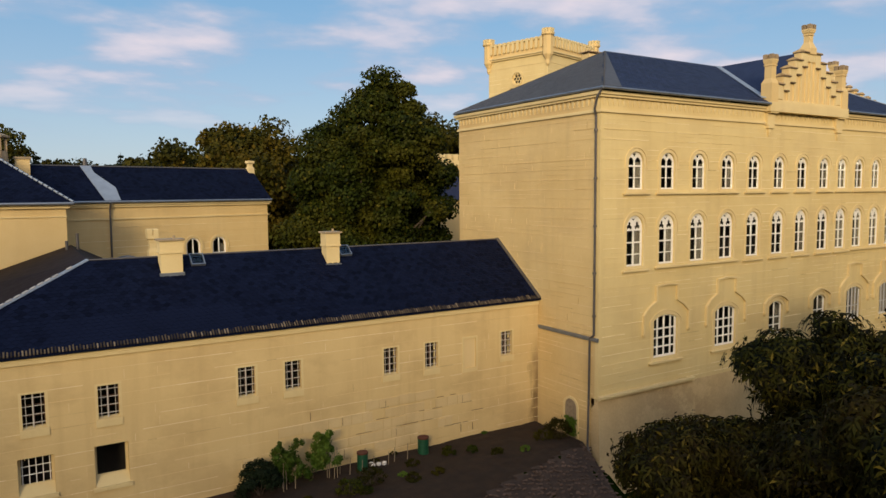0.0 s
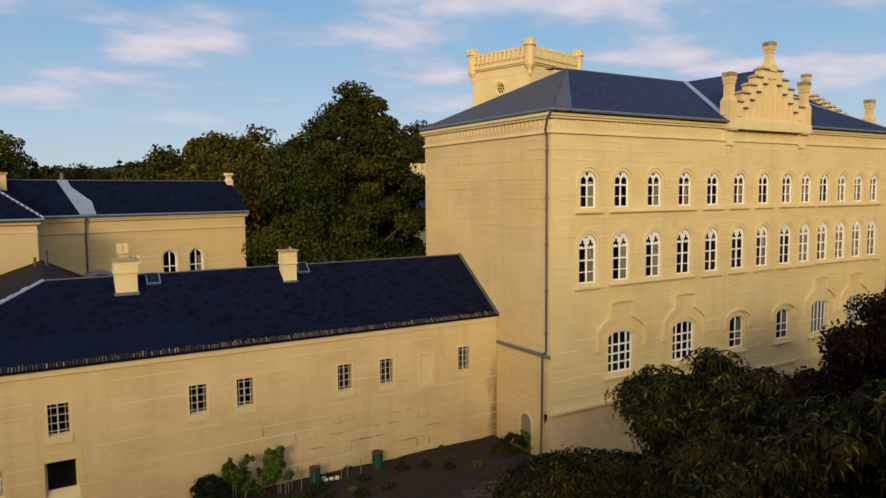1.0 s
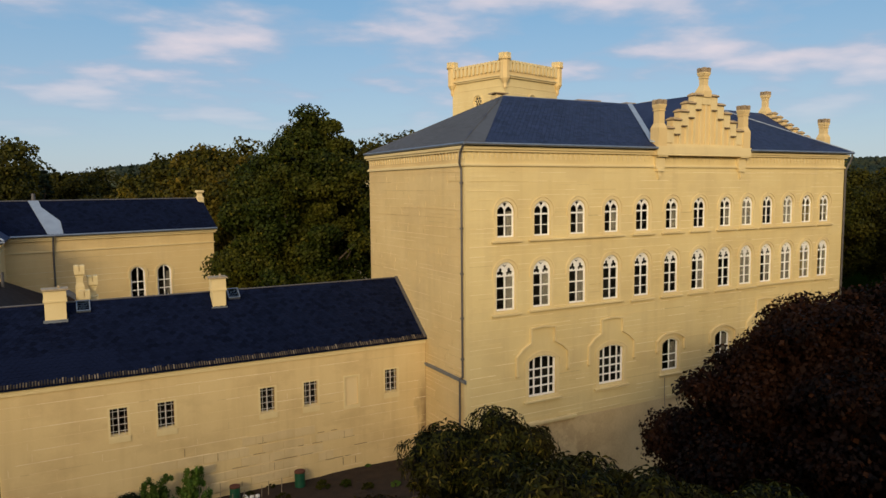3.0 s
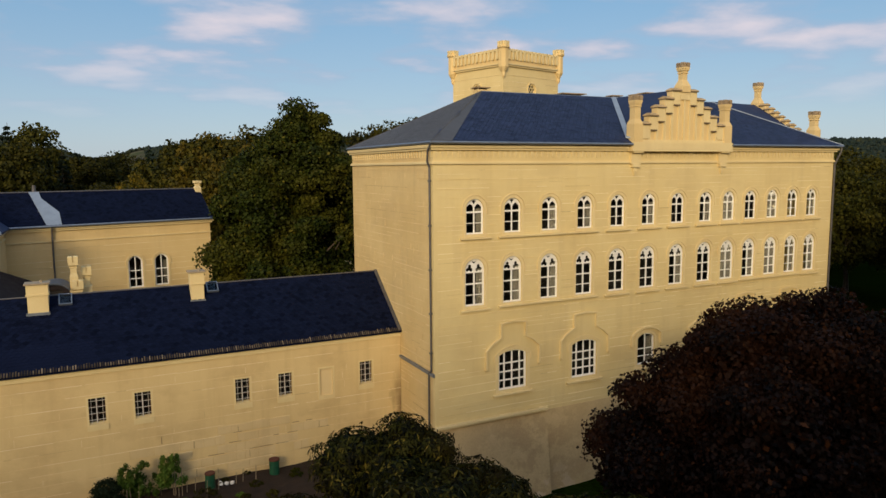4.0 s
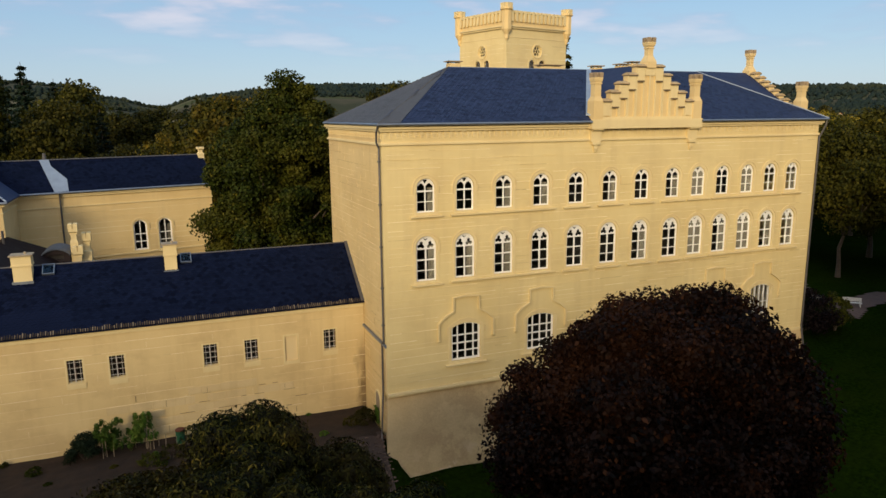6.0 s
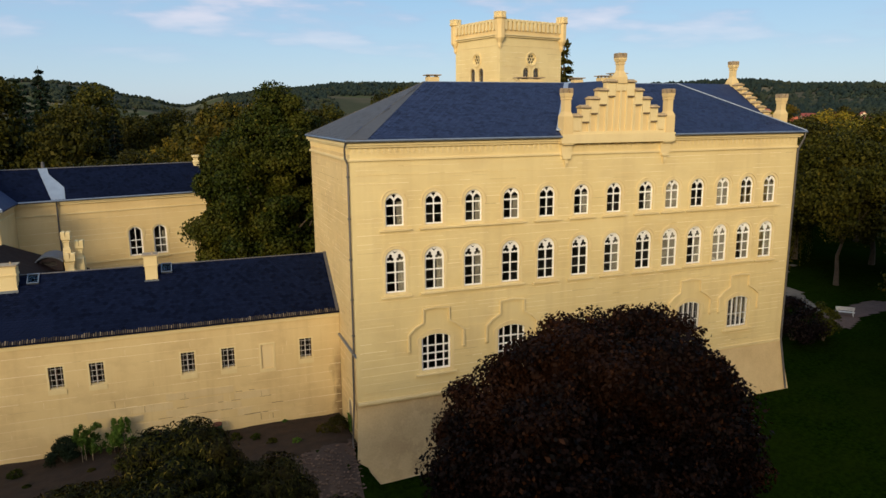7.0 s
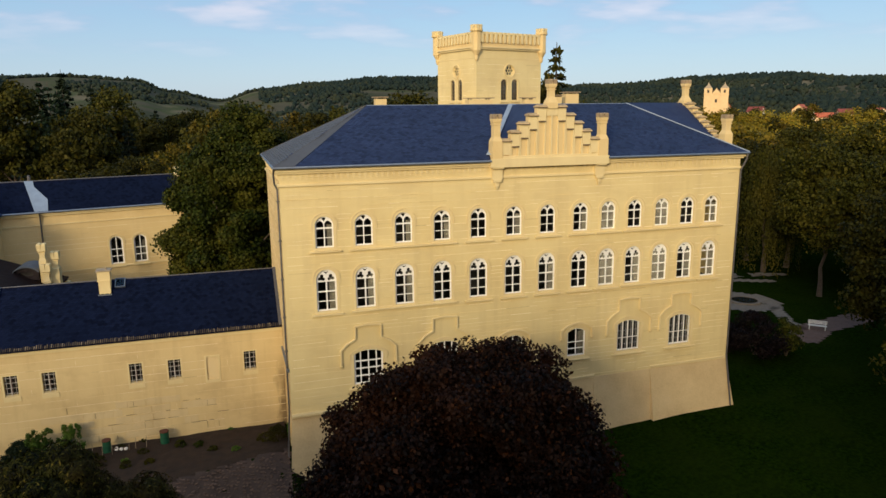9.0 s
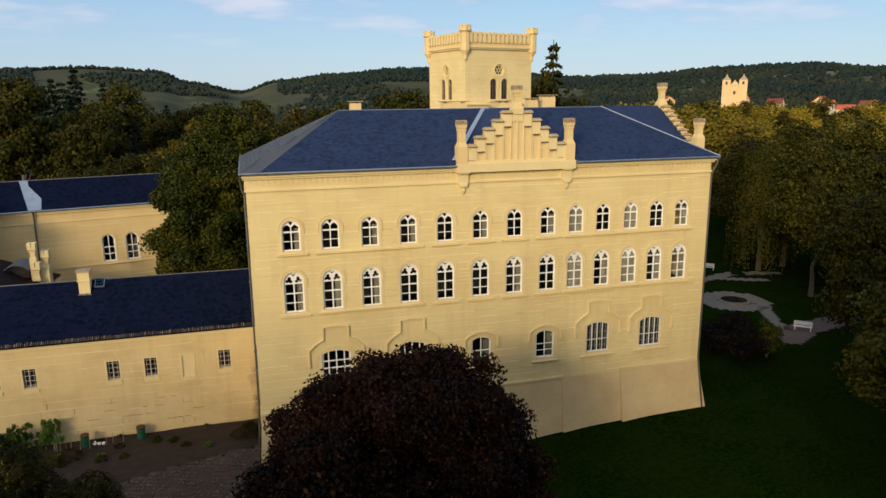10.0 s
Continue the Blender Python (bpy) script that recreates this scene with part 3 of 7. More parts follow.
class WindowKind:
    """Meshes of one kind of window, centred on x = 0, front of the wall at y = 0, heights as in the place."""

    def __init__(self, w, z0, spring, rise, holes, depth=0.13, surround=0.20, sill=2.0, hood=True, bars=0):
        self.w, self.z0, self.spring, self.rise = w, z0, spring, rise
        self.top = spring + rise
        out = arch(0, w, z0, spring, rise)
        self.opening = out
        bm = B()
        plate(bm, arch(0, w - 0.01, z0 + 0.005, spring, rise), holes, depth - 0.02, depth + 0.05)
        self.frame = mesh_of(bm, "window", WHITE)
        bm = B()
        plate(bm, arch(0, w - 0.06, z0 + 0.03, spring, rise - 0.03), [], depth + 0.012, depth + 0.020)
        self.pane = mesh_of(bm, "pane", GLASS)
        bm = B()
        plate(bm, arch(0, w, z0, spring, rise, 12, surround), [out], -0.028, 0.0)
        if hood:
            hw, rr = w / 2 + surround + 0.06, rise + surround + 0.06
            R = (hw * hw + rr * rr) / (2 * rr)
            a = math.asin(min(1, hw / R)) if rr <= hw else math.pi - math.asin(hw / R)
            line = [(R * math.sin(-a + 2 * a * i / 14), spring + rr - R + R * math.cos(-a + 2 * a * i / 14)) for i in range(15)]
            line = [(line[0][0], spring - 0.35)] + line + [(line[-1][0], spring - 0.35)]
            ribbon(bm, line, 0.06, -0.055, 0.0)
        self.surround = mesh_of(bm, "surround", TRIM)
        bm = B()
        box(bm, -sill / 2, sill / 2, -0.20, 0.0, z0 - 0.27, z0 - 0.19)
        box(bm, -sill / 2 + 0.05, sill / 2 - 0.05, -0.08, 0.0, z0 - 0.33, z0 - 0.27)
        self.sill = mesh_of(bm, "sill", TRIM)
        bm = B()
        for a, b in ((-w / 2 + 0.03, -w / 2 + 0.17), (0.20, w / 2 - 0.03)):
            for k in range(4):
                c, d = a + (b - a) * k / 4, a + (b - a) * (k + 1) / 4
                box(bm, c, d - 0.002, depth + 0.14 + 0.02 * (k % 2), depth + 0.18 + 0.02 * (k % 2), z0 + 0.03, spring)
        self.curtain = mesh_of(bm, "curtain", CURTAIN)
        bm = B()
        plate(bm, arch(0, w - 0.04, z0 + 0.02, spring, rise - 0.02), [], depth + 0.13, depth + 0.15)
        self.blind = mesh_of(bm, "blind", CURTAIN)
        self.grille = None
        if bars:
            bm = B()
            for i in range(bars):
                x = -w / 2 + w * (i + 0.5) / bars
                tube(bm, (x, 0.06, z0), (x, 0.06, self.top - 0.08), 0.016, 0.016, 5)
            for k in range(1, 4):
                z = z0 + (spring - z0) * k / 4
                tube(bm, (-w / 2, 0.075, z), (w / 2, 0.075, z), 0.014, 0.014, 5)
            self.grille = mesh_of(bm, "grille", IRON)

    def put(self, parent, m, curtain=True, sill=True, blind=False):
        win = share("window", self.frame, parent, m)
        p = share("pane", self.pane, win)
        p.visible_shadow = False
        share("surround", self.surround, win)
        if sill:
            share("sill", self.sill, win)
        if blind:
            share("blind", self.blind, win)
        elif curtain:
            share("curtain", self.curtain, win)
        if self.grille:
            share("grille", self.grille, win)
        return win


def lancets(w, z0, z1, top):
    """Glass openings of the upper windows: two tall lights, two pointed heads and an eye between them."""
    h = w / 2
    out = []
    for s in (-1, 1):
        a, b = sorted((s * 0.035, s * (h - 0.09)))
        out.append(rect(a, b, z0 + 0.09, z0 + 0.62))
        out.append(rect(a, b, z0 + 0.66, z1 - 0.05))
        c = (a + b) / 2
        out.append([(a, z1 + 0.05), (b, z1 + 0.05), (b, z1 + 0.28), (c + 0.11 * 1 - s * 0.02, z1 + 0.42), (c, z1 + 0.50 - 0.02), (c - 0.11 - s * 0.02, z1 + 0.42), (a, z1 + 0.28)])
    out.append([(-0.15, top - 0.12), (-0.09, top - 0.21), (0, top - 0.34), (0.09, top - 0.21), (0.15, top - 0.12), (0, top - 0.08)])
    return out


def trefoil(cx, cz, reach, lobe, turn):
    """Outline of three round lobes that meet in cusps."""
    out = []
    for q in range(36):
        a = 2 * math.pi * q / 36
        f = (a - turn + math.pi / 3) % (2 * math.pi / 3) - math.pi / 3
        k = reach * math.cos(f) + math.sqrt(max(0.0, lobe * lobe - (reach * math.sin(f)) ** 2))
        out.append((cx + k * math.cos(a), cz + k * math.sin(a)))
    return out


def tracery(w, z0, z1, z2, top):
    """Glass openings of the middle windows: lights in three tiers under a head pierced by two trefoils and a small dagger."""
    h = w / 2
    out = []
    for s in (-1, 1):
        a, b = sorted((s * 0.045, s * (h - 0.11)))
        zm = (z0 + z1) / 2
        out += [rect(a, b, z0 + 0.10, zm - 0.025), rect(a, b, zm + 0.025, z1 - 0.04), rect(a, b, z1 + 0.04, z2 - 0.06)]
        out.append(trefoil(s * 0.30, z2 + 0.20, 0.128, 0.114, math.pi / 2 + s * 0.12))
    out.append([(-0.17, top - 0.13), (-0.12, top - 0.21), (-0.03, top - 0.28), (0.0, top - 0.36), (0.03, top - 0.28), (0.12, top - 0.21), (0.17, top - 0.13), (0.0, top - 0.20)])
    return out


def panes(w, z0, z1, cols, rows, spring, rise, edge=0.08, bar=0.06, at=None):
    """Glass openings in rows and columns, the top ones cut by a segmental head."""
    out = []
    inner = w - 2 * edge
    xs = at or [-inner / 2 + inner * i / cols for i in range(cols + 1)]
    zs = [z0 + edge + (z1 - z0 - edge) * k / rows for k in range(rows + 1)]

    def head(x):
        return spring + (rise - edge) * (1 - (2 * x / w) ** 2)
    for k in range(rows):
        for i in range(cols):
            a, b = xs[i] + bar / 2, xs[i + 1] - bar / 2
            lo, hi = zs[k] + bar / 2, zs[k + 1] - bar / 2
            if k == rows - 1:
                out.append([(a, lo), (b, lo), (b, head(b)), ((a + b) / 2, head((a + b) / 2)), (a, head(a))])
            else:
                out.append(rect(a, b, lo, hi))
    return out


UPPER = WindowKind(1.18, 15.45, 16.92, 0.57, lancets(1.18, 15.45, 16.72, 17.49), surround=0.17)
MIDDLE = WindowKind(1.32, 11.26, 13.40, 0.64, tracery(1.32, 11.26, 12.56, 13.26, 14.04), surround=0.15)
LARGE = WindowKind(2.0, 5.90, 8.06, 0.28, panes(2.0, 5.90, 8.06, 4, 4, 8.06, 0.28, 0.08, 0.085, (-0.92, -0.54, 0.0, 0.54, 0.92)), surround=0.22, sill=2.8)
LARGEBAR = WindowKind(1.95, 5.98, 8.08, 0.30, panes(1.95, 5.98, 7.90, 4, 2, 8.08, 0.30), surround=0.22, sill=2.8, bars=9)
SMALL = WindowKind(1.50, 6.02, 7.85, 0.32, panes(1.50, 6.02, 7.60, 2, 3, 7.85, 0.32), surround=0.2, sill=2.1)

UPX = (28.75, 31.3, 33.95, 36.6, 39.2, 41.8, 44.36, 46.94, 49.17, 51.36, 53.65, 55.84, 57.98)
GX = (31.35, 36.72, 41.87, 46.9, 51.27, 55.8)
F0, F1, FY, BY = 26.1, 60.3, 26.5, 39.9

# ---- the palace ----
palace = place("palace", (43, 33, 0), "three-storey yellow plastered palace with blue slate roof and stepped gables", "palace")

openings, cuts = [], []
for x in UPX:
    for kind in (UPPER, MIDDLE):
        openings.append([(x + px, pz) for px, pz in kind.opening])
        cuts.append((x - kind.w / 2 - 0.21, x + kind.w / 2 + 0.21, kind.z0 - 0.33, kind.top + 0.2))
for i, x in enumerate(GX):
    kind = (LARGE, LARGE, SMALL, SMALL, LARGEBAR, LARGEBAR)[i]
    openings.append([(x + px, pz) for px, pz in kind.opening])
    if kind is SMALL:
        cuts.append((x - 1.28, x + 1.28, 7.3, 8.62))
        cuts.append((x - 0.96, x + 0.96, kind.z0 - 0.33, 7.4))
    else:
        cuts.append((x - 1.87, x + 1.87, 7.35, 8.95))
        cuts.append((x - 0.90, x + 0.90, 8.9, 10.15))
        cuts.append((x - 1.23, x + 1.23, kind.z0 - 0.33, 7.4))
bm = B()
plate(bm, rect(F0, F1, 4.2, 20.3), openings, FY, FY + 0.25)
wall_front = part("wall", bm, COURSE, palace)
for i, x in enumerate(UPX):
    single = i not in (1, 2, 3, 9, 10, 11)
    UPPER.put(palace, T((x, FY, 0)), i in (0, 2, 3, 5, 7, 12), single, i in (8, 10))
    MIDDLE.put(palace, T((x, FY, 0)), i in (0, 1, 2, 6, 9, 11, 12), single, i in (8, 10))
SILLZ = {UPPER: 15.45, MIDDLE: 11.32}
for kind in (UPPER, MIDDLE):
    for a, b in ((UPX[1], UPX[3]), (UPX[9], UPX[11])):
        bm = B()
        box(bm, a - 1.0, b + 1.0, FY - 0.20, FY, SILLZ[kind] - 0.27, SILLZ[kind] - 0.19)
        box(bm, a - 0.95, b + 0.95, FY - 0.08, FY, SILLZ[kind] - 0.33, SILLZ[kind] - 0.27)
        part("sill_course", bm, TRIM, palace)
for i, x in enumerate(GX):
    (LARGE, LARGE, SMALL, SMALL, LARGEBAR, LARGEBAR)[i].put(palace, T((x, FY, 0)), i in (2, 3))

bm = B()
box(bm, F0, F0 + 0.55, FY + 0.253, BY, 1.0, 20.3)
wall_side = part("wall", bm, SHADEDSIDEPLASTER, palace)
bm = B()
box(bm, F1 - 0.55, F1, FY + 0.253, BY, -0.5, 20.3)
part("wall", bm, PLASTER, palace)
bm = B()
box(bm, F0 + 0.555, F1 - 0.555, BY - 0.55, BY, 0.0, 20.3)
part("wall", bm, PLASTER, palace)
# near-black slabs and inner wall added to keep the rooms dark
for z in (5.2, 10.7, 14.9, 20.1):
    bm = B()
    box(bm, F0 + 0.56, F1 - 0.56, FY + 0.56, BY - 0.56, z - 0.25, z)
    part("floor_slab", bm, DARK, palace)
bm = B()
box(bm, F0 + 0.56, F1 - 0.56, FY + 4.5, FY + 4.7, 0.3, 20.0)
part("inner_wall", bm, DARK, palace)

# moulded hoods over the ground-floor windows
for i, x in enumerate(GX):
    bm = B()
    if i in (2, 3):
        line = [(x - 1.27 + 0.0, 7.45), (x - 1.27, 8.1)] + [(x - 1.0 + 0.2 * k, 8.30 + 0.28 * (1 - ((k - 5) / 5) ** 2)) for k in range(11)] + [(x + 1.27, 8.1), (x + 1.27, 7.45)]
    else:
        line = [(x - 1.87, 7.38), (x - 1.87, 8.45), (x - 1.45, 8.85), (x - 0.87, 9.16), (x - 0.87, 10.02), (x, 10.12), (x + 0.87, 10.02), (x + 0.87, 9.16), (x + 1.45, 8.85), (x + 1.87, 8.45), (x + 1.87, 7.38)]
    kind = (LARGE, LARGE, SMALL, SMALL, LARGEBAR, LARGEBAR)[i]
    ribbon(bm, line, 0.11, FY - 0.15, FY)
    hood = part("hood_mould", bm, TRIM, palace)
    for s in (line[0], line[-1]):
        bm = B()
        frustum(bm, s[0], FY - 0.07, s[1] - 0.16, s[1], 0.04, 0.11)
        part("stop_block", bm, TRIM, hood)

courses(palace, F0 + 0.25, F1 - 0.25, 4.45, 19.4, 0.525, FY, cuts, JOINT2, thick=0.034, whole=0.88)
courses(palace, F0 + 0.25, F1 - 0.25, 4.71, 19.1, 0.525, FY, cuts, JOINT2, thick=0.020, proud=0.012, seed=9, whole=0.45)
turn = pose(F0, 0, 0, 0, 0, -90)
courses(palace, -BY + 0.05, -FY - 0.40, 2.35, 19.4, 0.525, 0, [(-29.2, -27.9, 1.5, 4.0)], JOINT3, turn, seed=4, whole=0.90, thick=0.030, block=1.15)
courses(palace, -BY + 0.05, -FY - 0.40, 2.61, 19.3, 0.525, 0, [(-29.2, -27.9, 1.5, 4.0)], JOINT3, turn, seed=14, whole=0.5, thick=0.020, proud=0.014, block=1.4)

# battered base
def batter(x0, x1, z_top, z_bot, out, name="battered_base"):
    bm = B()
    y = FY - 0.02
    a = [(x0, y, z_bot), (x1, y, z_bot), (x1, FY + 0.5, z_bot), (x0, FY + 0.5, z_bot)]
    lo = [(x0 - (0.0 if x0 > 27 else out * 0.55), FY - out, z_bot), (x1 + (out * 0.6 if x1 > 60 else 0), FY - out, z_bot), (x1 + (out * 0.6 if x1 > 60 else 0), FY + 0.5, z_bot), (x0, FY + 0.5, z_bot)]
    hi = [(x0, y, z_top), (x1, y, z_top), (x1, FY + 0.5, z_top), (x0, FY + 0.5, z_top)]
    n = 10
    rows = []
    for k in range(n + 1):
        f = k / n
        rows.append([bm.verts.new(Vector(l).lerp(Vector(h), f)) for l, h in zip(lo, hi)])
    for r, s in zip(rows, rows[1:]):
        for i in range(4):
            j = (i + 1) % 4
            bm.faces.new((r[i], r[j], s[j], s[i]))
    bm.faces.new(rows[0][::-1])
    bm.faces.new(rows[-1])
    return part(name, bm, PLINTH, palace, "patched and stained plaster base leaning inwards")


batter(F0, 33.8, 4.22, -1.6, 0.75)
batter(33.81, 48.4, 4.20, -1.6, 0.42)
batter(48.41, 53.3, 4.22, -1.2, 0.65)
batter(53.31, F1, 4.32, -0.8, 1.05)
for a, b, z, d in ((F0, 33.8, 4.28, 0.26), (41.5, 48.4, 4.24, 0.14), (53.3, F1 + 0.08, 4.36, 0.12)):
    bm = B()
    box(bm, a, b, FY - d, FY, z, z + 0.13)
    box(bm, a, b, FY - d * 0.55, FY, z - 0.10, z)
    part("string_course", bm, TRIM, palace)

# cornice, frieze with corbel table, gutters
for z, h, d in ((19.46, 0.11, 0.11), (19.57, 0.06, 0.06), (20.24, 0.13, 0.16), (20.37, 0.17, 0.26)):
    bm = B()
    box(bm, F0 - d, F1 + d, FY - d, BY + d, z, z + h)
    part("cornice", bm, TRIM, palace)
bm = B()
for i in range(92):
    x = F0 + 0.2 + i * (F1 - F0 - 0.4) / 91
    if 40.0 < x < 40.95 or 47.75 < x < 48.7:
        continue
    box(bm, x - 0.09, x + 0.09, FY - 0.034, FY, 19.98, 20.24)
    box(bm, x - 0.05, x + 0.05, FY - 0.028, FY, 19.84, 19.98)
for i in range(36):
    y = FY + 0.2 + i * (BY - FY - 0.4) / 35
    box(bm, F0 - 0.06, F0, y - 0.08, y + 0.08, 19.98, 20.24)
    box(bm, F0 - 0.04, F0, y - 0.05, y + 0.05, 19.84, 19.98)
tagged(part("corbel_table", bm, TRIM, palace), kind="stuff")
for a, b in (((F0 - 0.32, FY - 0.5, 20.65), (39.9, FY - 0.5, 20.65)), ((48.75, FY - 0.5, 20.65), (F1 + 0.36, FY - 0.5, 20.65)), ((F0 - 0.32, FY - 0.5, 20.65), (F0 - 0.32, BY + 0.15, 20.65)), ((F1 + 0.36, FY - 0.5, 20.65), (F1 + 0.36, BY + 0.15, 20.65))):
    bm = B()
    tube(bm, a, b, 0.08, 0.08, 8)
    part("gutter", bm, ZINC, palace)


def pipe_run(name, pts, r, parent, mat=None):
    bm = B()
    for a, b in zip(pts, pts[1:]):
        tube(bm, a, b, r, r, 8)
    return part(name, bm, mat or PIPE, parent)


pipe = pipe_run("downpipe", [(F0 - 0.30, FY - 0.40, 20.62), (F0 - 0.32, FY - 0.05, 20.2), (F0 - 0.26, FY + 0.18, 19.62), (F0 - 0.11, FY + 0.22, 19.3), (F0 - 0.11, FY + 0.22, 7.72), (F0 - 0.12, FY + 0.52, 7.48), (F0 - 0.12, FY + 0.55, 4.3), (F0 - 0.30, FY + 0.42, 1.7), (F0 - 0.42, FY - 0.2, 0.4), (F0 - 0.5, FY - 0.5, -1.2)], 0.062, palace)
for z in (18.5, 16.0, 13.5, 11.0, 8.7):
    bm = B()
    frustum(bm, F0 - 0.11, FY + 0.22, z, z + 0.09, 0.10, 0.10, 8)
    part("bracket", bm, PIPE, pipe)
pipe_run("downpipe", [(F1 + 0.26, FY - 0.45, 20.62), (F1 + 0.24, FY - 0.40, 20.2), (F1 - 0.02, FY - 0.14, 19.3), (F1 - 0.02, FY - 0.12, 4.5), (F1 + 0.08, FY - 0.9, 0.6)], 0.07, palace)
pipe_run("lightning_conductor", [(41.35, FY - 0.06, 5.6), (41.35, FY - 0.06, 4.3), (41.38, FY - 0.5, -0.7)], 0.016, palace)
bm = B()
box(bm, F0 - 0.16, F0 - 0.015, FY - 0.05, 31.3, 7.44, 7.56)
box(bm, F0 - 0.10, F0 - 0.015, FY - 0.05, 31.3, 7.36, 7.44)
part("flashing", bm, ZINC, palace)
# the small arched doorway in the side wall
bm = B()
out = arch(-28.55, 0.95, 1.6, 3.35, 0.45)
plate(bm, arch(-28.55, 0.95, 1.6, 3.35, 0.45, 12, 0.14), [out], -0.07, 0.0)
door = part("doorway_surround", bm, TRIM, palace)
door.matrix_basis = turn
bm = B()
plate(bm, out, [], -0.025, -0.005)
d = part("door_leaf", bm, WOOD, palace, "plain weathered wooden door")
d.matrix_basis = turn

# ---- roof of the palace ----
E0, RZ, RY = 20.70, 24.35, 33.2
ex0, ex1, ey0, ey1 = F0 - 0.30, F1 + 0.34, FY - 0.5, BY + 0.15
bm = B()
GK = (RZ - E0) / (RY - ey0)
notch = E0 + GK * (26.5 - ey0)
sheet(bm, [(ex0, ey0, E0), (39.95, ey0, E0), (39.95, 26.5, notch), (48.72, 26.5, notch), (48.72, ey0, E0), (ex1, ey0, E0), (54.4, RY, RZ), (33.0, RY, RZ)])
roof = part("roof", bm, SLATE, palace, "dark blue slate roof with hipped ends")
for pts in ([(ex0, ey1, E0), (ex0, ey0, E0), (33.0, RY, RZ)], [(ex1, ey0, E0), (ex1, ey1, E0), (54.4, RY, RZ)], [(ex1, ey1, E0), (ex0, ey1, E0), (33.0, RY, RZ), (54.4, RY, RZ)]):
    bm = B()
    sheet(bm, pts)
    part("roof", bm, SLATE, palace)
GXC, GA, GB, GY = 44.33, 40.0, 48.68, 26.25
GTOP = 24.28
for s in (-1, 1):
    foot = GXC + s * 4.3
    bm = B()
    pts = [(foot, GY + 0.2, 20.87), (GXC, GY + 0.2, GTOP), (GXC, RY, GTOP + 0.06)]
    sheet(bm, pts if s < 0 else pts[::-1])
    part("roof", bm, SLATE, palace)
RYC = 33.6
for s in (-1, 1):
    bm = B()
    pts = [(F1 - 0.2, RYC + s * 5.6, 20.9), (F1 - 0.2, RYC, 24.38), (54.4, RYC - 0.4, 24.42)]
    sheet(bm, pts if s > 0 else pts[::-1])
    part("roof", bm, SLATE, palace)


def strip(name, a, b, w, mat, parent, lift=0.05):
    """A flat band of sheet metal along a valley, hip or ridge."""
    a, b = Vector(a), Vector(b)
    d = (b - a).normalized()
    s = d.cross(Vector((0, 0, 1))).normalized() * (w / 2)
    bm = B()
    up = Vector((0, 0, lift))
    q = [a - s, b - s, b + s, a + s]
    sheet(bm, [tuple(p + up) for p in q][::-1], 0.05)
    return part(name, bm, mat, parent)


strip("valley_flashing", (GXC - 0.1, RY - 0.1, GTOP + 0.02), (GA - 0.1, GY + 0.2, 21.0), 0.34, FLASHING, roof, 0.10)
strip("valley_flashing", (GXC + 0.1, RY - 0.1, GTOP + 0.02), (GB + 0.1, GY + 0.2, 21.0), 0.34, FLASHING, roof, 0.10)
part("hip_cap", tube(B(), (54.4, RY, RZ + 0.03), (ex1, ey0, E0 + 0.03), 0.05, 0.05, 6), FLASHING, roof)
for a, b in (((33.0, RY, RZ), (54.4, RY, RZ)), ((33.0, RY, RZ), (ex0, ey0, E0)), ((33.0, RY, RZ), (ex0, ey1, E0))):
    bm = B()
    tube(bm, a, b, 0.05, 0.05, 6)
    part("ridge_cap", bm, LICHEN if a[0] == 33.0 and b[0] < 33 else ZINC, roof)

# grey sheet along the hip, broad at the eave and running out at the ridge
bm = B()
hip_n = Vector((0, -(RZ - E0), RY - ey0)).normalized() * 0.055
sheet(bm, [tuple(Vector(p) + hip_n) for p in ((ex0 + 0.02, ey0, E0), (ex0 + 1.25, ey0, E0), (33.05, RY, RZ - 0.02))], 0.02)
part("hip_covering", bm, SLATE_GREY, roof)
sl = math.hypot(RY - ey0, RZ - E0)
front_dir = Vector((0, RY - ey0, RZ - E0))
cells = slate_cells(ex1 - ex0, sl, 33.0 - ex0, ex1 - 54.4, cut=lambda u, v: abs(u + ex0 - GXC) < (4.4 * (1 - v / sl) - 0.1 if v > 0.9 else 4.5) or False)
slates("slate_covering", roof, (ex0, ey0, E0), (1, 0, 0), front_dir, cells)
# hip plane in the slate colour that holds its reflected light
hipl = math.hypot(33.0 - ex0, RZ - E0)
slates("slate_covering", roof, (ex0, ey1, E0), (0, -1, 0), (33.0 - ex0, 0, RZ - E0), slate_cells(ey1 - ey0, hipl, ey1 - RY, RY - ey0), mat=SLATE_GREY)


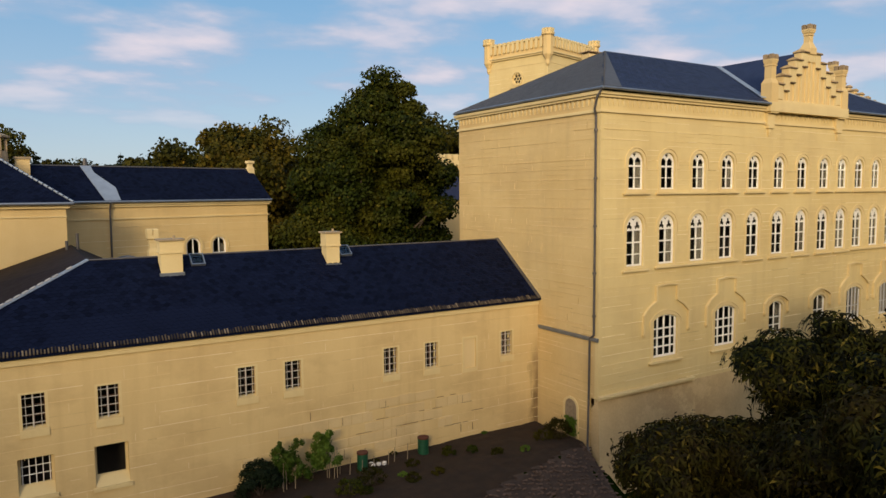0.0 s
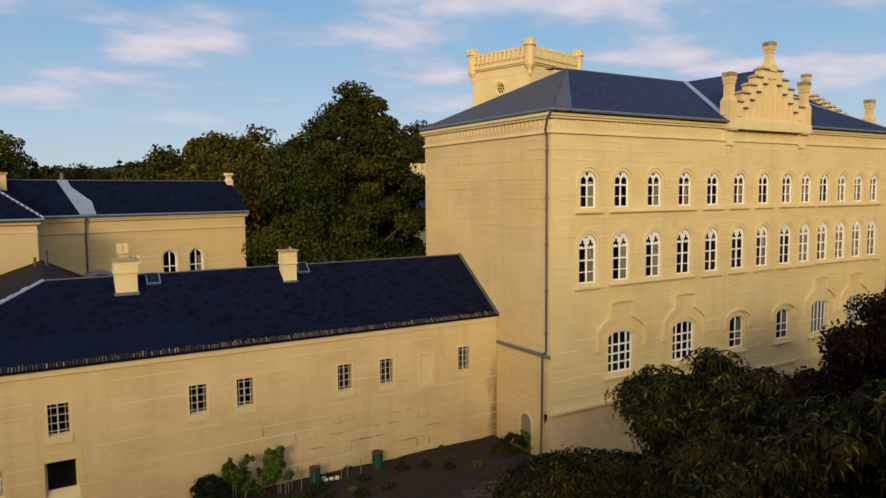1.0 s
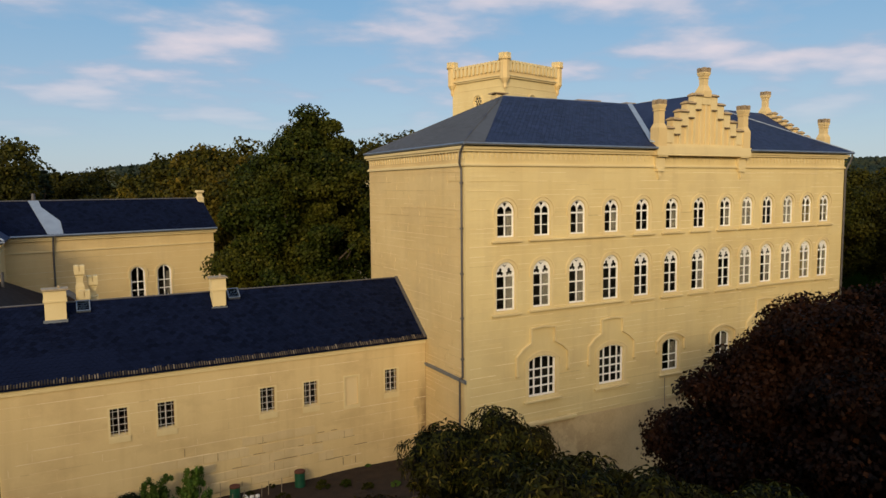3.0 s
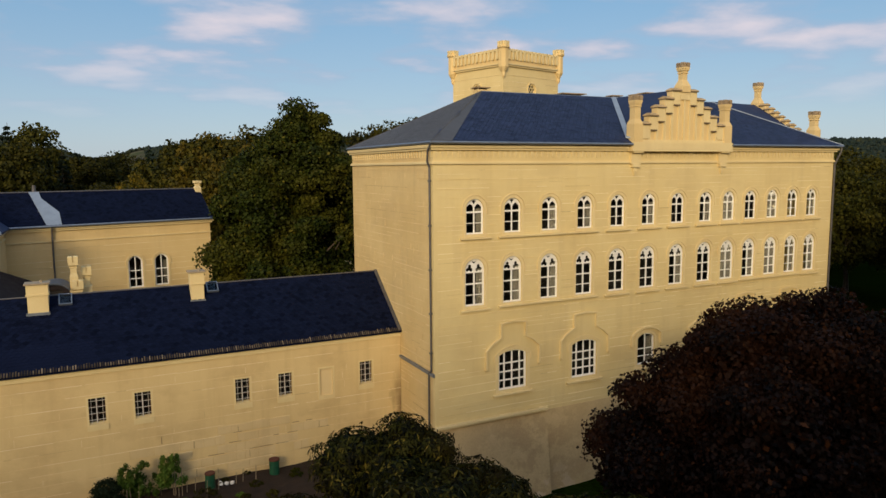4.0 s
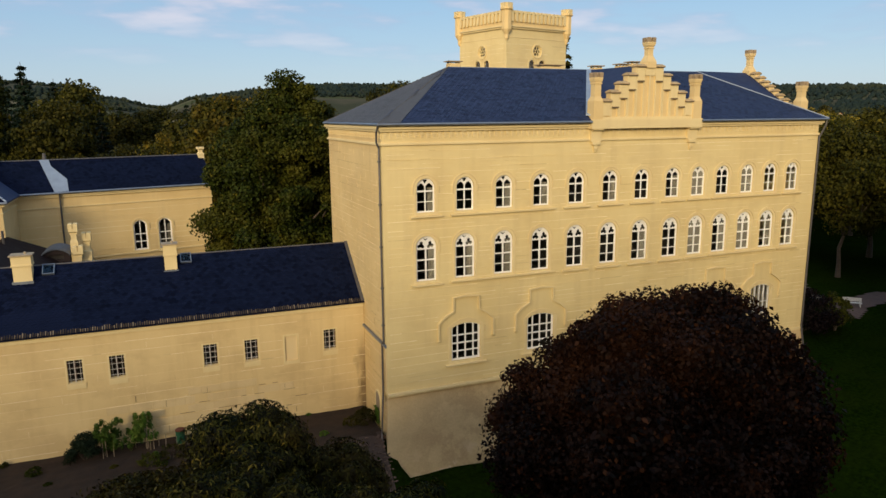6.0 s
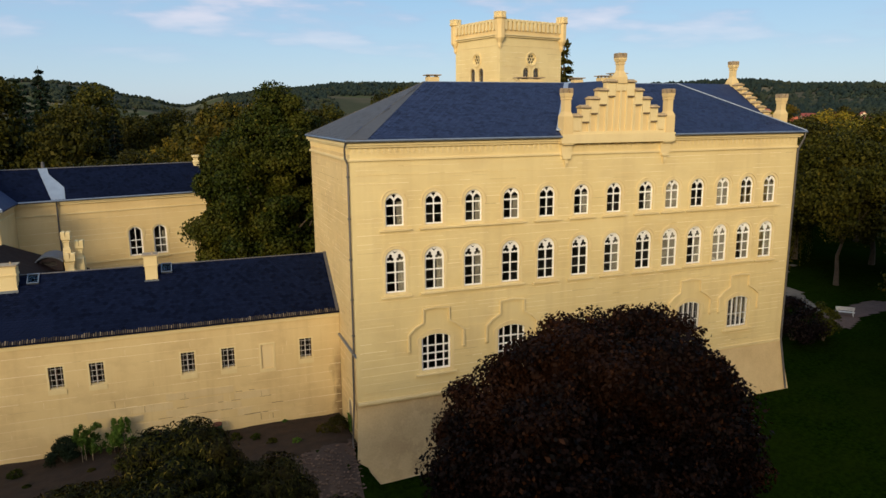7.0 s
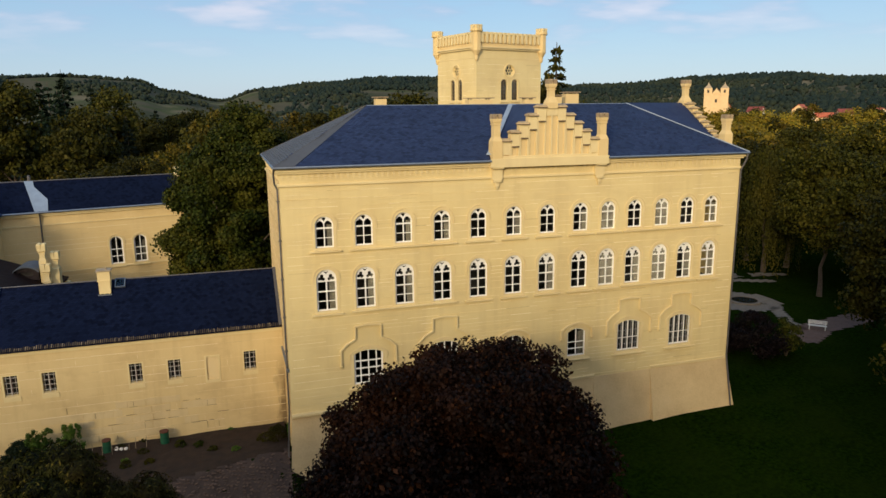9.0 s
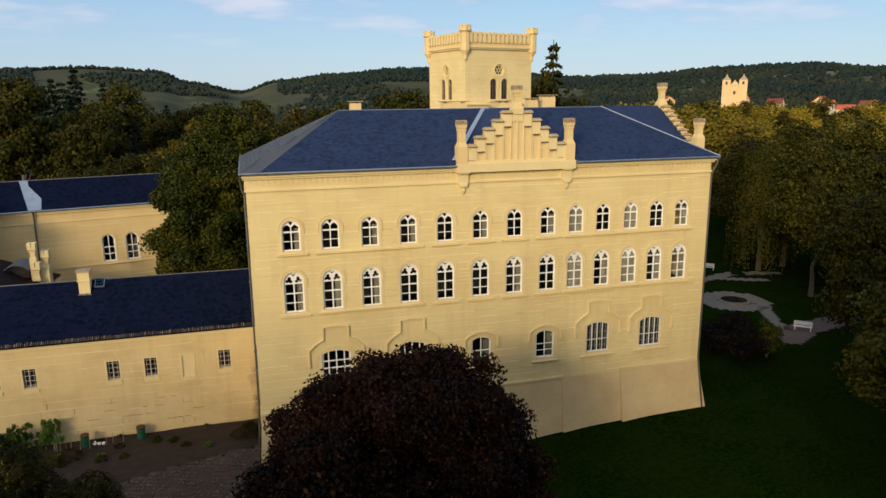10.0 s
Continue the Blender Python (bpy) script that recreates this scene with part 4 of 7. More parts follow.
# ---- stepped gables with castellated finials ----
STEPCAP = simple("weathered_step_cap", (0.47, 0.34, 0.18), 0.9, 0.0, 0.4, 2.5, 0.3)
def finial(parent, x, y, z0, z1, mat, label, base=0.36, neck=0.235, head=0.325, shaft=0.42):
    """Square shaft, sloped shoulders, slim neck and a flared castellated head."""
    h = z1 - z0
    zs = z0 + shaft * h
    zn = zs + 1.5 * (base - neck) * 1.6
    zh = z1 - 0.62
    bm = turned(x, y, ((base, z0), (base, zs), (neck, zn), (neck, zh - 0.10), (neck + 0.05, zh - 0.09), (neck + 0.05, zh - 0.03), (neck + 0.01, zh - 0.02), (neck + 0.01, zh), (head - 0.03, zh + 0.13), (head - 0.03, zh + 0.20), (head - 0.01, zh + 0.21), (head - 0.01, z1 - 0.30), (head - 0.12, z1 - 0.29), (head - 0.12, z1 - 0.14)))
    share("finial", mesh_of(bm, "finial", mat), parent, None, label)
    for sx in (-1, 1):
        for sy in (-1, 1):
            bm = turned(x + sx * (head / 2 + 0.02), y + sy * (head / 2 + 0.02), ((head / 2 - 0.03, z1 - 0.31), (head / 2 - 0.02, z1 - 0.05), (head / 2 - 0.06, z1)))
            share("merlon", mesh_of(bm, "merlon", STONE), parent)


def turned(x, y, prof, sides=4):
    """One closed upright piece of square or round section from (half width, height) pairs."""
    bm = B()
    k = 1 / math.cos(math.pi / sides)
    rings = [[bm.verts.new((x + a * k * math.cos(math.pi / sides + 2 * math.pi * i / sides), y + a * k * math.sin(math.pi / sides + 2 * math.pi * i / sides), z)) for i in range(sides)] for a, z in prof]
    for r, s in zip(rings, rings[1:]):
        for i in range(sides):
            j = (i + 1) % sides
            bm.faces.new((r[i], r[j], s[j], s[i]))
    bm.faces.new(rings[0][::-1])
    bm.faces.new(rings[-1])
    return bm


def gable(m, half, foot, first, top, steps, centre=0.42, y0=-0.28, y1=0.28, finz=23.72, apex=(24.2, 25.98), drop=0.9):
    """A stepped gable centred on x = 0; half its width to the outer edges of its side finials."""
    inner = half - 0.72
    sw = (inner - centre) / steps
    sh = (top - first) / (steps - 1)
    right = []
    for k in range(steps):
        right += [(inner - k * sw, first + k * sh), (inner - (k + 1) * sw, first + k * sh)]
    bm = B()
    pts = [(-inner, foot), (inner, foot)] + right + [(-x, z) for x, z in right[::-1]]
    plate(bm, [p for i, p in enumerate(pts) if i == 0 or (abs(p[0] - pts[i - 1][0]) + abs(p[1] - pts[i - 1][1])) > 1e-6], [], y0 + 0.10, y1)
    g = part("stepped_gable", bm, PLASTER, palace)
    g.matrix_basis = m
    for k in range(steps):
        z = first + k * sh
        for s in (-1, 1):
            a, b = sorted((s * (inner - k * sw), s * (inner - (k + 1) * sw)))
            # sloped coping; the dark drip edge under it paints in its shadow
            bm = B()
            lo = [bm.verts.new(p) for p in ((a - 0.05, y0 - 0.12, z + 0.02), (b + 0.05, y0 - 0.12, z + 0.02), (b + 0.05, y1 + 0.10, z + 0.02), (a - 0.05, y1 + 0.10, z + 0.02))]
            hi = [bm.verts.new(p) for p in ((a - 0.05, y0 - 0.08, z + 0.08), (b + 0.05, y0 - 0.08, z + 0.08), (b + 0.02, -0.05, z + 0.20), (a - 0.02, -0.05, z + 0.20))]
            bk = [bm.verts.new(p) for p in ((b + 0.05, y1 + 0.06, z + 0.08), (a - 0.05, y1 + 0.06, z + 0.08))]
            bm.faces.new(lo[::-1])
            bm.faces.new((lo[0], lo[1], hi[1], hi[0]))
            bm.faces.new(hi)
            bm.faces.new((hi[3], hi[2], bk[0], bk[1]))
            bm.faces.new((bk[1], bk[0], lo[2], lo[3]))
            bm.faces.new((lo[1], lo[2], bk[0], hi[2], hi[1]))
            bm.faces.new((lo[3], lo[0], hi[0], hi[3], bk[1]))
            cap = share("step_cap", mesh_of(bm, "step_cap", STEPCAP), g)
            share("drip_edge", mesh_of(box(B(), a - 0.03, b + 0.03, y0 - 0.10, y1 + 0.08, z - 0.035, z + 0.018), "drip_edge", DRIP_SHADE), cap)
            # upper panel block, its small ledge toned as shade; recessed field and strips below
            low = max(foot + 0.32, z - drop)
            bm = B()
            box(bm, a + 0.012, b - 0.012, y0, y0 + 0.098, low, z - 0.04)
            box(bm, a + 0.012, a + 0.10, y0 + 0.02, y0 + 0.098, foot + 0.30, low - 0.003)
            box(bm, b - 0.10, b - 0.012, y0 + 0.02, y0 + 0.098, foot + 0.30, low - 0.003)
            pan = share("panel", mesh_of(bm, "panel", TRIM), g)
            if low > foot + 0.4:
                share("panel_ledge", mesh_of(box(B(), a + 0.07, b - 0.07, y0 - 0.06, y0 + 0.096, low - 0.05, low + 0.03), "panel_ledge", DRIP_SHADE), pan)
    bm = B()
    box(bm, -centre + 0.012, centre - 0.012, y0, y0 + 0.098, top - 0.55, top - 0.01)
    box(bm, -0.06, 0.06, y0 + 0.02, y0 + 0.098, foot + 0.30, top - 0.555)
    share("panel", mesh_of(bm, "panel", TRIM), g)
    bm = B()
    box(bm, -half - 0.10, half + 0.10, y0 - 0.105, y1 + 0.25, foot - 0.45, foot + 0.14)
    box(bm, -inner, inner, y0 - 0.02, y0 + 0.098, foot + 0.14, foot + 0.30)
    share("gable_foot", mesh_of(bm, "gable_foot", TRIM), g)
    for s in (-1, 1):
        finial(g, s * (half - 0.37), 0.0, foot, finz, PLASTER, "castellated plaster finial with a weathered head")
    finial(g, 0.0, 0.0, apex[0], apex[1], PLASTER, "castellated plaster finial stained dark at its head", 0.37, 0.20, 0.315, 0.2)
    return g


gable(T((GXC, GY + 0.15, 0)), 4.34, 20.66, 21.92, 24.12, 5, apex=(24.05, 25.98))
gable(pose(F1 - 0.05, RYC, 0, 0, 0, 90), 5.7, 20.9, 21.35, 24.25, 9, 0.45, finz=23.45, apex=(24.1, 26.24), drop=0.5)
for x in (40.46, 48.22):
    bm = B()
    box(bm, x - 0.38, x + 0.38, FY - 0.20, FY, 19.40, 20.12)
    box(bm, x - 0.40, x + 0.40, FY - 0.43, FY, 20.12, 20.66)
    box(bm, x - 0.30, x + 0.30, FY - 0.24, FY, 19.20, 19.40)
    box(bm, x - 0.13, x + 0.13, FY - 0.14, FY, 18.95, 19.20)
    frustum(bm, x, FY - 0.06, 18.70, 18.95, 0.05, 0.12)
    part("corbel", bm, TRIM, palace)

# chimneys and vents behind the ridge
for x, y, w, d, z0, z1 in ((34.75, 36.4, 0.85, 0.7, 22.0, 24.85), (42.9, 36.6, 2.0, 0.9, 22.0, 24.75), (47.1, 36.4, 0.8, 0.6, 22.0, 24.75), (49.7, 36.6, 0.9, 0.7, 22.0, 24.95), (51.4, 37.2, 1.2, 0.8, 22.0, 25.2)):
    ch = place("chimney", (x, y, z0), "low plastered chimney with a dark cap slab behind the ridge", "chimney", "palace chimneys")
    bm = B()
    box(bm, x - w / 2, x + w / 2, y - d / 2, y + d / 2, z0, z1)
    part("shaft", bm, PLASTER, ch)
    for sx in (-1, 1):
        for sy in (-1, 1):
            part("support", box(B(), x + sx * w * 0.38 - 0.06, x + sx * w * 0.38 + 0.06, y + sy * d * 0.34 - 0.06, y + sy * d * 0.34 + 0.06, z1, z1 + 0.10), CAP, ch)
    bm = B()
    box(bm, x - w / 2 - 0.15, x + w / 2 + 0.15, y - d / 2 - 0.12, y + d / 2 + 0.12, z1 + 0.10, z1 + 0.17)
    part("cap", bm, STONE, ch)

# ---- the low wing ----
wing = place("side_wing", (11, 34, 1.6), "low yellow plastered side wing with a dark slate roof", "building")
WY, WX0, WX1 = 31.45, -4.0, F0 - 0.02
WE, WR, WRY = 9.15, 12.4, 35.4
SMALLW = [(0.32, 6.14), (3.02, 6.08), (8.80, 6.02), (11.02, 6.0), (16.27, 5.97), (18.73, 5.95), (23.75, 6.0)]
LOWW = [(0.30, 3.38, 1.27, 1.58), (3.05, 3.20, 1.30, 1.75)]
wholes = [rect(x - 0.40, x + 0.40, z, z + 1.40) for x, z in SMALLW] + [rect(x - w / 2, x + w / 2, z, z + h) for x, z, w, h in LOWW]
niche = rect(20.82, 21.60, 5.62, 7.28)
bm = B()
plate(bm, rect(WX0, WX1, 0.2, 9.05), wholes + [niche], WY, WY + 0.5)
wwall = part("wall", bm, WINGPLASTER, wing)
bm = B()
plate(bm, niche, [], WY + 0.07, WY + 0.2)
part("blind_niche", bm, JOINT, wing)
bm = B()
plate(bm, rect(20.70, 21.72, 5.40, 7.40), [rect(20.822, 21.598, 5.622, 7.278)], WY - 0.03, WY)
part("niche_frame", bm, TRIM, wing)
wcuts = [(x - 0.52, x + 0.52, z - 0.36, z + 1.5) for x, z in SMALLW] + [(x - w / 2 - 0.01, x + w / 2 + 0.01, z - 0.18, z + h + 0.01) for x, z, w, h in LOWW] + [(20.68, 21.74, 5.38, 7.42)]
STONES = (10.6, 20.4, 2.5, 4.6)
courses(wing, WX0, WX1, 0.9, 8.72, 0.56, WY, wcuts, JOINT, block=1.5, seed=6, whole=0.86, thick=0.030, proud=0.012)
bm = B()
box(bm, WX0, WX1, WY - 0.09, WY, 8.74, 8.98)
part("eave_moulding", bm, TRIM, wing)
rnd = random.Random(11)
for z0, a, b in ((3.14, 9.0, 21.5), (3.70, 10.2, 22.5), (2.58, 8.5, 20.0), (4.26, 12.5, 21.0), (2.02, 10.0, 18.0)):
    x = a
    while x < b - 0.3:
        w = min(rnd.uniform(0.45, 1.35), b - x)
        if rnd.random() > 0.95 - 0.09 * abs(x - 16.2):
            x += w
            continue
        bm = B()
        box(bm, x + 0.007, x + w - 0.007, WY - rnd.uniform(0.018, 0.036), WY, z0 + rnd.uniform(0.02, 0.05), z0 + rnd.uniform(0.50, 0.54))
        bmesh.ops.bevel(bm, geom=[e for e in bm.edges if all(abs(v.co.y - WY) > 0 and v.co.y < WY for v in e.verts)], offset=0.012, segments=1, affect="EDGES")
        part("stone_block", bm, WEATHERED, wwall)
        x += w
bm = B()
for i in range(24):
    x, z = rnd.uniform(11.5, 21.5), 2.05 + 0.56 * rnd.randint(0, 4)
    if rnd.random() < 0.45:
        box(bm, x, x + 0.022, WY - 0.040, WY, z + 0.05, z + rnd.uniform(0.3, 0.5))
    else:
        box(bm, x, x + rnd.uniform(0.3, 0.9), WY - 0.040, WY, z, z + 0.022)
tagged(part("open_joints", bm, simple("dark_open_joint", (0.26, 0.18, 0.10), 0.95), wing), kind="stuff")
# windows of the wing: deep reveals, white casements, iron bars
bm = B()
hs = [rect(a, a + 0.325, 0.045 + k * 0.442, 0.045 + k * 0.442 + 0.405) for a in (-0.365, 0.04) for k in range(3)]
plate(bm, rect(-0.40, 0.40, 0, 1.40), hs, 0.22, 0.28)
CAS = mesh_of(bm, "window", simple("brown_casement", (0.085, 0.042, 0.024), 0.6, 0, 0.2))
bm = B()
box(bm, -0.38, 0.38, 0.24, 0.25, 0.02, 1.38)
CASP = mesh_of(bm, "pane", GLASS)
bm = B()
box(bm, -0.51, 0.51, -0.055, 0.0, -0.34, -0.02)
poly(bm, (-0.40, -0.05, -0.018), (0.40, -0.05, -0.018), (0.40, 0.22, 0.05), (-0.40, 0.22, 0.05))
CASS = mesh_of(bm, "sill", TRIM)
bm = B()
plate(bm, rect(-0.51, 0.51, 0.0, 1.49), [rect(-0.40, 0.40, 0.001, 1.40)], -0.012, 0.0)
CASR = mesh_of(bm, "surround", TRIM)
bm = B()
for x in (-0.27, 0.27):
    tube(bm, (x, 0.10, 0.03), (x, 0.10, 1.40), 0.012, 0.012, 5)
tube(bm, (-0.02, 0.10, 0.03), (-0.02, 0.10, 1.40), 0.030, 0.030, 6)
for k in range(4):
    tube(bm, (-0.40, 0.12, 0.20 + 0.34 * k), (0.40, 0.12, 0.20 + 0.34 * k), 0.017, 0.017, 5)
CASG = mesh_of(bm, "grille", simple("pale_grille_paint", (0.60, 0.57, 0.53), 0.5, 0, 0.2))
for x, z in SMALLW:
    w = share("window", CAS, wing, T((x, WY, z)))
    share("pane", CASP, w).visible_shadow = False
    share("sill", CASS, w)
    share("surround", CASR, w)
    share("grille", CASG, w)
for i, (x, z, ww, h) in enumerate(LOWW):
    bm = B()
    plate(bm, rect(x - ww / 2, x + ww / 2, z, z + h), [rect(x - ww / 2 + 0.1, x + ww / 2 - 0.1, z + 0.42, z + h - 0.1)], WY + 0.30, WY + 0.40)
    w = part("window", bm, TRIM, wing)
    bm = B()
    box(bm, x - ww / 2 - 0.1, x + ww / 2 + 0.1, WY - 0.10, WY, z - 0.17, z - 0.01)
    poly(bm, (x - ww / 2, WY - 0.05, z), (x + ww / 2, WY - 0.05, z), (x + ww / 2, WY + 0.31, z + 0.42), (x - ww / 2, WY + 0.31, z + 0.42))
    share("sill", mesh_of(bm, "sill", TRIM), w)
    if i == 0:
        bm = B()
        for k in range(5):
            xx = x - ww / 2 + 0.15 + k * (ww - 0.3) / 4
            tube(bm, (xx, WY + 0.33, z + 0.42), (xx, WY + 0.33, z + h - 0.1), 0.02, 0.02, 5)
        for k in (0.8, 1.15):
            tube(bm, (x - ww / 2 + 0.1, WY + 0.33, z + k), (x + ww / 2 - 0.1, WY + 0.33, z + k), 0.02, 0.02, 5)
        share("grille", mesh_of(bm, "grille", WHITE), w)
# near-black backing wall added so the windows look into darkness
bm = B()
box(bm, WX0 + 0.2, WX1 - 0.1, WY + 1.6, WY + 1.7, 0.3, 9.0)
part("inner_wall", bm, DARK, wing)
bm = B()
box(bm, WX0, WX1, 39.3, 39.8, 0.3, 9.0)
part("wall", bm, PLASTER, wing)

# roof planes of the wing and of the link behind it
H0, R0 = (-4.2, 31.2, WE), (2.8, WRY, WR)
bm = B()
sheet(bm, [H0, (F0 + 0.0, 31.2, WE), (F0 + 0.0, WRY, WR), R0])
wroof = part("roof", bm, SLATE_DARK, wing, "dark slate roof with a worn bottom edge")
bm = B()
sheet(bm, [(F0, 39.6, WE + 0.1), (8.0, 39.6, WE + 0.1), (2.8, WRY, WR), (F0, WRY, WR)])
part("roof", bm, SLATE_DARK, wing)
bm = B()
tube(bm, (2.8, WRY, WR), (F0, WRY, WR), 0.05, 0.05, 6)
part("ridge_cap", bm, PIPE, wroof)
wl_ = math.hypot(WRY - 31.2, WR - WE)
for i in range(240):
    x = -4.0 + i * (F0 + 4.0) / 240
    bm = B()
    zt = rnd.uniform(0.14, 0.24)
    k = (WR - WE) / (WRY - 31.2)
    sheet(bm, [(x + 0.012, 31.14, WE + 0.03), (x + 0.070, 31.14, WE + 0.03), (x + 0.070, 31.14 + zt, WE + 0.035 + k * zt), (x + 0.012, 31.14 + zt, WE + 0.035 + k * zt)], 0.03)
    part("eave_slate", bm, SLATE_EDGE, wroof)
cells = slate_cells(F0 + 4.2, wl_, 7.0, 0.0)
cells = [c for c in cells if c[0] >= 0]
slates("slate_covering", wroof, H0, (1, 0, 0), (0, WRY - 31.2, WR - WE), cells, singles=280, keep=lambda o: 1.0 < o.x < 9.0 and o.z < 10.1, mat=SLATE_DARK)
for a, b, r in ((H0, R0, 0.09),):
    bm = B()
    tube(bm, a, b, r, r, 6)
    part("hip_cap", bm, FLASHING, wroof)
strip("edge_flashing", (F0 - 0.12, 31.2, WE + 0.03), (F0 - 0.12, WRY, WR + 0.03), 0.22, PIPE, wroof)

# chimneys and roof windows of the wing
def wing_chimney(x, y, w, d, z0, z1, label):
    ch = place("chimney", (x, y, z0), label, "chimney", "wing chimneys")
    bm = B()
    box(bm, x - w / 2, x + w / 2, y - d / 2, y + d / 2, z0 - 0.4, z0 + 0.75)
    box(bm, x - w / 2 - 0.06, x + w / 2 + 0.06, y - d / 2 - 0.06, y + d / 2 + 0.06, z0 + 0.75, z0 + 0.85)
    box(bm, x - w / 2 - 0.03, x + w / 2 + 0.03, y - d / 2 - 0.03, y + d / 2 + 0.03, z0 + 0.85, z1)
    part("shaft", bm, TRIM, ch)
    bm = B()
    box(bm, x - w / 2 - 0.12, x + w / 2 + 0.12, y - d / 2 - 0.12, y + d / 2 + 0.12, z1, z1 + 0.08)
    part("cap", bm, CAP, ch)
    bm = B()
    box(bm, x - w / 2 - 0.08, x + w / 2 + 0.06, y - d / 2 - 0.12, y + d / 2, z0 - 0.33, z0 - 0.16)
    part("flashing", bm, ZINC, ch)
    bm = B()
    tube(bm, (x + w * 0.2, y, z1 + 0.08), (x + w * 0.2, y, z1 + 0.22), 0.07, 0.06)
    part("flue_pot", bm, CAP, ch)


wing_chimney(6.27, 34.75, 0.98, 0.75, 11.85, 13.2, "broad pale plastered chimney on the wing roof")
wing_chimney(14.43, 34.75, 0.74, 0.7, 11.80, 13.25, "slim pale plastered chimney on the wing roof")


def roof_window(x, y):
    k = (WR - WE) / (WRY - 31.2)
    z = WE + (y - 31.2) * k
    m = T((x, y, z + 0.08)) @ pose(0, 0, 0, math.degrees(math.atan(k)))
    rw = thing("roof_window", m, "small framed skylight in the slate roof", "skylight", "wing skylights")
    bm = B()
    for a in ((-0.33, 0.33, -0.39, -0.34), (-0.33, 0.33, 0.34, 0.39), (-0.33, -0.28, -0.34, 0.34), (0.28, 0.33, -0.34, 0.34)):
        box(bm, *a, -0.08, 0.10)
    part("frame", bm, ZINC, rw)
    bm = B()
    box(bm, -0.28, 0.28, -0.34, 0.34, 0.04, 0.05)
    part("pane", bm, GLASS, rw)


roof_window(7.55, 35.0)
roof_window(15.35, 35.05)

# link roof that runs back from the wing, its dormer and carved finials
link = place("link_building", (0, 42, 1.6), "link building with a brownish slate roof behind the wing", "building")
RB = (3.0, 49.2, 12.25)
bm = B()
sheet(bm, [R0, RB, (-6.5, 47.5, 9.1), H0])
lr = part("roof", bm, slate_material("brown_slate", (0.011, 0.006, 0.006), (0.024, 0.014, 0.012), 0.08), link, "brownish worn slate roof")
bm = B()
sheet(bm, [RB, R0, (8.0, 39.6, WE + 0.1), (8.6, 52.0, WE + 0.1)])
part("roof", bm, lr.data.materials[0], link)
for p in (((-3.9, 31.6), (-6.2, 47.5)), ((8.0, 39.7), (8.4, 52.0))):
    (xa, ya), (xb, yb) = p
    bm = B()
    for (x, y), (x2, y2) in (((xa, ya), (xb, yb)),):
        n = Vector((y2 - y, x - x2, 0)).normalized() * 0.4
        vs = [(x, y), (x2, y2), (x2 + n.x, y2 + n.y), (x + n.x, y + n.y)]
        lo = [bm.verts.new((a, b, 0.2)) for a, b in vs]
        hi = [bm.verts.new((a, b, 8.95)) for a, b in vs]
        bm.faces.new(hi)
        for i in range(4):
            j = (i + 1) % 4
            bm.faces.new((lo[i], lo[j], hi[j], hi[i]))
    part("wall", bm, PLASTER, link)
MORTAR = simple("grey_mortar", (0.42, 0.41, 0.40), 0.9, 0, 0.3, 4.0)
for k in range(24):
    f = k / 24
    a = Vector(H0).lerp(Vector(R0), f)
    b = Vector(H0).lerp(Vector(R0), f + 0.03)
    if rnd.random() < 0.75:
        part("hip_mortar", tube(B(), a + Vector((0, 0, 0.06)), b + Vector((0, 0, 0.06)), 0.07, 0.07, 5), MORTAR, lr)
pipe_run("vent_pipe", [(3.2, 46.5, 12.0), (3.2, 46.5, 13.1)], 0.09, link)
pipe_run("vent_pipe", [(2.6, 46.0, 12.0), (2.6, 46.0, 12.7)], 0.08, link)

dormer = place("dormer", (6.3, 48.3, 10.4), "small dormer with a curved grey lead roof and dark window", "dormer")
bm = B()
plate(bm, arch(6.3, 1.9, 10.1, 10.9, 0.35, 10), [rect(5.75, 6.85, 10.45, 10.85)], 47.7, 47.9)
part("face", bm, simple("dark_red_boards", (0.022, 0.012, 0.012), 0.8, 0, 0.3), dormer, "dark red-brown boarded face")
bm = B()
ribbon(bm, [(6.3 + 1.25 * math.sin(t), 10.15 + 1.15 * math.cos(t)) for t in [(-0.95 + 1.9 * i / 10) for i in range(11)]], 0.09, 47.45, 50.2)
part("roof", bm, simple("grey_lead_sheet", (0.10, 0.115, 0.14), 0.5, 0.3, 0.25), dormer, "grey lead sheet roof")
bm = B()
box(bm, 5.4, 7.2, 47.95, 50.0, 10.0, 10.95)
part("cheeks", bm, DARK, dormer)

carved = place("carved_finials", (7.9, 48.3, 10.0), "pale carved stone castellated finials on a small gable", "finial group")
for x, y, z0, z1, s in ((7.62, 48.1, 9.8, 13.15, 0.33), (8.42, 48.7, 9.8, 12.3, 0.33), (7.85, 47.7, 9.8, 11.45, 0.36)):
    hd = z1 - 0.72
    f = part("finial", turned(x, y, ((s * 0.85, z0), (s * 0.85, hd - 0.75), (s * 0.62, hd - 0.5), (s * 0.62, hd - 0.14), (s * 0.8, hd - 0.12), (s * 0.8, hd - 0.05), (s * 0.66, hd - 0.03), (s, hd + 0.10), (s, z1 - 0.42), (s * 0.7, z1 - 0.41), (s * 0.7, z1 - 0.12))), TRIM, carved)
    for sx in (-1, 1):
        for sy in (-1, 1):
            q = s * 0.5 + 0.02
            bm = turned(x + sx * q, y + sy * q, ((s * 0.46, z1 - 0.43), (s * 0.46, z1 - 0.04), (s * 0.36, z1)))
            share("merlon", mesh_of(bm, "merlon", TRIM), f)
bm = B()
box(bm, 7.35, 8.75, 48.0, 48.9, 9.0, 10.9)
part("gable_wall", bm, TRIM, carved)

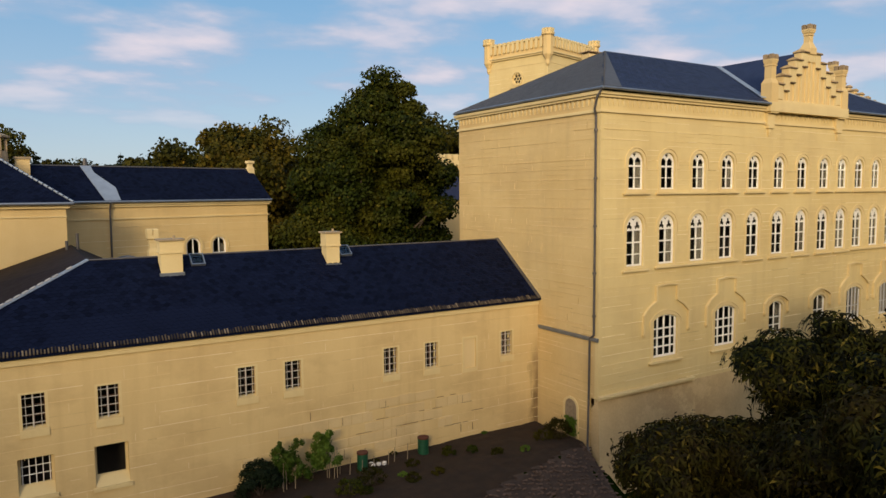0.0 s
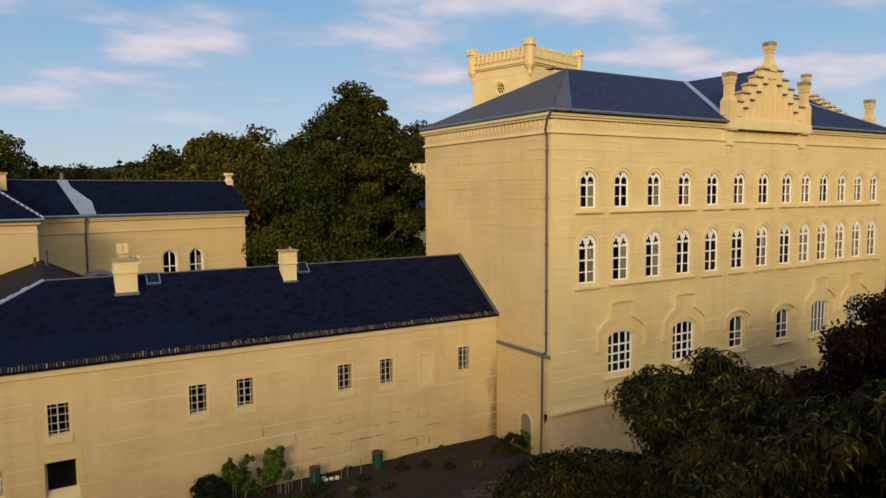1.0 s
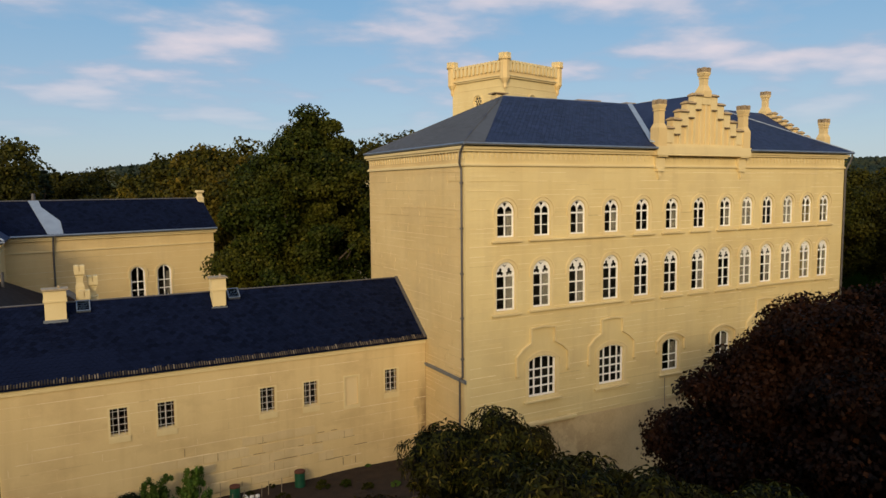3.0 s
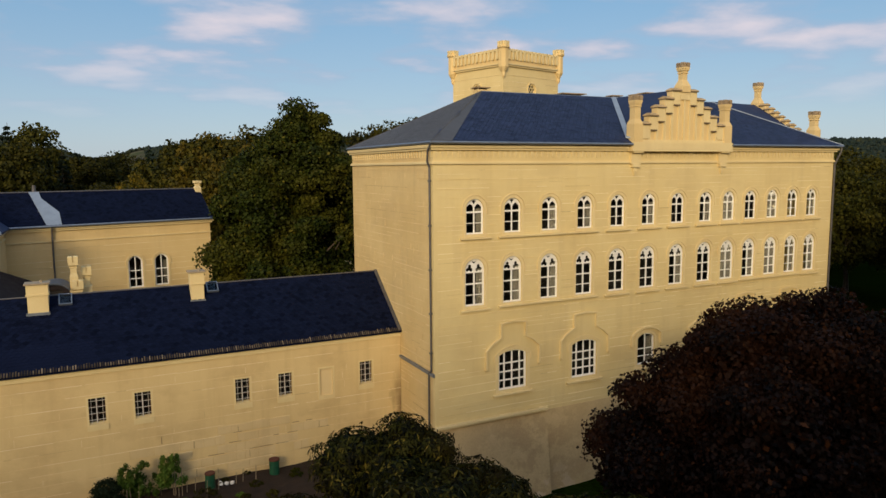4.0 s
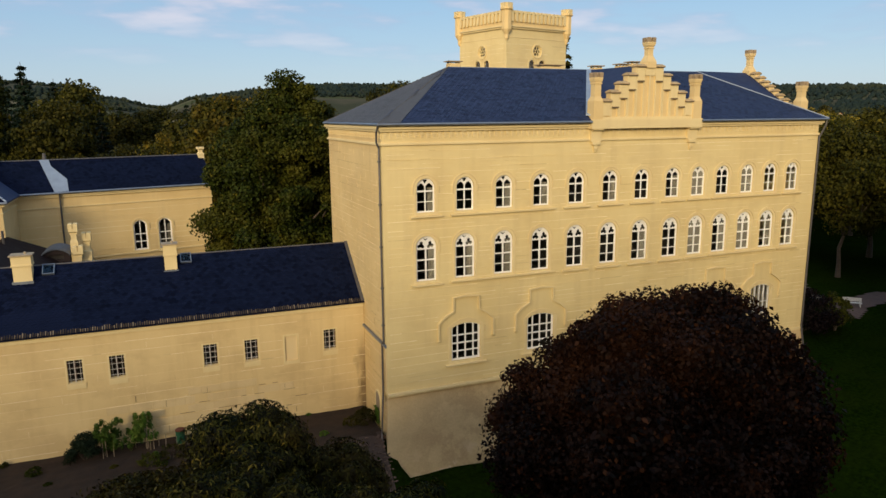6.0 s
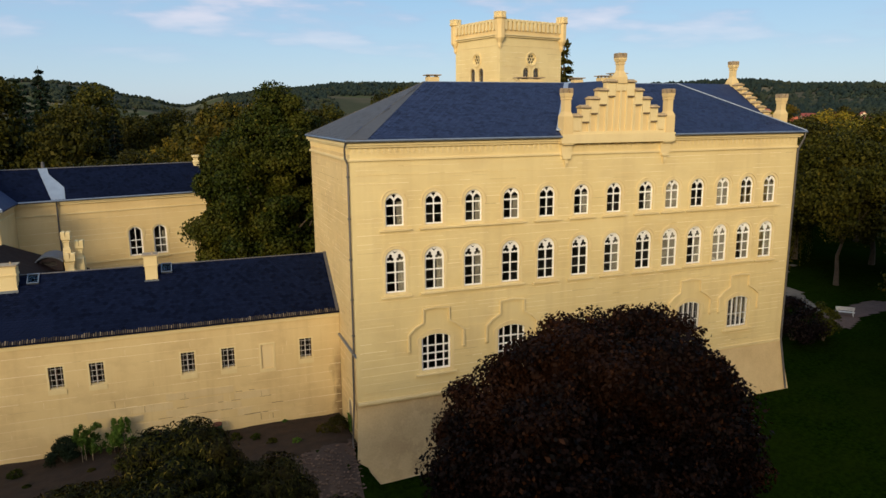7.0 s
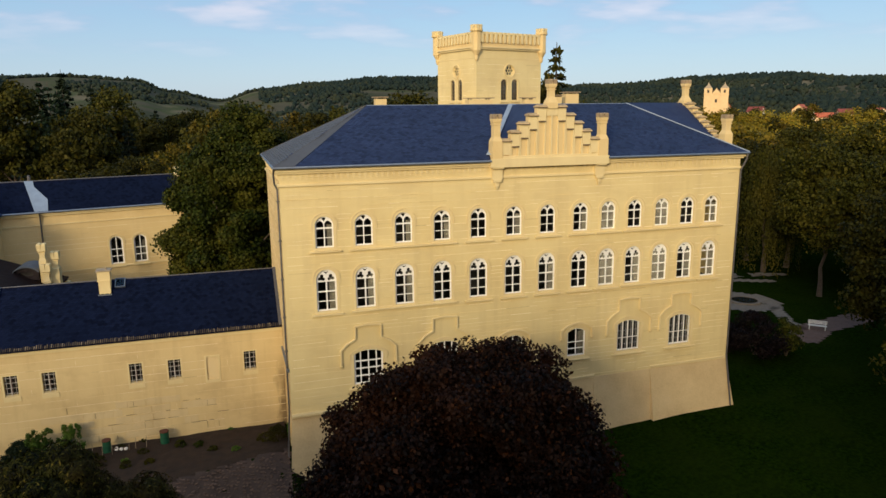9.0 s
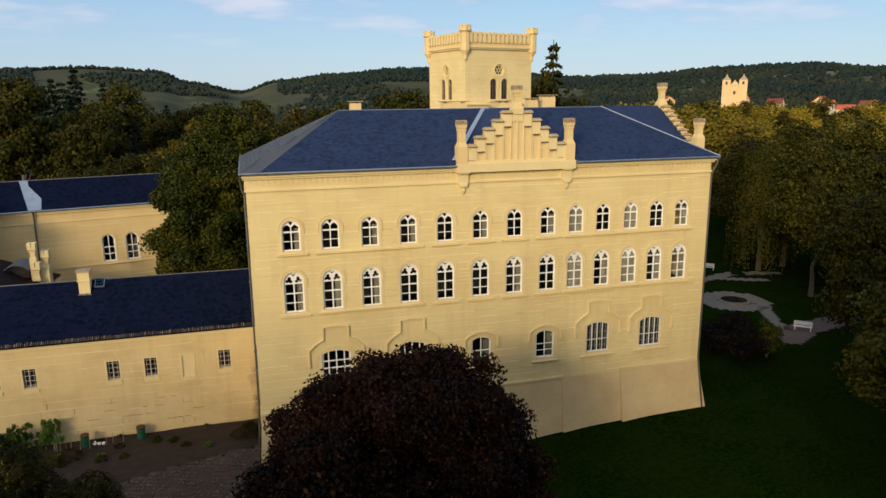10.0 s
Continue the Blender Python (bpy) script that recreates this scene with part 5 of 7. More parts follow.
# ---- pavilion at the far end ----
pav = place("pavilion", (-4, 54, 1.6), "yellow plastered pavilion with a hipped slate roof", "building")
bm = B()
box(bm, -12, 2.85, 49.35, 60, 0.5, 14.7)
part("wall", bm, PLASTER, pav)
for z, h, d in ((14.0, 0.08, 0.06), (14.55, 0.14, 0.20), (14.69, 0.10, 0.28)):
    bm = B()
    box(bm, -12 - d, 2.85 + d, 49.35 - d, 60 + d, z, z + h)
    part("cornice", bm, TRIM, pav)
bm = B()
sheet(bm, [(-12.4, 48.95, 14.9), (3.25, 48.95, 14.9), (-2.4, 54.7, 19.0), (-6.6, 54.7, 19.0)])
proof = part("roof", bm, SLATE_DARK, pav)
bm = B()
sheet(bm, [(3.25, 48.95, 14.9), (3.25, 60.4, 14.9), (-2.4, 54.7, 19.0)])
part("roof", bm, SLATE, pav)
bm = B()
sheet(bm, [(3.25, 60.4, 14.9), (-12.4, 60.4, 14.9), (-6.6, 54.7, 19.0), (-2.4, 54.7, 19.0)])
part("roof", bm, SLATE, pav)
for k in range(22):
    f = k / 22
    a = Vector((3.25, 48.95, 14.96)).lerp(Vector((-2.4, 54.7, 19.06)), f)
    b = Vector((3.25, 48.95, 14.96)).lerp(Vector((-2.4, 54.7, 19.06)), f + 0.036)
    bm = B()
    tube(bm, a, b, 0.075, 0.065, 6)
    part("hip_tile", bm, FLASHING, proof)
bm = B()
tube(bm, (-12.4, 48.9, 14.85), (3.3, 48.9, 14.85), 0.09, 0.09)
part("gutter", bm, ZINC, pav)
pl = math.hypot(5.75, 4.1)
slates("slate_covering", proof, (-12.4, 48.95, 14.9), (1, 0, 0), (0, 5.75, 4.1), [c for c in slate_cells(15.65, pl, 5.8, 5.65) if c[1] > 30], mat=SLATE_DARK)

lantern = place("roof_lantern", (-0.75, 56.2, 17.0), "small weathered stone lantern turret over the roof", "lantern turret")
bm = B()
frustum(bm, -0.75, 56.2, 17.0, 18.4, 0.75, 0.65, 8)
part("base", bm, STONE, lantern)
for i in range(8):
    a = 2 * math.pi * (i + 0.5) / 8
    bm = B()
    frustum(bm, -0.75 + 0.62 * math.cos(a), 56.2 + 0.62 * math.sin(a), 18.4, 19.3, 0.09, 0.09)
    part("post", bm, STONE, lantern)
bm = B()
frustum(bm, -0.75, 56.2, 19.3, 19.42, 0.85, 0.85, 8)
frustum(bm, -0.75, 56.2, 19.42, 19.7, 0.75, 0.1, 8)
part("cap", bm, CAP, lantern)
ch = place("chimney", (0.75, 57.0, 16), "orange-lit plastered chimney with a flat cap", "chimney")
bm = B()
box(bm, 0.3, 1.2, 56.6, 57.3, 15.2, 17.9)
part("shaft", bm, PLASTER, ch)
bm = B()
box(bm, 0.2, 1.3, 56.5, 57.4, 17.9, 18.05)
part("cap", bm, CAP, ch)

# ---- back wing ----
BM = pose(6.05, 55.4, 0, 0, 0, 13)
back = thing("back_wing", BM, "two-storey yellow plastered back wing with a slate roof and arched windows", "building")
ARCHW = WindowKind(1.22, 9.10, 11.30, 0.60, panes(1.22, 9.10, 11.30, 2, 3, 11.30, 0.60, 0.09, 0.08), surround=0.12, sill=1.5)
BWX = (6.3, 8.5)
bm = B()
plate(bm, rect(-9, 13, 0.5, 14.7), [[(x + a, b) for a, b in ARCHW.opening] for x in BWX], 0.35, 0.85)
part("wall", bm, PLASTER, back)
for x in BWX:
    ARCHW.put(back, T((x, 0.35, 0)), x > 8)
courses(back, -5.0, 12.95, 2.0, 13.4, 0.5, 0.35, [(x - 0.76, x + 0.76, 8.7, 12.1) for x in BWX], JOINT2, seed=12, whole=0.9, thick=0.03)
# near-black wall added behind the arched windows as room shade
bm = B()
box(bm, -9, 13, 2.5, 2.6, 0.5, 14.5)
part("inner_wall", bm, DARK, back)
bm = B()
box(bm, 12.5, 13, 0.86, 6.4, 0.5, 15.0)
part("wall", bm, PLASTER, back)
bm = B()
box(bm, -9, 13, 6.0, 6.4, 0.5, 14.7)
part("wall", bm, PLASTER, back)
for z, h, d in ((13.55, 0.10, 0.08), (14.45, 0.14, 0.16), (14.60, 0.14, 0.26), (8.85, 0.12, 0.10)):
    bm = B()
    box(bm, -6.0, 13.0 + d, 0.35 - d, 0.35, z, z + h)
    part("string_course", bm, TRIM, back)
for a, b in (((-9, 0, 14.88), (13.2, 3.26, 17.5)),):
    bm = B()
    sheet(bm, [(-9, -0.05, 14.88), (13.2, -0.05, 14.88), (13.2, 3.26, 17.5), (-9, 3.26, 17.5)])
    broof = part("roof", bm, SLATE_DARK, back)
    bm = B()
    sheet(bm, [(13.2, 6.6, 14.88), (-9, 6.6, 14.88), (-9, 3.26, 17.5), (13.2, 3.26, 17.5)])
    part("roof", bm, SLATE, back)
slates("slate_covering", broof, (-9, -0.05, 14.88), (1, 0, 0), (0, 3.31, 2.62), slate_cells(22.2, math.hypot(3.31, 2.62)), mat=SLATE_DARK)
bm = B()
tube(bm, (-9, -0.08, 14.85), (13.2, -0.08, 14.85), 0.09, 0.09)
part("gutter", bm, ZINC, back)
bm = B()
tube(bm, (-9, 3.26, 17.52), (13.2, 3.26, 17.52), 0.07, 0.07, 6)
part("ridge_cap", bm, PIPE, broof)
bm = B()
sheet(bm, [(-0.35, 0.0, 14.97), (0.75, 0.0, 14.97), (0.85, 1.2, 15.92), (-0.15, 2.6, 17.03), (-0.2, 3.2, 17.55), (-0.95, 3.2, 17.55)], 0.04)
part("valley_flashing", bm, FLASHING, broof)
pipe_run("downpipe", [(0.0, -0.08, 14.8), (0.02, 0.2, 14.3), (0.02, 0.2, 8.5)], 0.07, back)
bm = B()
frustum(bm, 0.0 - 0.5, 3.4, 17.4, 18.1, 0.16, 0.12, 8)
part("vent_pot", bm, PIPE, back)
part("end_finial", turned(13.0, 3.1, ((0.28, 16.6), (0.28, 17.6), (0.18, 17.75), (0.18, 17.95), (0.30, 18.05), (0.30, 18.25))), TRIM, back)

# ---- the tower ----
TM = pose(51.15, 60.05, 0, 0, 0, 14.6)
tower = thing("tower", TM, "square yellow plastered tower with a castellated parapet and corner turrets", "tower")
SU, SV = 10.3, 9.2
LANC = WindowKind(0.92, 24.95, 26.95, 0.42, panes(0.92, 24.95, 26.95, 2, 5, 26.95, 0.42, 0.03, 0.02), surround=0.13, sill=1.2)
# dark plate across each lancet in place of a curtain, as room shade
bm = B()
plate(bm, arch(0, 0.92, 24.95, 26.95, 0.42), [], 0.26, 0.28)
LANC.curtain = mesh_of(bm, "curtain", DARK)
LANC.frame.materials[0] = simple("brown_window_frame", (0.14, 0.09, 0.055), 0.6, 0.0, 0.2)
FACES = ((SU, Matrix()), (SV, T((0, SV, 0)) @ pose(0, 0, 0, 0, 0, -90)), (SU, T((SU, SV, 0)) @ pose(0, 0, 0, 0, 0, 180)), (SV, T((SU, 0, 0)) @ pose(0, 0, 0, 0, 0, 90)))
for k, (L, m) in enumerate(FACES):
    c = L / 2
    ops = [[(c + s * 0.80 + a, b) for a, b in LANC.opening] for s in (-1, 1)]
    rose = [(c + 0.60 * math.cos(2 * math.pi * i / 16), 28.35 + 0.60 * math.sin(2 * math.pi * i / 16)) for i in range(16)]
    lit = k < 2
    bm = plate(B(), rect(0.35, L - 0.85, 0.5, 30.8), ops + [rose] if lit else [], 0.35, 0.85)
    w = part("wall", bm, COURSE, tower)
    w.matrix_basis = m
    if lit:
        for s in (-1, 1):
            LANC.put(tower, m @ T((c + s * 0.80, 0.35, 0)), True)
        eyes = [[(c + 0.175 * math.cos(t) + 0.385 * math.cos(2 * math.pi * j / 6), 28.35 + 0.175 * math.sin(t) + 0.385 * math.sin(2 * math.pi * j / 6)) for t in [2 * math.pi * q / 8 for q in range(8)]] for j in range(6)]
        eyes.append([(c + 0.17 * math.cos(2 * math.pi * q / 8), 28.35 + 0.17 * math.sin(2 * math.pi * q / 8)) for q in range(8)])
        rw = part("rose_window", plate(B(), rose, eyes, 0.45, 0.52), TRIM, tower)
        rw.matrix_basis = m
        share("pane", mesh_of(plate(B(), rose, [], 0.54, 0.55), "pane", GLASS), rw)
        bm = ribbon(B(), [(c + 0.76 * math.cos(2 * math.pi * i / 20), 28.35 + 0.76 * math.sin(2 * math.pi * i / 20)) for i in range(21)], 0.12, 0.24, 0.35)
        share("ring", mesh_of(bm, "ring", TRIM), rw)
        courses(tower, 0.4, L - 0.4, 22.0, 29.5, 0.5, 0.35, [(c - 1.42, c + 1.42, 24.6, 27.52), (c - 0.85, c + 0.85, 27.5, 29.2)], JOINT2, m)
    # parapet with hanging tongues under its coping, shallow merlons on top, mouldings under it
    n = int((L - 2.0) / 0.62)
    step = (L - 2.0) / n
    p = part("parapet", box(B(), 0.0, L - 0.4, 0.20, 0.40, 30.8, 32.35), PLASTER, tower)
    p.matrix_basis = m
    share("coping", mesh_of(box(B(), -0.04, L - 0.45, -0.03, 0.44, 32.35, 32.49), "coping", TRIM), p)
    for i in range(n + 1):
        x = 0.78 + i * step
        tongue = [(x, 32.345), (x, 31.62)] + [(x + 0.18 - 0.18 * math.cos(math.pi * q / 6), 31.62 - 0.22 * math.sin(math.pi * q / 6)) for q in range(1, 6)] + [(x + 0.36, 31.62), (x + 0.36, 32.345)]
        share("tongue", mesh_of(plate(B(), tongue, [], -0.03, 0.198), "tongue", TRIM), p)
        share("merlon", mesh_of(box(B(), x, x + 0.38, -0.05, 0.42, 32.49, 32.62), "merlon", TRIM), p)
    for q in ((-0.02, L - 0.30, -0.02, 0.42, 30.86, 31.0), (0.14, L - 0.12, 0.14, 0.40, 30.68, 30.86), (0.30, L - 0.3, 0.31, 0.36, 29.72, 29.79)):
        cc = part("cornice", box(B(), *q), TRIM, tower)
        cc.matrix_basis = m
    t = part("corner_turret", turned(0.35, 0.35, ((0.10, 29.35), (0.22, 29.6), (0.24, 30.0), (0.54, 30.55), (0.54, 32.55), (0.70, 32.68), (0.70, 32.86), (0.50, 32.87), (0.50, 33.12)), 8), PLASTER, tower)
    t.matrix_basis = m
    for i in range(8):
        a = 2 * math.pi * (i + 0.5) / 8
        share("turret_merlon", mesh_of(frustum(B(), 0.35 + 0.50 * math.cos(a), 0.35 + 0.50 * math.sin(a), 32.86, 33.36, 0.14, 0.16), "turret_merlon", TRIM), t)
part("roof_deck", box(B(), 0.5, SU - 0.5, 0.9, SV - 0.9, 30.5, 30.7), ZINC, tower)
# near-black core added as room shade behind the tower windows
part("inner_wall", box(B(), 1.9, SU - 1.9, 1.9, SV - 1.9, 20, 30.0), DARK, tower)
# low annexes with flat slabs at the tower's foot
for a, b, z in (((-0.7, 3.0), (-0.7, 3.4), 24.3), ((7.6, 11.0), (-0.7, 3.0), 24.3)):
    an = part("annex", box(B(), a[0], a[1], b[0], b[1], 1.0, z), PLASTER, tower)
    share("slab", mesh_of(box(B(), a[0] - 0.2, a[1] + 0.2, b[0] - 0.2, b[1] + 0.2, z, z + 0.16), "slab", TRIM), an)

# castellated wing beside the tower
cw = place("castellated_wing", (42, 68, 1.6), "castellated yellow wing beside the tower", "building")
bm = B()
box(bm, 34, 49, 66, 74, 1.0, 18.6)
part("wall", bm, PLASTER, cw)
for i in range(18):
    bm = B()
    box(bm, 34 + i * 0.84, 34.5 + i * 0.84, 65.8, 66.3, 18.9, 19.6)
    part("merlon", bm, TRIM, cw)
bm = B()
box(bm, 33.8, 49.1, 65.8, 66.4, 18.3, 18.9)
box(bm, 33.9, 49.1, 65.9, 66.4, 15.6, 15.8)
part("cornice", bm, TRIM, cw)
bm = B()
sheet(bm, [(33.5, 62.5, 14.6), (49, 62.5, 14.6), (49, 65.9, 17.6), (33.5, 65.9, 17.6)])
part("roof", bm, SLATE, cw)
bm = B()
box(bm, 33.8, 49, 62.9, 65.9, 1.0, 14.4)
part("wall", bm, PLASTER, cw)

# ---- trees ----
def unit_dirs(rng, n):
    v = rng.normal(size=(n, 3))
    return v / np.linalg.norm(v, axis=1)[:, None]


def cards(pos, out, length, width, rng, droop=0.0, jitter=0.6):
    """Small leaf-shaped blades at pos, facing roughly out."""
    n = len(pos)
    nrm = out + rng.normal(size=(n, 3)) * jitter
    nrm /= np.linalg.norm(nrm, axis=1)[:, None]
    t = rng.normal(size=(n, 3))
    t[:, 2] -= droop * 2.0
    t -= nrm * np.sum(t * nrm, axis=1)[:, None]
    t /= np.linalg.norm(t, axis=1)[:, None] + 1e-9
    s = np.cross(nrm, t)
    L = (length * rng.uniform(0.7, 1.3, n))[:, None]
    W = (width * rng.uniform(0.7, 1.3, n))[:, None]
    v = np.stack([pos - t * L * 0.5, pos + s * W * 0.5 + nrm * L * 0.06, pos + t * L * 0.5 - nrm * L * 0.10, pos - s * W * 0.5 + nrm * L * 0.06], axis=1)
    return v.reshape(-1, 3)


def quads_mesh(name, verts, mat):
    n = len(verts) // 4
    me = bpy.data.meshes.new(name)
    me.vertices.add(len(verts))
    me.vertices.foreach_set("co", verts.astype(np.float32).ravel())
    me.loops.add(4 * n)
    me.loops.foreach_set("vertex_index", np.arange(4 * n, dtype=np.int32))
    me.polygons.add(n)
    me.polygons.foreach_set("loop_start", np.arange(0, 4 * n, 4, dtype=np.int32))
    me.update(calc_edges=True)
    me.materials.append(mat)
    return me


def clumps(rng, n, radii, centre, r, low=-0.75, shell=(0.72, 1.0), uneven=0.14):
    """Centres and sizes of the leaf clumps of a crown: most near its outline, some inside."""
    d = unit_dirs(rng, n * 3)
    d = d[d[:, 2] > low][:n]
    k = rng.uniform(*shell, len(d))
    bulge = np.array([1 + uneven * noise.noise(Vector(p) * 2.2 + Vector((centre[0], centre[1], 0))) * 2 for p in d])
    c = np.array(centre) + d * (k * bulge)[:, None] * np.array(radii)
    return c, r * rng.uniform(0.7, 1.35, len(d)), d


def leafy(rng, c, r, d, n, length, width, droop, flat=0.75):
    """Leaves over the clumps, thickest on their outer and upper sides."""
    i = rng.integers(0, len(c), n)
    u = unit_dirs(rng, n)
    u = u + d[i] * 0.45 + np.array([0, 0, 0.35])
    u /= np.linalg.norm(u, axis=1)[:, None]
    pos = c[i] + u * (r[i] * rng.uniform(0.35, 1.2, n))[:, None] * np.array([1, 1, flat])
    return cards(pos, u, length, width, rng, droop)


def trunk_mesh(rng, at, height, radius, crown_r, limbs=8, start=0.35):
    bm = B()
    x, y, z = at
    p = Vector((x, y, z - 0.3))
    n = 6
    for k in range(n):
        q = Vector((x + rng.normal() * 0.08 * (k + 1), y + rng.normal() * 0.08 * (k + 1), z + height * 0.8 * (k + 1) / n))
        tube(bm, p, q, radius * (1.25 if k == 0 else 1 - 0.14 * k), radius * (1 - 0.14 * (k + 1)), 8)
        p = q
    for k in range(limbs):
        a = 2 * math.pi * k / limbs + rng.uniform(-0.4, 0.4)
        h0 = z + height * rng.uniform(start, 0.65)
        p = Vector((x, y, h0))
        r = radius * 0.42
        reach = crown_r * rng.uniform(0.65, 0.9)
        for s in range(3):
            q = Vector((x + math.cos(a) * reach * (s + 1) / 3, y + math.sin(a) * reach * (s + 1) / 3, h0 + height * 0.10 * (s + 1) + rng.uniform(-0.2, 0.3)))
            tube(bm, p, q, r, r * 0.62, 6)
            r *= 0.62
            p = q
            a += rng.uniform(-0.25, 0.25)
    return bm


def broad_tree(name, at, height, radii, centre_z, mat, leaves, length, width, label, category="tree", seed=1, clump=1.4, nclump=90, droop=0.1, trunk_r=0.35, low=-0.75, group="", crowns=(), uneven=0.14):
    rng = np.random.default_rng(seed)
    tree = place(name, at, label, category, group)
    part("trunk", trunk_mesh(rng, at, height * 0.75, trunk_r, min(radii[:2])), BARK, tree)
    allv = []
    sets = [(radii, (at[0], at[1], centre_z), 1.0)] + list(crowns)
    for rad, cen, share_of in sets:
        c, r, d = clumps(rng, int(nclump * share_of), rad, cen, clump, low, uneven=uneven)
        allv.append(leafy(rng, c, r, d, int(leaves * share_of * 0.82), length, width, droop))
        ci, ri, di = clumps(rng, int(nclump * share_of * 0.5), [q * 0.6 for q in rad], cen, clump * 1.2, -1, (0.3, 1.0))
        allv.append(leafy(rng, ci, ri, di, int(leaves * share_of * 0.18), length * 1.4, width * 1.5, droop))
    share("crown", quads_mesh("crown", np.concatenate(allv), mat), tree)
    return tree


def palmate(rng, c, r, d, n, size):
    """Horse-chestnut leaves: five or six hanging leaflets round one stalk."""
    i = rng.integers(0, len(c), n)
    u = unit_dirs(rng, n) + d[i] * 0.5 + np.array([0, 0, 0.5])
    u /= np.linalg.norm(u, axis=1)[:, None]
    pos = c[i] + u * (r[i] * rng.uniform(0.3, 1.25, n))[:, None] * np.array([1, 1, 0.66])
    out = []
    side1 = np.cross(u, np.array([0.3, 0.2, 0.93]))
    side1 /= np.linalg.norm(side1, axis=1)[:, None] + 1e-9
    side2 = np.cross(u, side1)
    a0 = rng.uniform(0, 6.28, n)
    for k in range(5):
        a = a0 + k * 1.2566
        t = side1 * np.cos(a)[:, None] + side2 * np.sin(a)[:, None]
        t = t + u * 0.1 - np.array([0, 0, 0.32]) + rng.normal(size=(n, 3)) * 0.15
        t /= np.linalg.norm(t, axis=1)[:, None]
        s = np.cross(t, u)
        s /= np.linalg.norm(s, axis=1)[:, None] + 1e-9
        L = (size * rng.uniform(0.75, 1.25, n))[:, None]
        drop = np.array([0, 0, -0.25])
        v = np.stack([pos, pos + t * L * 0.6 + s * L * 0.15, pos + t * L + drop * L, pos + t * L * 0.6 - s * L * 0.15], axis=1)
        out.append(v)
    return np.stack(out, axis=1).reshape(-1, 3)


def chestnut():
    at = (16.8, 6.4, -1.8)
    rng = np.random.default_rng(5)
    tree = place("chestnut_tree", at, "horse chestnut with drooping green leaves browning at the edges", "tree")
    part("trunk", trunk_mesh(rng, at, 12.0, 0.40, 4.4), BARK, tree)
    allv = []
    lobes = (((3.2, 3.6, 4.0), (17.2, 5.6, 6.0), 1.1), ((1.3, 1.4, 1.9), (16.9, 8.7, 10.2), 0.32), ((0.8, 0.7, 0.6), (15.7, 9.6, 11.0), 0.12), ((2.0, 2.1, 2.2), (14.9, 4.0, 10.3), 0.42), ((2.0, 2.6, 1.8), (17.9, 5.0, 9.3), 0.42),
             ((1.0, 1.2, 1.0), (13.7, 7.0, 9.5), 0.22), ((0.9, 0.8, 0.6), (12.4, 10.2, 9.1), 0.16), ((0.9, 0.8, 0.6), (13.6, 10.2, 9.1), 0.16), ((1.2, 1.1, 1.2), (14.6, 9.6, 8.6), 0.26), ((1.3, 1.4, 1.3), (16.2, 10.2, 7.8), 0.24), ((1.2, 1.8, 1.9), (19.2, 10.4, 7.0), 0.24),
             ((1.6, 2.4, 2.0), (20.3, 5.6, 7.2), 0.28), ((2.2, 1.8, 2.2), (17.6, 2.9, 10.3), 0.34), ((1.6, 1.6, 1.6), (20.3, 5.0, 8.9), 0.24), ((1.1, 1.2, 1.2), (18.9, 8.9, 9.2), 0.22), ((1.1, 1.2, 1.0), (13.1, 5.6, 10.8), 0.18))
    for rad, cen, k in lobes:
        c, r, d = clumps(rng, int(105 * k), rad, cen, 0.62, -0.6, (0.70, 1.06), uneven=0.18)
        allv.append(palmate(rng, c, r, d, int(13500 * k), 0.185))
        ci, ri, di = clumps(rng, int(50 * k), [q * 0.62 for q in rad], cen, 0.8, -1, (0.3, 1.0))
        allv.append(leafy(rng, ci, ri, di, int(9000 * k), 0.15, 0.07, 0.3))
    share("crown", quads_mesh("crown", np.concatenate(allv), LEAF_CHESTNUT), tree)


chestnut()
broad_tree("copper_beech", (32.5, 8.5, -1.6), 16.5, (5.0, 5.2, 6.0), 7.0, LEAF_BEECH, 100000, 0.18, 0.13, "copper beech with a dense dark purple-brown crown", seed=8, clump=0.95, nclump=150, trunk_r=0.5, low=-0.85,
           crowns=(((2.6, 2.6, 1.7), (31.0, 8.9, 12.1), 0.24), ((2.7, 2.6, 1.7), (33.8, 8.6, 12.2), 0.24), ((1.6, 1.8, 1.5), (35.6, 8.0, 10.4), 0.15), ((1.6, 1.7, 1.5), (28.8, 10.4, 10.0), 0.14), ((1.1, 1.1, 1.0), (28.3, 12.6, 8.2), 0.08), ((2.0, 2.0, 1.9), (30.1, 12.6, 7.0), 0.16), ((2.2, 2.2, 2.0), (34.1, 12.8, 9.4), 0.18), ((2.0, 2.0, 2.0), (28.8, 6.6, 10.0), 0.17), ((1.7, 1.9, 2.4), (36.8, 7.6, 7.4), 0.17), ((1.7, 1.7, 1.8), (35.2, 6.4, 9.8), 0.15), ((1.0, 1.1, 0.9), (26.7, 9.9, 8.2), 0.09), ((1.6, 1.5, 1.5), (28.0, 7.6, 7.6), 0.12)), uneven=0.2)
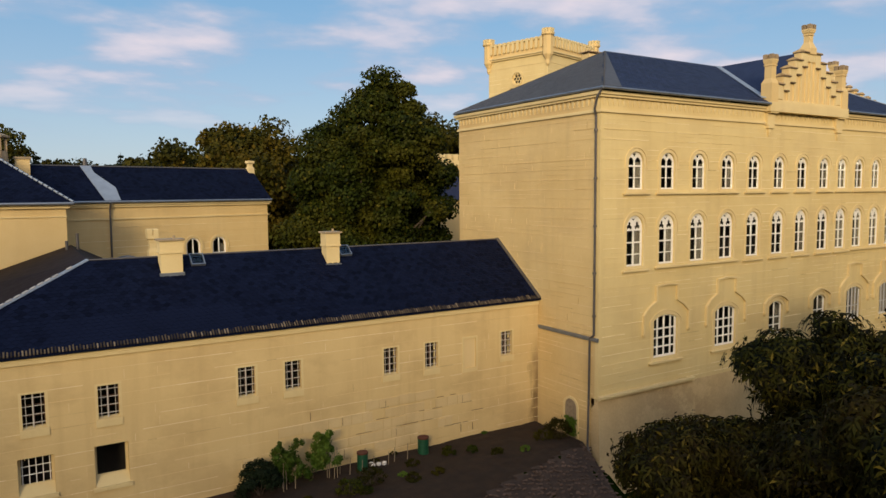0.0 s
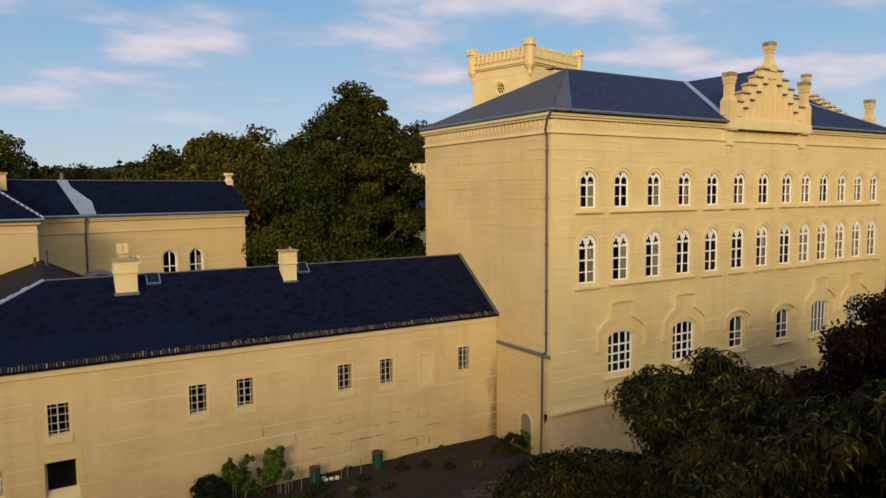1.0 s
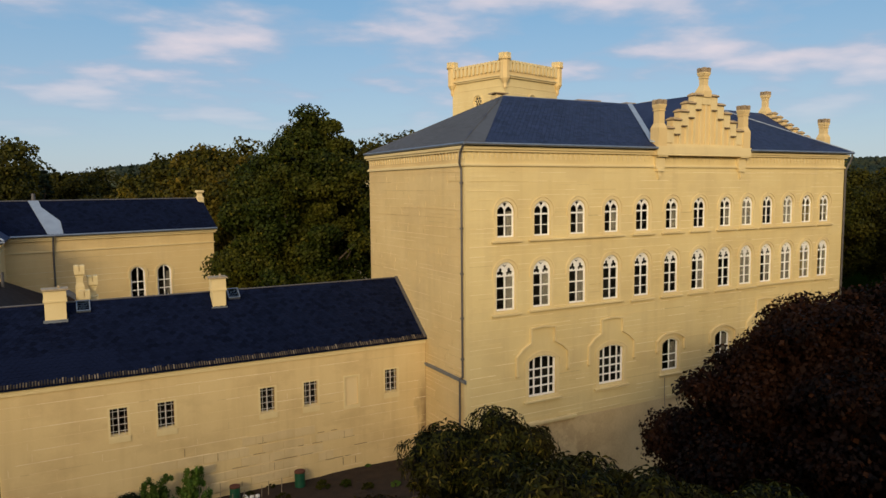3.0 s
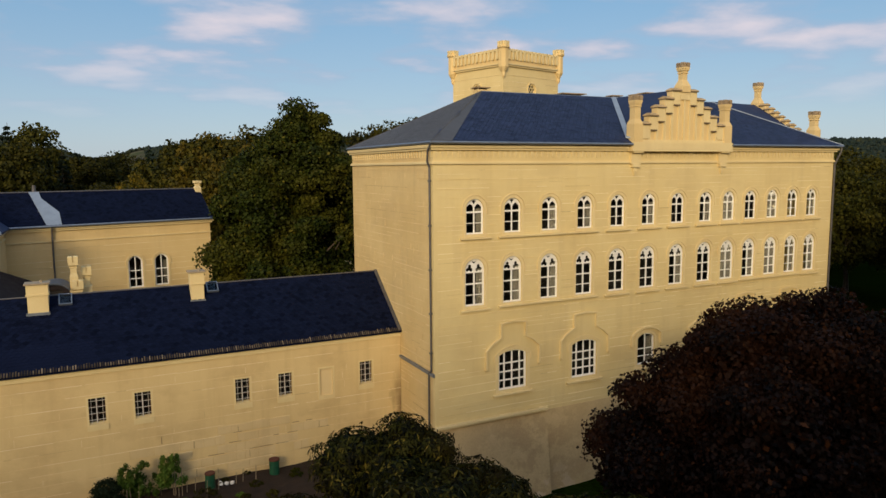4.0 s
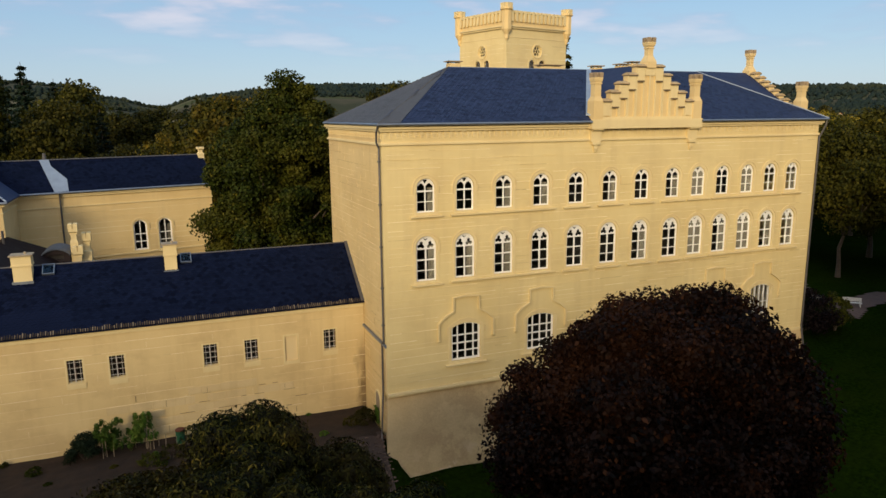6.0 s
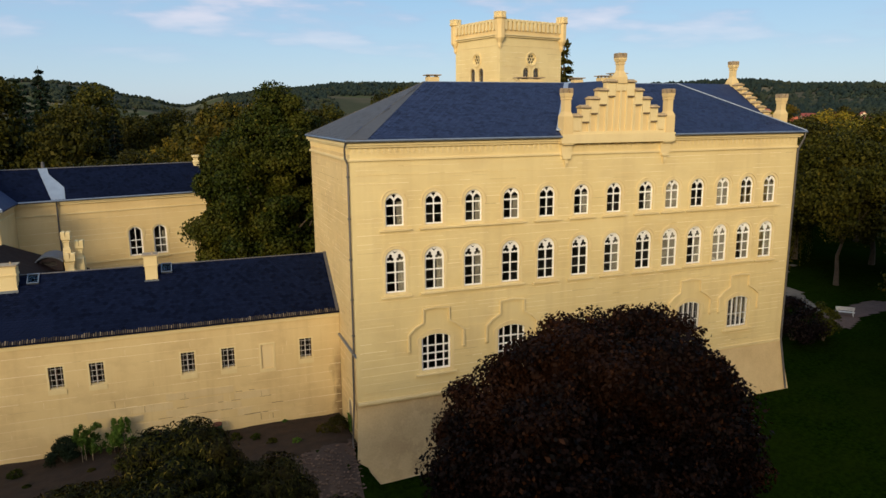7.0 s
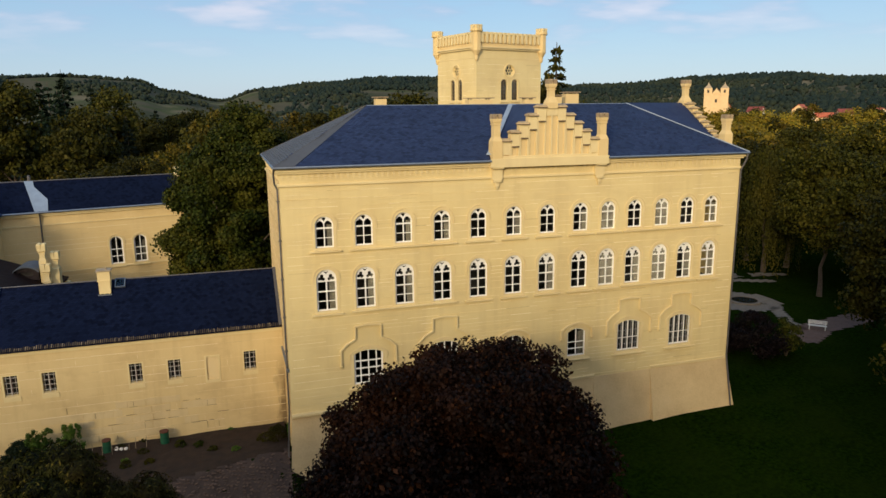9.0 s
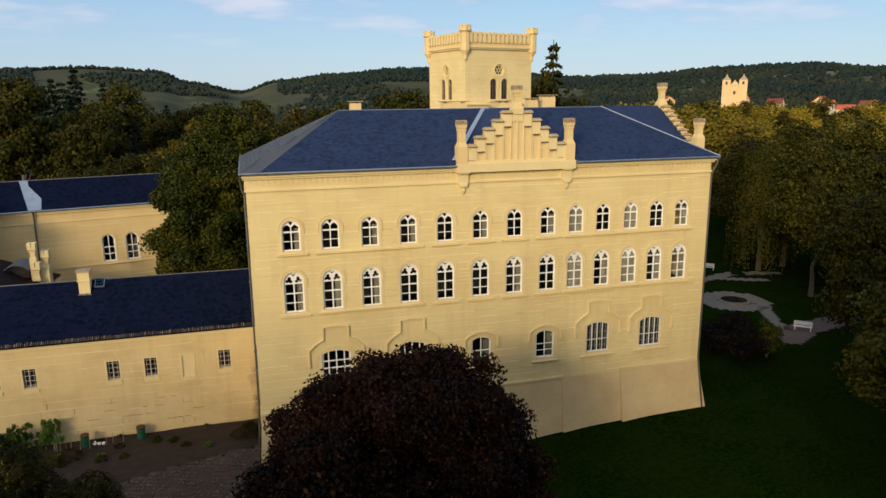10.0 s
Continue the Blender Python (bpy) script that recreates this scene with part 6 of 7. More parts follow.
broad_tree("lime_tree", (24.4, 49.5, 1.6), 23.0, (5.8, 6.0, 8.6), 11.6, LEAF_LIME, 120000, 0.27, 0.21, "large dark green lime tree in the courtyard", seed=3, clump=1.25, nclump=130, trunk_r=0.5, low=-0.9,
           crowns=(((4.2, 4.2, 4.2), (24.5, 49.2, 18.4), 0.42), ((1.7, 1.7, 1.5), (24.7, 48.9, 22.6), 0.07), ((2.6, 2.8, 5.0), (20.6, 49.8, 11.4), 0.24), ((2.2, 2.2, 3.0), (21.0, 49.6, 16.2), 0.16), ((3.0, 3.0, 4.0), (28.4, 50.6, 15.4), 0.2)), uneven=0.2)


def prototype(name, height, radii, centre_z, mat, leaves, length, label, seed, clump, nclump, low=-0.8, uneven=0.18, crowns=()):
    return broad_tree(name, (0, 0, 0), height, radii, centre_z, mat, leaves, length, length * 0.8, label, seed=seed, clump=clump, nclump=nclump, low=low, group="park trees", uneven=uneven, crowns=crowns)


def conifer(name, height, radius, label, seed, mat=None, tiers=22, dense=1.0):
    rng = np.random.default_rng(seed)
    tree = place(name, (0, 0, 0), label, "tree", "park conifers")
    bm = B()
    tube(bm, (0, 0, -0.3), (0, 0, height * 0.98), 0.30, 0.03, 7)
    part("trunk", bm, BARK, tree)
    out = []
    for k in range(tiers):
        f = k / tiers
        z = height * (0.10 + 0.88 * f)
        R = radius * (1 - f) ** 0.85 * rng.uniform(0.8, 1.15) + 0.25
        for j in range(int(7 + 6 * (1 - f))):
            a = rng.uniform(0, 6.28)
            m = int((26 * (1 - f) + 9) * dense)
            s = rng.uniform(0.15, 1.0, m)
            pos = np.stack([np.cos(a) * R * s, np.sin(a) * R * s, z - 0.28 * R * s ** 1.5 + rng.normal(size=m) * 0.10], axis=1)
            pos += rng.normal(size=(m, 3)) * 0.14 * R * 0.4
            n = np.tile(np.array([math.cos(a) * 0.4, math.sin(a) * 0.4, 0.9]), (m, 1))
            out.append(cards(pos, n, 0.75, 0.34, rng, 0.5, 0.45))
    share("crown", quads_mesh("crown", np.concatenate(out), mat or LEAF_NEEDLE), tree)
    return tree


NEAR_OAK = prototype("park_tree", 20, (6.0, 6.0, 7.6), 12.2, LEAF_WOOD, 24000, 0.40, "tall broad-leaved park tree in dark green leaf", 61, 1.80, 76)
NEAR_ASH = prototype("park_tree", 20, (4.6, 4.8, 8.2), 11.6, LEAF_WOOD, 20000, 0.40, "tall slender park tree with uneven dark green crown", 62, 1.56, 64, crowns=(((2.6, 2.6, 2.8), (1.2, 0.6, 18.2), 0.2),))
NEAR_OLIVE = prototype("park_tree", 18, (5.6, 5.2, 7.0), 10.8, LEAF_OLIVE, 22000, 0.40, "rounded park tree in green leaf", 64, 1.68, 68)
OAK = prototype("park_tree", 20, (6.0, 6.0, 7.6), 12.2, LEAF_WOOD, 9500, 0.58, "tall broad-leaved park tree in dark green leaf", 21, 1.95, 60)
ASH = prototype("park_tree", 20, (4.6, 4.8, 8.2), 11.6, LEAF_WOOD, 9000, 0.55, "tall slender park tree with uneven dark green crown", 22, 1.72, 52, crowns=(((2.6, 2.6, 2.8), (1.2, 0.6, 18.2), 0.2),))
MAPLE = prototype("park_tree", 16, (5.4, 5.2, 6.0), 9.6, LEAF_SUNLIT, 9500, 0.52, "park tree with the low sun's gold put into its leaf colour", 23, 1.72, 52)
OLIVE = prototype("park_tree", 18, (5.6, 5.2, 7.0), 10.8, LEAF_OLIVE, 9500, 0.55, "rounded park tree in green leaf", 24, 1.72, 56)
# coarse tree for the unseen belts that only cast shade
SHADE_TREE = prototype("park_tree", 20, (6.0, 6.0, 7.6), 12.2, LEAF_WOOD, 1700, 1.7, "tall broad-leaved park tree in dark green leaf", 25, 1.9, 60)
SPRUCE = conifer("spruce_tree", 22, 4.2, "dark green spruce standing among the park trees", 31)
FIR = conifer("spruce_tree", 22, 3.3, "airy green spruce beside the tower", 33, LEAF_WOOD, tiers=24, dense=0.42)
PINE = conifer("spruce_tree", 20, 3.2, "slim spruce with sparse uneven branches", 32, tiers=16)

WOODS = ((-16, 135, 30.8, 1), (-17, 166, 31.8, 4), (-14, 177, 34.6, 4), (-4, 168, 30.3, 0), (2, 180, 24.3, 0), (11, 181, 23.4, 1), (6, 76, 17.6, 3), (9, 92, 18.0, 0), (21, 121, 24.9, 0), (35, 113, 23.8, 3),
         (41, 130, 24.1, 1), (42, 84, 21.0, 0), (56, 110, 27.6, 0), (76, 93, 27.5, 0), (103, 112, 25.0, 2), (120, 125, 25.2, 2), (122, 111, 23.4, 2), (99, 69, 19.6, 0), (104, 47, 20.5, 0), (101, 63, 21.9, 1),
         (93, 49, 20.4, 0), (108, 56, 22.4, 0), (88, 31, 18.6, 1), (77, 24, 19.3, 0), (68, 12, 15.8, 0), (158, 103, 21.1, 2), (160, 130, 21.3, 3), (150, 160, 20.7, 2), (7, 150, 22.8, 1),
         (21, 169, 25.2, 4), (26, 118, 21.6, 3), (50, 84, 27.0, 0), (57, 85, 26.6, 3), (-8, 180, 31.0, 4), (4, 141, 23.2, 4), (-3, 130, 25.1, 0), (-30, 173, 31.0, 1), (-24, 150, 30.0, 4), (-10, 150, 29.0, 4),
         (30, 140, 24.0, 1), (48, 150, 25.0, 0), (66, 125, 25.0, 3), (86, 140, 25.0, 0), (72, 150, 25.5, 1), (95, 130, 24.0, 3), (135, 140, 22.5, 3), (112, 84, 22.0, 2), (126, 95, 21.5, 2), (138, 84, 21.5, 2),
         (122, 70, 22.0, 2), (134, 60, 21.5, 3), (118, 40, 21.0, 3), (104, 34, 19.0, 0), (96, 22, 19.0, 1), (88, 8, 20.0, 0), (150, 75, 21.0, 2), (110, 15, 21.0, 0), (13, 104, 19.0, 3), (31, 96, 21.5, 0),
         (34, 96, 21.0, 0), (175, 160, 21.0, 2), (190, 190, 20.0, 2), (165, 185, 20.5, 3), (205, 170, 20.0, 0), (140, 175, 21.0, 2), (120, 160, 23.0, 3), (5, 195, 25.0, 4), (-20, 190, 32.0, 5), (16, 200, 25, 0),
         (28, 200, 26, 1))
rnd = random.Random(77)
kinds = (OAK, ASH, MAPLE, OLIVE, SPRUCE, PINE)
tall = {SHADE_TREE: 21.4, OAK: 21.4, ASH: 22.2, MAPLE: 17.0, OLIVE: 19.2, SPRUCE: 22.0, PINE: 20.0, FIR: 22.0, NEAR_OAK: 21.4, NEAR_ASH: 22.2, NEAR_OLIVE: 19.2}
fine = {OAK: NEAR_OAK, ASH: NEAR_ASH, OLIVE: NEAR_OLIVE}
used = set()


def plant(kind, x, y, top, wide=1.0):
    z = ground_z(x, y)
    s = (top - z) / tall[kind]
    a = rnd.uniform(0, 360)
    w = s * wide * rnd.uniform(0.88, 1.12)
    m = pose(x, y, z, 0, 0, a) @ Matrix.Diagonal((w, w, s, 1))
    if kind not in used:
        used.add(kind)
        kind.matrix_basis = m
        return kind
    return copy_matrix(kind, m)


def copy_matrix(kind, m):
    made = copy_thing(kind, Matrix())
    made.matrix_basis = m
    return made


for x, y, top, k in WOODS:
    kind = kinds[k]
    if y > 5 and math.hypot(x - 26, y + 19) < 118:
        kind = fine.get(kind, kind)
    plant(kind, x, y, top, 1.0)
plant(NEAR_OLIVE, 23.6, 83.6, 26.2, 0.85)
plant(FIR, 73.1, 83.7, 34.5, 1.15)
plant(OLIVE, 70.4, 84.5, 29.6, 0.5)
# unseen tree added on the left to shade the pavilion and back wing
plant(OAK, -17, 22, 23, 0.8)
for i in range(20):
    az, far = radians(27 + 1.25 * i), 235 + 17 * (i * 7 % 6)
    plant(kinds[(2, 3, 2, 0)[i % 4]], 26 + far * math.sin(az), -19 + far * math.cos(az), 23.5 + rnd.uniform(-2.5, 1.2), 1.1)
# unseen trees added behind the camera to keep the low sun off the lawn
for i in range(17):
    x = -110 + 7.2 * i
    plant(SHADE_TREE, x, -38 + 0.2 * i, 40.5 - 11.8 * smooth(-76, -57, x) + rnd.uniform(-1.5, 1.0), 0.8)
# two more unseen rows, added to shade the trees on the right
for i in range(6):
    plant(SHADE_TREE, 31 + 7.5 * i, -40 + 0.3 * i, 42.0 + rnd.uniform(-1.0, 1.0), 0.75)
for i in range(6):
    plant(SHADE_TREE, 72 + 11 * i, -7 + 0.8 * i, 32.0 + rnd.uniform(-2.0, 1.0), 1.1)


def weeping():
    rng = np.random.default_rng(41)
    at = (96.0, 62.0, 0.4)
    tree = place("weeping_tree", at, "weeping tree with long hanging green branches", "tree")
    part("trunk", trunk_mesh(rng, at, 13, 0.35, 3.0), BARK, tree)
    out = []
    for k in range(300):
        a, R = rng.uniform(0, 6.28), 4.6 * math.sqrt(rng.uniform(0.08, 1))
        z0 = 18.6 - 0.22 * R * R * 0.6 + rng.normal() * 0.4
        L = rng.uniform(8.0, 16.0)
        m = 60
        s = np.linspace(0, 1, m)
        pos = np.stack([at[0] + np.cos(a) * R * (1 + 0.1 * s), at[1] + np.sin(a) * R * (1 + 0.1 * s), z0 - L * s], axis=1) + rng.normal(size=(m, 3)) * 0.14
        out.append(cards(pos, np.tile(np.array([math.cos(a), math.sin(a), 0.2]), (m, 1)), 0.4, 0.16, rng, 1.2, 0.4))
    share("crown", quads_mesh("crown", np.concatenate(out), LEAF_WOOD), tree)


weeping()


def shrub(at, radii, mat, leaves, length, label, seed, name="shrub"):
    rng = np.random.default_rng(seed)
    s = place(name, at, label, "shrub")
    bm = B()
    for k in range(6):
        a = k * 1.05
        tube(bm, (at[0], at[1], at[2] - 0.1), (at[0] + math.cos(a) * radii[0] * 0.5, at[1] + math.sin(a) * radii[1] * 0.5, at[2] + radii[2] * 1.1), 0.03, 0.012, 5)
    part("stems", bm, BARK, s)
    c, r, d = clumps(rng, 26, radii, (at[0], at[1], at[2] + radii[2] * 0.9), min(radii) * 0.45, -0.7)
    share("foliage", quads_mesh("foliage", leafy(rng, c, r, d, leaves, length, length * 0.7, 0.1), mat), s)
    return s


shrub((70.6, 34.6, 0.3), (2.6, 2.3, 2.2), LEAF_PURPLE, 9000, 0.24, "rounded dark purple shrub on the lawn", 51)
shrub((73.2, 33.4, 0.3), (1.1, 1.0, 1.9), LEAF_LIME, 4000, 0.18, "yellow-green shrub beside the purple one", 52)
shrub((8.95, 30.4, 1.65), (0.95, 0.75, 0.72), LEAF_NEEDLE, 7000, 0.10, "clipped dark green shrub by the garden wall", 53)
shrub((26.0 - 0.7, 28.6, 1.7), (0.55, 0.6, 0.55), LEAF_WOOD, 1500, 0.10, "low green bush beside the small doorway", 54)
for i, (x, y, r) in enumerate(((13.6, 28.6, 0.7), (12.4, 28.3, 0.6), (15.6, 28.0, 0.35), (19.98, 29.5, 0.3), (20.9, 28.5, 0.3), (18.8, 29.9, 0.35), (24.4, 28.9, 0.5), (6.5, 29.6, 0.4), (17.0, 28.0, 0.3))):
    shrub((x, y, 1.65), (r, r * 0.9, r * 0.6), LEAF_LIME if i % 2 else LEAF_WOOD, 700, 0.10, "low garden plant growing in the bare bed", 60 + i, "garden_plant")


def staked(x, y, w, seed):
    rng = np.random.default_rng(seed)
    p = place("staked_plants", (x, y, 1.65), "tall leafy vegetable plants tied to wooden stakes", "garden plants", "staked plants")
    for k in range(6):
        sx, sy = x + rng.uniform(-w, w), y + rng.uniform(-0.35, 0.35)
        bm = B()
        tube(bm, (sx, sy, 1.5), (sx + rng.normal() * 0.05, sy, 3.0 + rng.uniform(0, 0.4)), 0.022, 0.018, 5)
        part("stake", bm, WOOD, p)
    c, r, d = clumps(rng, 46, (w * 1.1, 0.6, 1.05), (x, y, 2.95), 0.15, -1.0, (0.15, 1.15))
    share("leaves", quads_mesh("leaves", leafy(rng, c, r, d, 3400, 0.17, 0.075, 0.8, 1.6), LEAF_FRESH), p)


staked(10.35, 30.35, 0.72, 71)
staked(11.95, 30.45, 0.75, 72)
grng = random.Random(33)
for i in range(13):
    x = grng.uniform(-3, 25.3)
    y = grng.choice((31.25, 31.2, 30.9, 29.6, 28.6, 28.0)) + grng.uniform(-0.15, 0.15)
    r = grng.uniform(0.12, 0.26)
    shrub((x, y, 1.66), (r * 1.3, r, r * 0.7), (LEAF_LIME, LEAF_WOOD, LEAF_FRESH)[i % 3], 420, 0.09, "low weeds growing along the wall and bed", 100 + i, "weeds")
ivy_rng = np.random.default_rng(75)
ivy = place("climbing_plant", (26.0, 28.5, 1.7), "bright green climbing plant in the small doorway", "plant")
pv = np.stack([np.full(420, 25.93), 28.45 + ivy_rng.normal(size=420) * 0.22, 1.8 + ivy_rng.uniform(0, 1.0, 420)], axis=1)
share("leaves", quads_mesh("leaves", cards(pv, np.tile(np.array([-1.0, 0, 0.2]), (420, 1)), 0.16, 0.12, ivy_rng, 0.5), LEAF_FRESH), ivy)


def barrel(x, y, r, h, label):
    b = place("garden_barrel", (x, y, 1.65), label, "barrel", "garden barrels")
    bm = B()
    z = 1.6
    prof = ((0.94, 0), (1.0, 0.05), (0.99, 0.33), (1.03, 0.35), (0.99, 0.37), (0.99, 0.66), (1.03, 0.68), (0.99, 0.70), (1.0, 0.97), (0.96, 1.0))
    rings = [[bm.verts.new((x + r * k * math.cos(2 * math.pi * i / 20), y + r * k * math.sin(2 * math.pi * i / 20), z + h * f)) for i in range(20)] for k, f in prof]
    for a, c in zip(rings, rings[1:]):
        for i in range(20):
            bm.faces.new((a[i], a[(i + 1) % 20], c[(i + 1) % 20], c[i]))
    bm.faces.new(rings[0][::-1])
    part("body", bm, GREEN, b)
    bm = B()
    frustum(bm, x, y, z + h - 0.02, z + h + 0.06, r * 1.05, r * 1.02, 20)
    part("lid", bm, RUST, b, "rusty brown lid")


barrel(17.75, 30.75, 0.29, 0.92, "green barrel with a rusty lid by the garden wall")
barrel(14.15, 30.55, 0.27, 0.92, "green barrel with a rusty lid behind wooden stakes")
for i, (x, y) in enumerate(((13.9, 30.1), (14.5, 30.05), (13.3, 30.2), (15.5, 30.4), (15.9, 30.5), (16.6, 30.4), (12.9, 30.5))):
    st = place("garden_stake", (x, y, 1.65), "thin weathered wooden garden stake", "stake", "garden stakes")
    bm = B()
    tube(bm, (x, y, 1.5), (x + 0.04, y, 2.35 + 0.1 * (i % 3)), 0.022, 0.018, 6)
    part("rod", bm, WOOD, st)
srng = random.Random(9)
for i in range(12):
    x, y = 14.95 + srng.uniform(-0.4, 0.4), 30.6 + srng.uniform(-0.15, 0.15)
    bm = B()
    bmesh.ops.create_icosphere(bm, subdivisions=1, radius=srng.uniform(0.07, 0.14))
    for v in bm.verts:
        v.co *= srng.uniform(0.8, 1.2)
    ob = new("white_stone", mesh_of(bm, "white_stone", WHITE if i % 3 else GRAVEL))
    ob.matrix_world = T((x, y, 1.78))
    tagged(ob, "pale loose stone piled beside the barrel", "stone", "white stones")

# ---- park paths, basin and bench ----
def near_line(x, y, pts, w):
    best = 1e9
    p = Vector((x, y))
    for a, b in zip(pts, pts[1:]):
        a, b = Vector(a), Vector(b)
        k = max(0, min(1, (p - a).dot(b - a) / (b - a).length_squared))
        best = min(best, (p - a - (b - a) * k).length)
    return best < w


patch("path_1", lambda x, y: near_line(x, y, ((97, 60), (91, 61.5), (86, 60), (78, 57)), 0.9) or near_line(x, y, ((88, 59.5), (93, 57)), 0.7), 66, 104, 50, 66, 0.5, GRAVEL, "pale gravel park path")
patch("path_2", lambda x, y: math.hypot(x - 82.5, y - 50) < 4.2 + 0.2 * math.sin(6 * x), 76, 90, 44, 56, 0.4, GRAVEL, "pale gravel circle round the basin")
patch("path_3", lambda x, y: near_line(x, y, ((84, 46.5), (81.5, 42), (81, 39.6)), 0.7), 76, 90, 38, 48, 0.4, GRAVEL, "pale gravel park path")
patch("path_4", lambda x, y: near_line(x, y, ((79, 37.0), (82.5, 39.0), (90, 40.5)), 1.6), 74, 94, 34, 44, 0.4, PINKGRAVEL, "pinkish gravel place by the bench")
basin = place("round_basin", (82.5, 50, 0.5), "low round stone basin with dark water", "fountain basin")
bm = B()
for i in range(32):
    a, b = 2 * math.pi * i / 32, 2 * math.pi * (i + 1) / 32
    q = []
    for rr in (1.9, 1.55):
        for t in (a, b):
            q.append((82.5 + rr * math.cos(t), 50 + rr * math.sin(t)))
    lo = [bm.verts.new((*p, 0.3)) for p in (q[0], q[1], q[3], q[2])]
    hi = [bm.verts.new((*p, 0.78)) for p in (q[0], q[1], q[3], q[2])]
    bm.faces.new(hi)
    for k in range(4):
        bm.faces.new((lo[k], lo[(k + 1) % 4], hi[(k + 1) % 4], hi[k]))
part("rim", bm, GRAVEL, basin)
bm = B()
frustum(bm, 82.5, 50, 0.5, 0.72, 1.56, 1.56, 32)
wm, wnn, wll, wb = material("dark_water", 0.05)
wb.inputs["Base Color"].default_value = (0.012, 0.016, 0.018, 1)
part("water", bm, wm, basin)


def bench(x, y, rz):
    b = thing("park_bench", pose(x, y, ground_z(x, y), 0, 0, rz), "white painted park bench on the gravel", "bench", "park benches")
    for k in range(4):
        bm = B()
        box(bm, -0.9, 0.9, -0.25 + k * 0.13, -0.15 + k * 0.13, 0.43, 0.47)
        part("seat_slat", bm, BENCHWHITE, b)
    for k in range(3):
        bm = B()
        box(bm, -0.9, 0.9, 0.28 + 0.03 * k, 0.31 + 0.03 * k, 0.55 + 0.13 * k, 0.65 + 0.13 * k)
        part("back_slat", bm, BENCHWHITE, b)
    for sx in (-0.75, 0.75):
        bm = B()
        box(bm, sx - 0.04, sx + 0.04, -0.25, -0.18, 0, 0.43)
        box(bm, sx - 0.04, sx + 0.04, 0.2, 0.3, 0, 0.9)
        part("leg", bm, BENCHWHITE, b)


bench(82.2, 38.6, -45)
bench(89.3, 64.4, -35)

# ---- village and church far off ----
CM = pose(357, 404, 11, 0, 0, -38) @ Matrix.Diagonal((0.82, 0.76, 0.76, 1))
church = thing("church", CM, "pale baroque church with two low towers", "church")
bm = B()
box(bm, -7, 7, 0, 26, 0, 27)
part("nave", bm, HOUSEWALL, church)
for s in (-1, 1):
    bm = B()
    box(bm, s * 6.6 - 3.3, s * 6.6 + 3.3, -1.2, 5.4, 0, 32)
    box(bm, s * 6.6 - 3.6, s * 6.6 + 3.6, -1.5, 5.7, 26, 26.8)
    t = part("bell_tower", bm, HOUSEWALL, church)
    bm = B()
    frustum(bm, s * 6.6, 2.1, 32, 34.5, 3.5, 1.4)
    frustum(bm, s * 6.6, 2.1, 34.5, 37.5, 1.2, 0.1)
    share("spire", mesh_of(bm, "spire", CAP), t)
    bm = B()
    box(bm, s * 6.6 - 0.8, s * 6.6 + 0.8, -1.3, -1.1, 27.8, 30.6)
    share("bell_opening", mesh_of(bm, "bell_opening", DARK), t)
bm = B()
plate(bm, [(-3.4, 27), (3.4, 27), (2.4, 29), (1.0, 30.4), (0, 32.4), (-1.0, 30.4), (-2.4, 29)], [], -0.8, 0.2)
part("pediment", bm, HOUSEWALL, church)
bm = B()
box(bm, -0.9, 0.9, -0.15, -0.02, 19, 22)
part("window", bm, DARK, church)
bm = B()
poly(bm, (-7.3, 0, 27), (-7.3, 26.5, 27), (0, 26.5, 32), (0, 0, 32))
poly(bm, (7.3, 26.5, 27), (7.3, 0, 27), (0, 0, 32), (0, 26.5, 32))
part("roof", bm, REDROOF, church)


CREAM = simple("cream_render", (0.80, 0.68, 0.46), 0.9, 0.0, 0.1, 0.5)
DARKTILE = simple("dark_red_tiles", (0.20, 0.045, 0.035), 0.85, 0.0, 0.3, 0.6)


def house(x, y, z, rz, w, l, h, label, walls=None, tiles=None):
    ho = thing("village_house", pose(x, y, z, 0, 0, rz), label, "house", "village houses")
    bm = B()
    plate(bm, [(-w / 2, -3), (w / 2, -3), (w / 2, h), (0, h + w * 0.42), (-w / 2, h)], [], 0, l)
    part("wall", bm, walls or HOUSEWALL, ho)
    for s in (-1, 1):
        bm = B()
        pts = [(s * (w / 2 + 0.5), -0.5, h - 0.3), (s * (w / 2 + 0.5), l + 0.5, h - 0.3), (0, l + 0.5, h + w * 0.43), (0, -0.5, h + w * 0.43)]
        sheet(bm, pts if s > 0 else pts[::-1], 0.25)
        part("roof", bm, tiles or REDROOF, ho)
    for a, b in ((-w * 0.22, 1.2), (w * 0.22, 1.2), (0, h - 0.4)):
        bm = B()
        box(bm, a - 0.6, a + 0.6, -0.06, 0.02, b, b + 1.5)
        part("window", bm, DARK, ho)


for i, (x, y, top, rz) in enumerate(((270, 350, 27, -20), (395, 400, 24, 30), (412, 385, 25, -60), (440, 400, 23, 20), (455, 380, 22, 60), (475, 372, 22, -15), (430, 372, 20, 45), (488, 360, 19, 70), (380, 420, 27, 15), (505, 380, 23, -40), (350, 385, 16, 80))):
    house(x, y, top - 9.5, rz, 6.5 + i % 3, 9 + i % 4, 4.6, "village house with pale walls and a red tiled roof", (HOUSEWALL, CREAM)[i % 2], (REDROOF, DARKTILE, REDROOF)[i % 3])

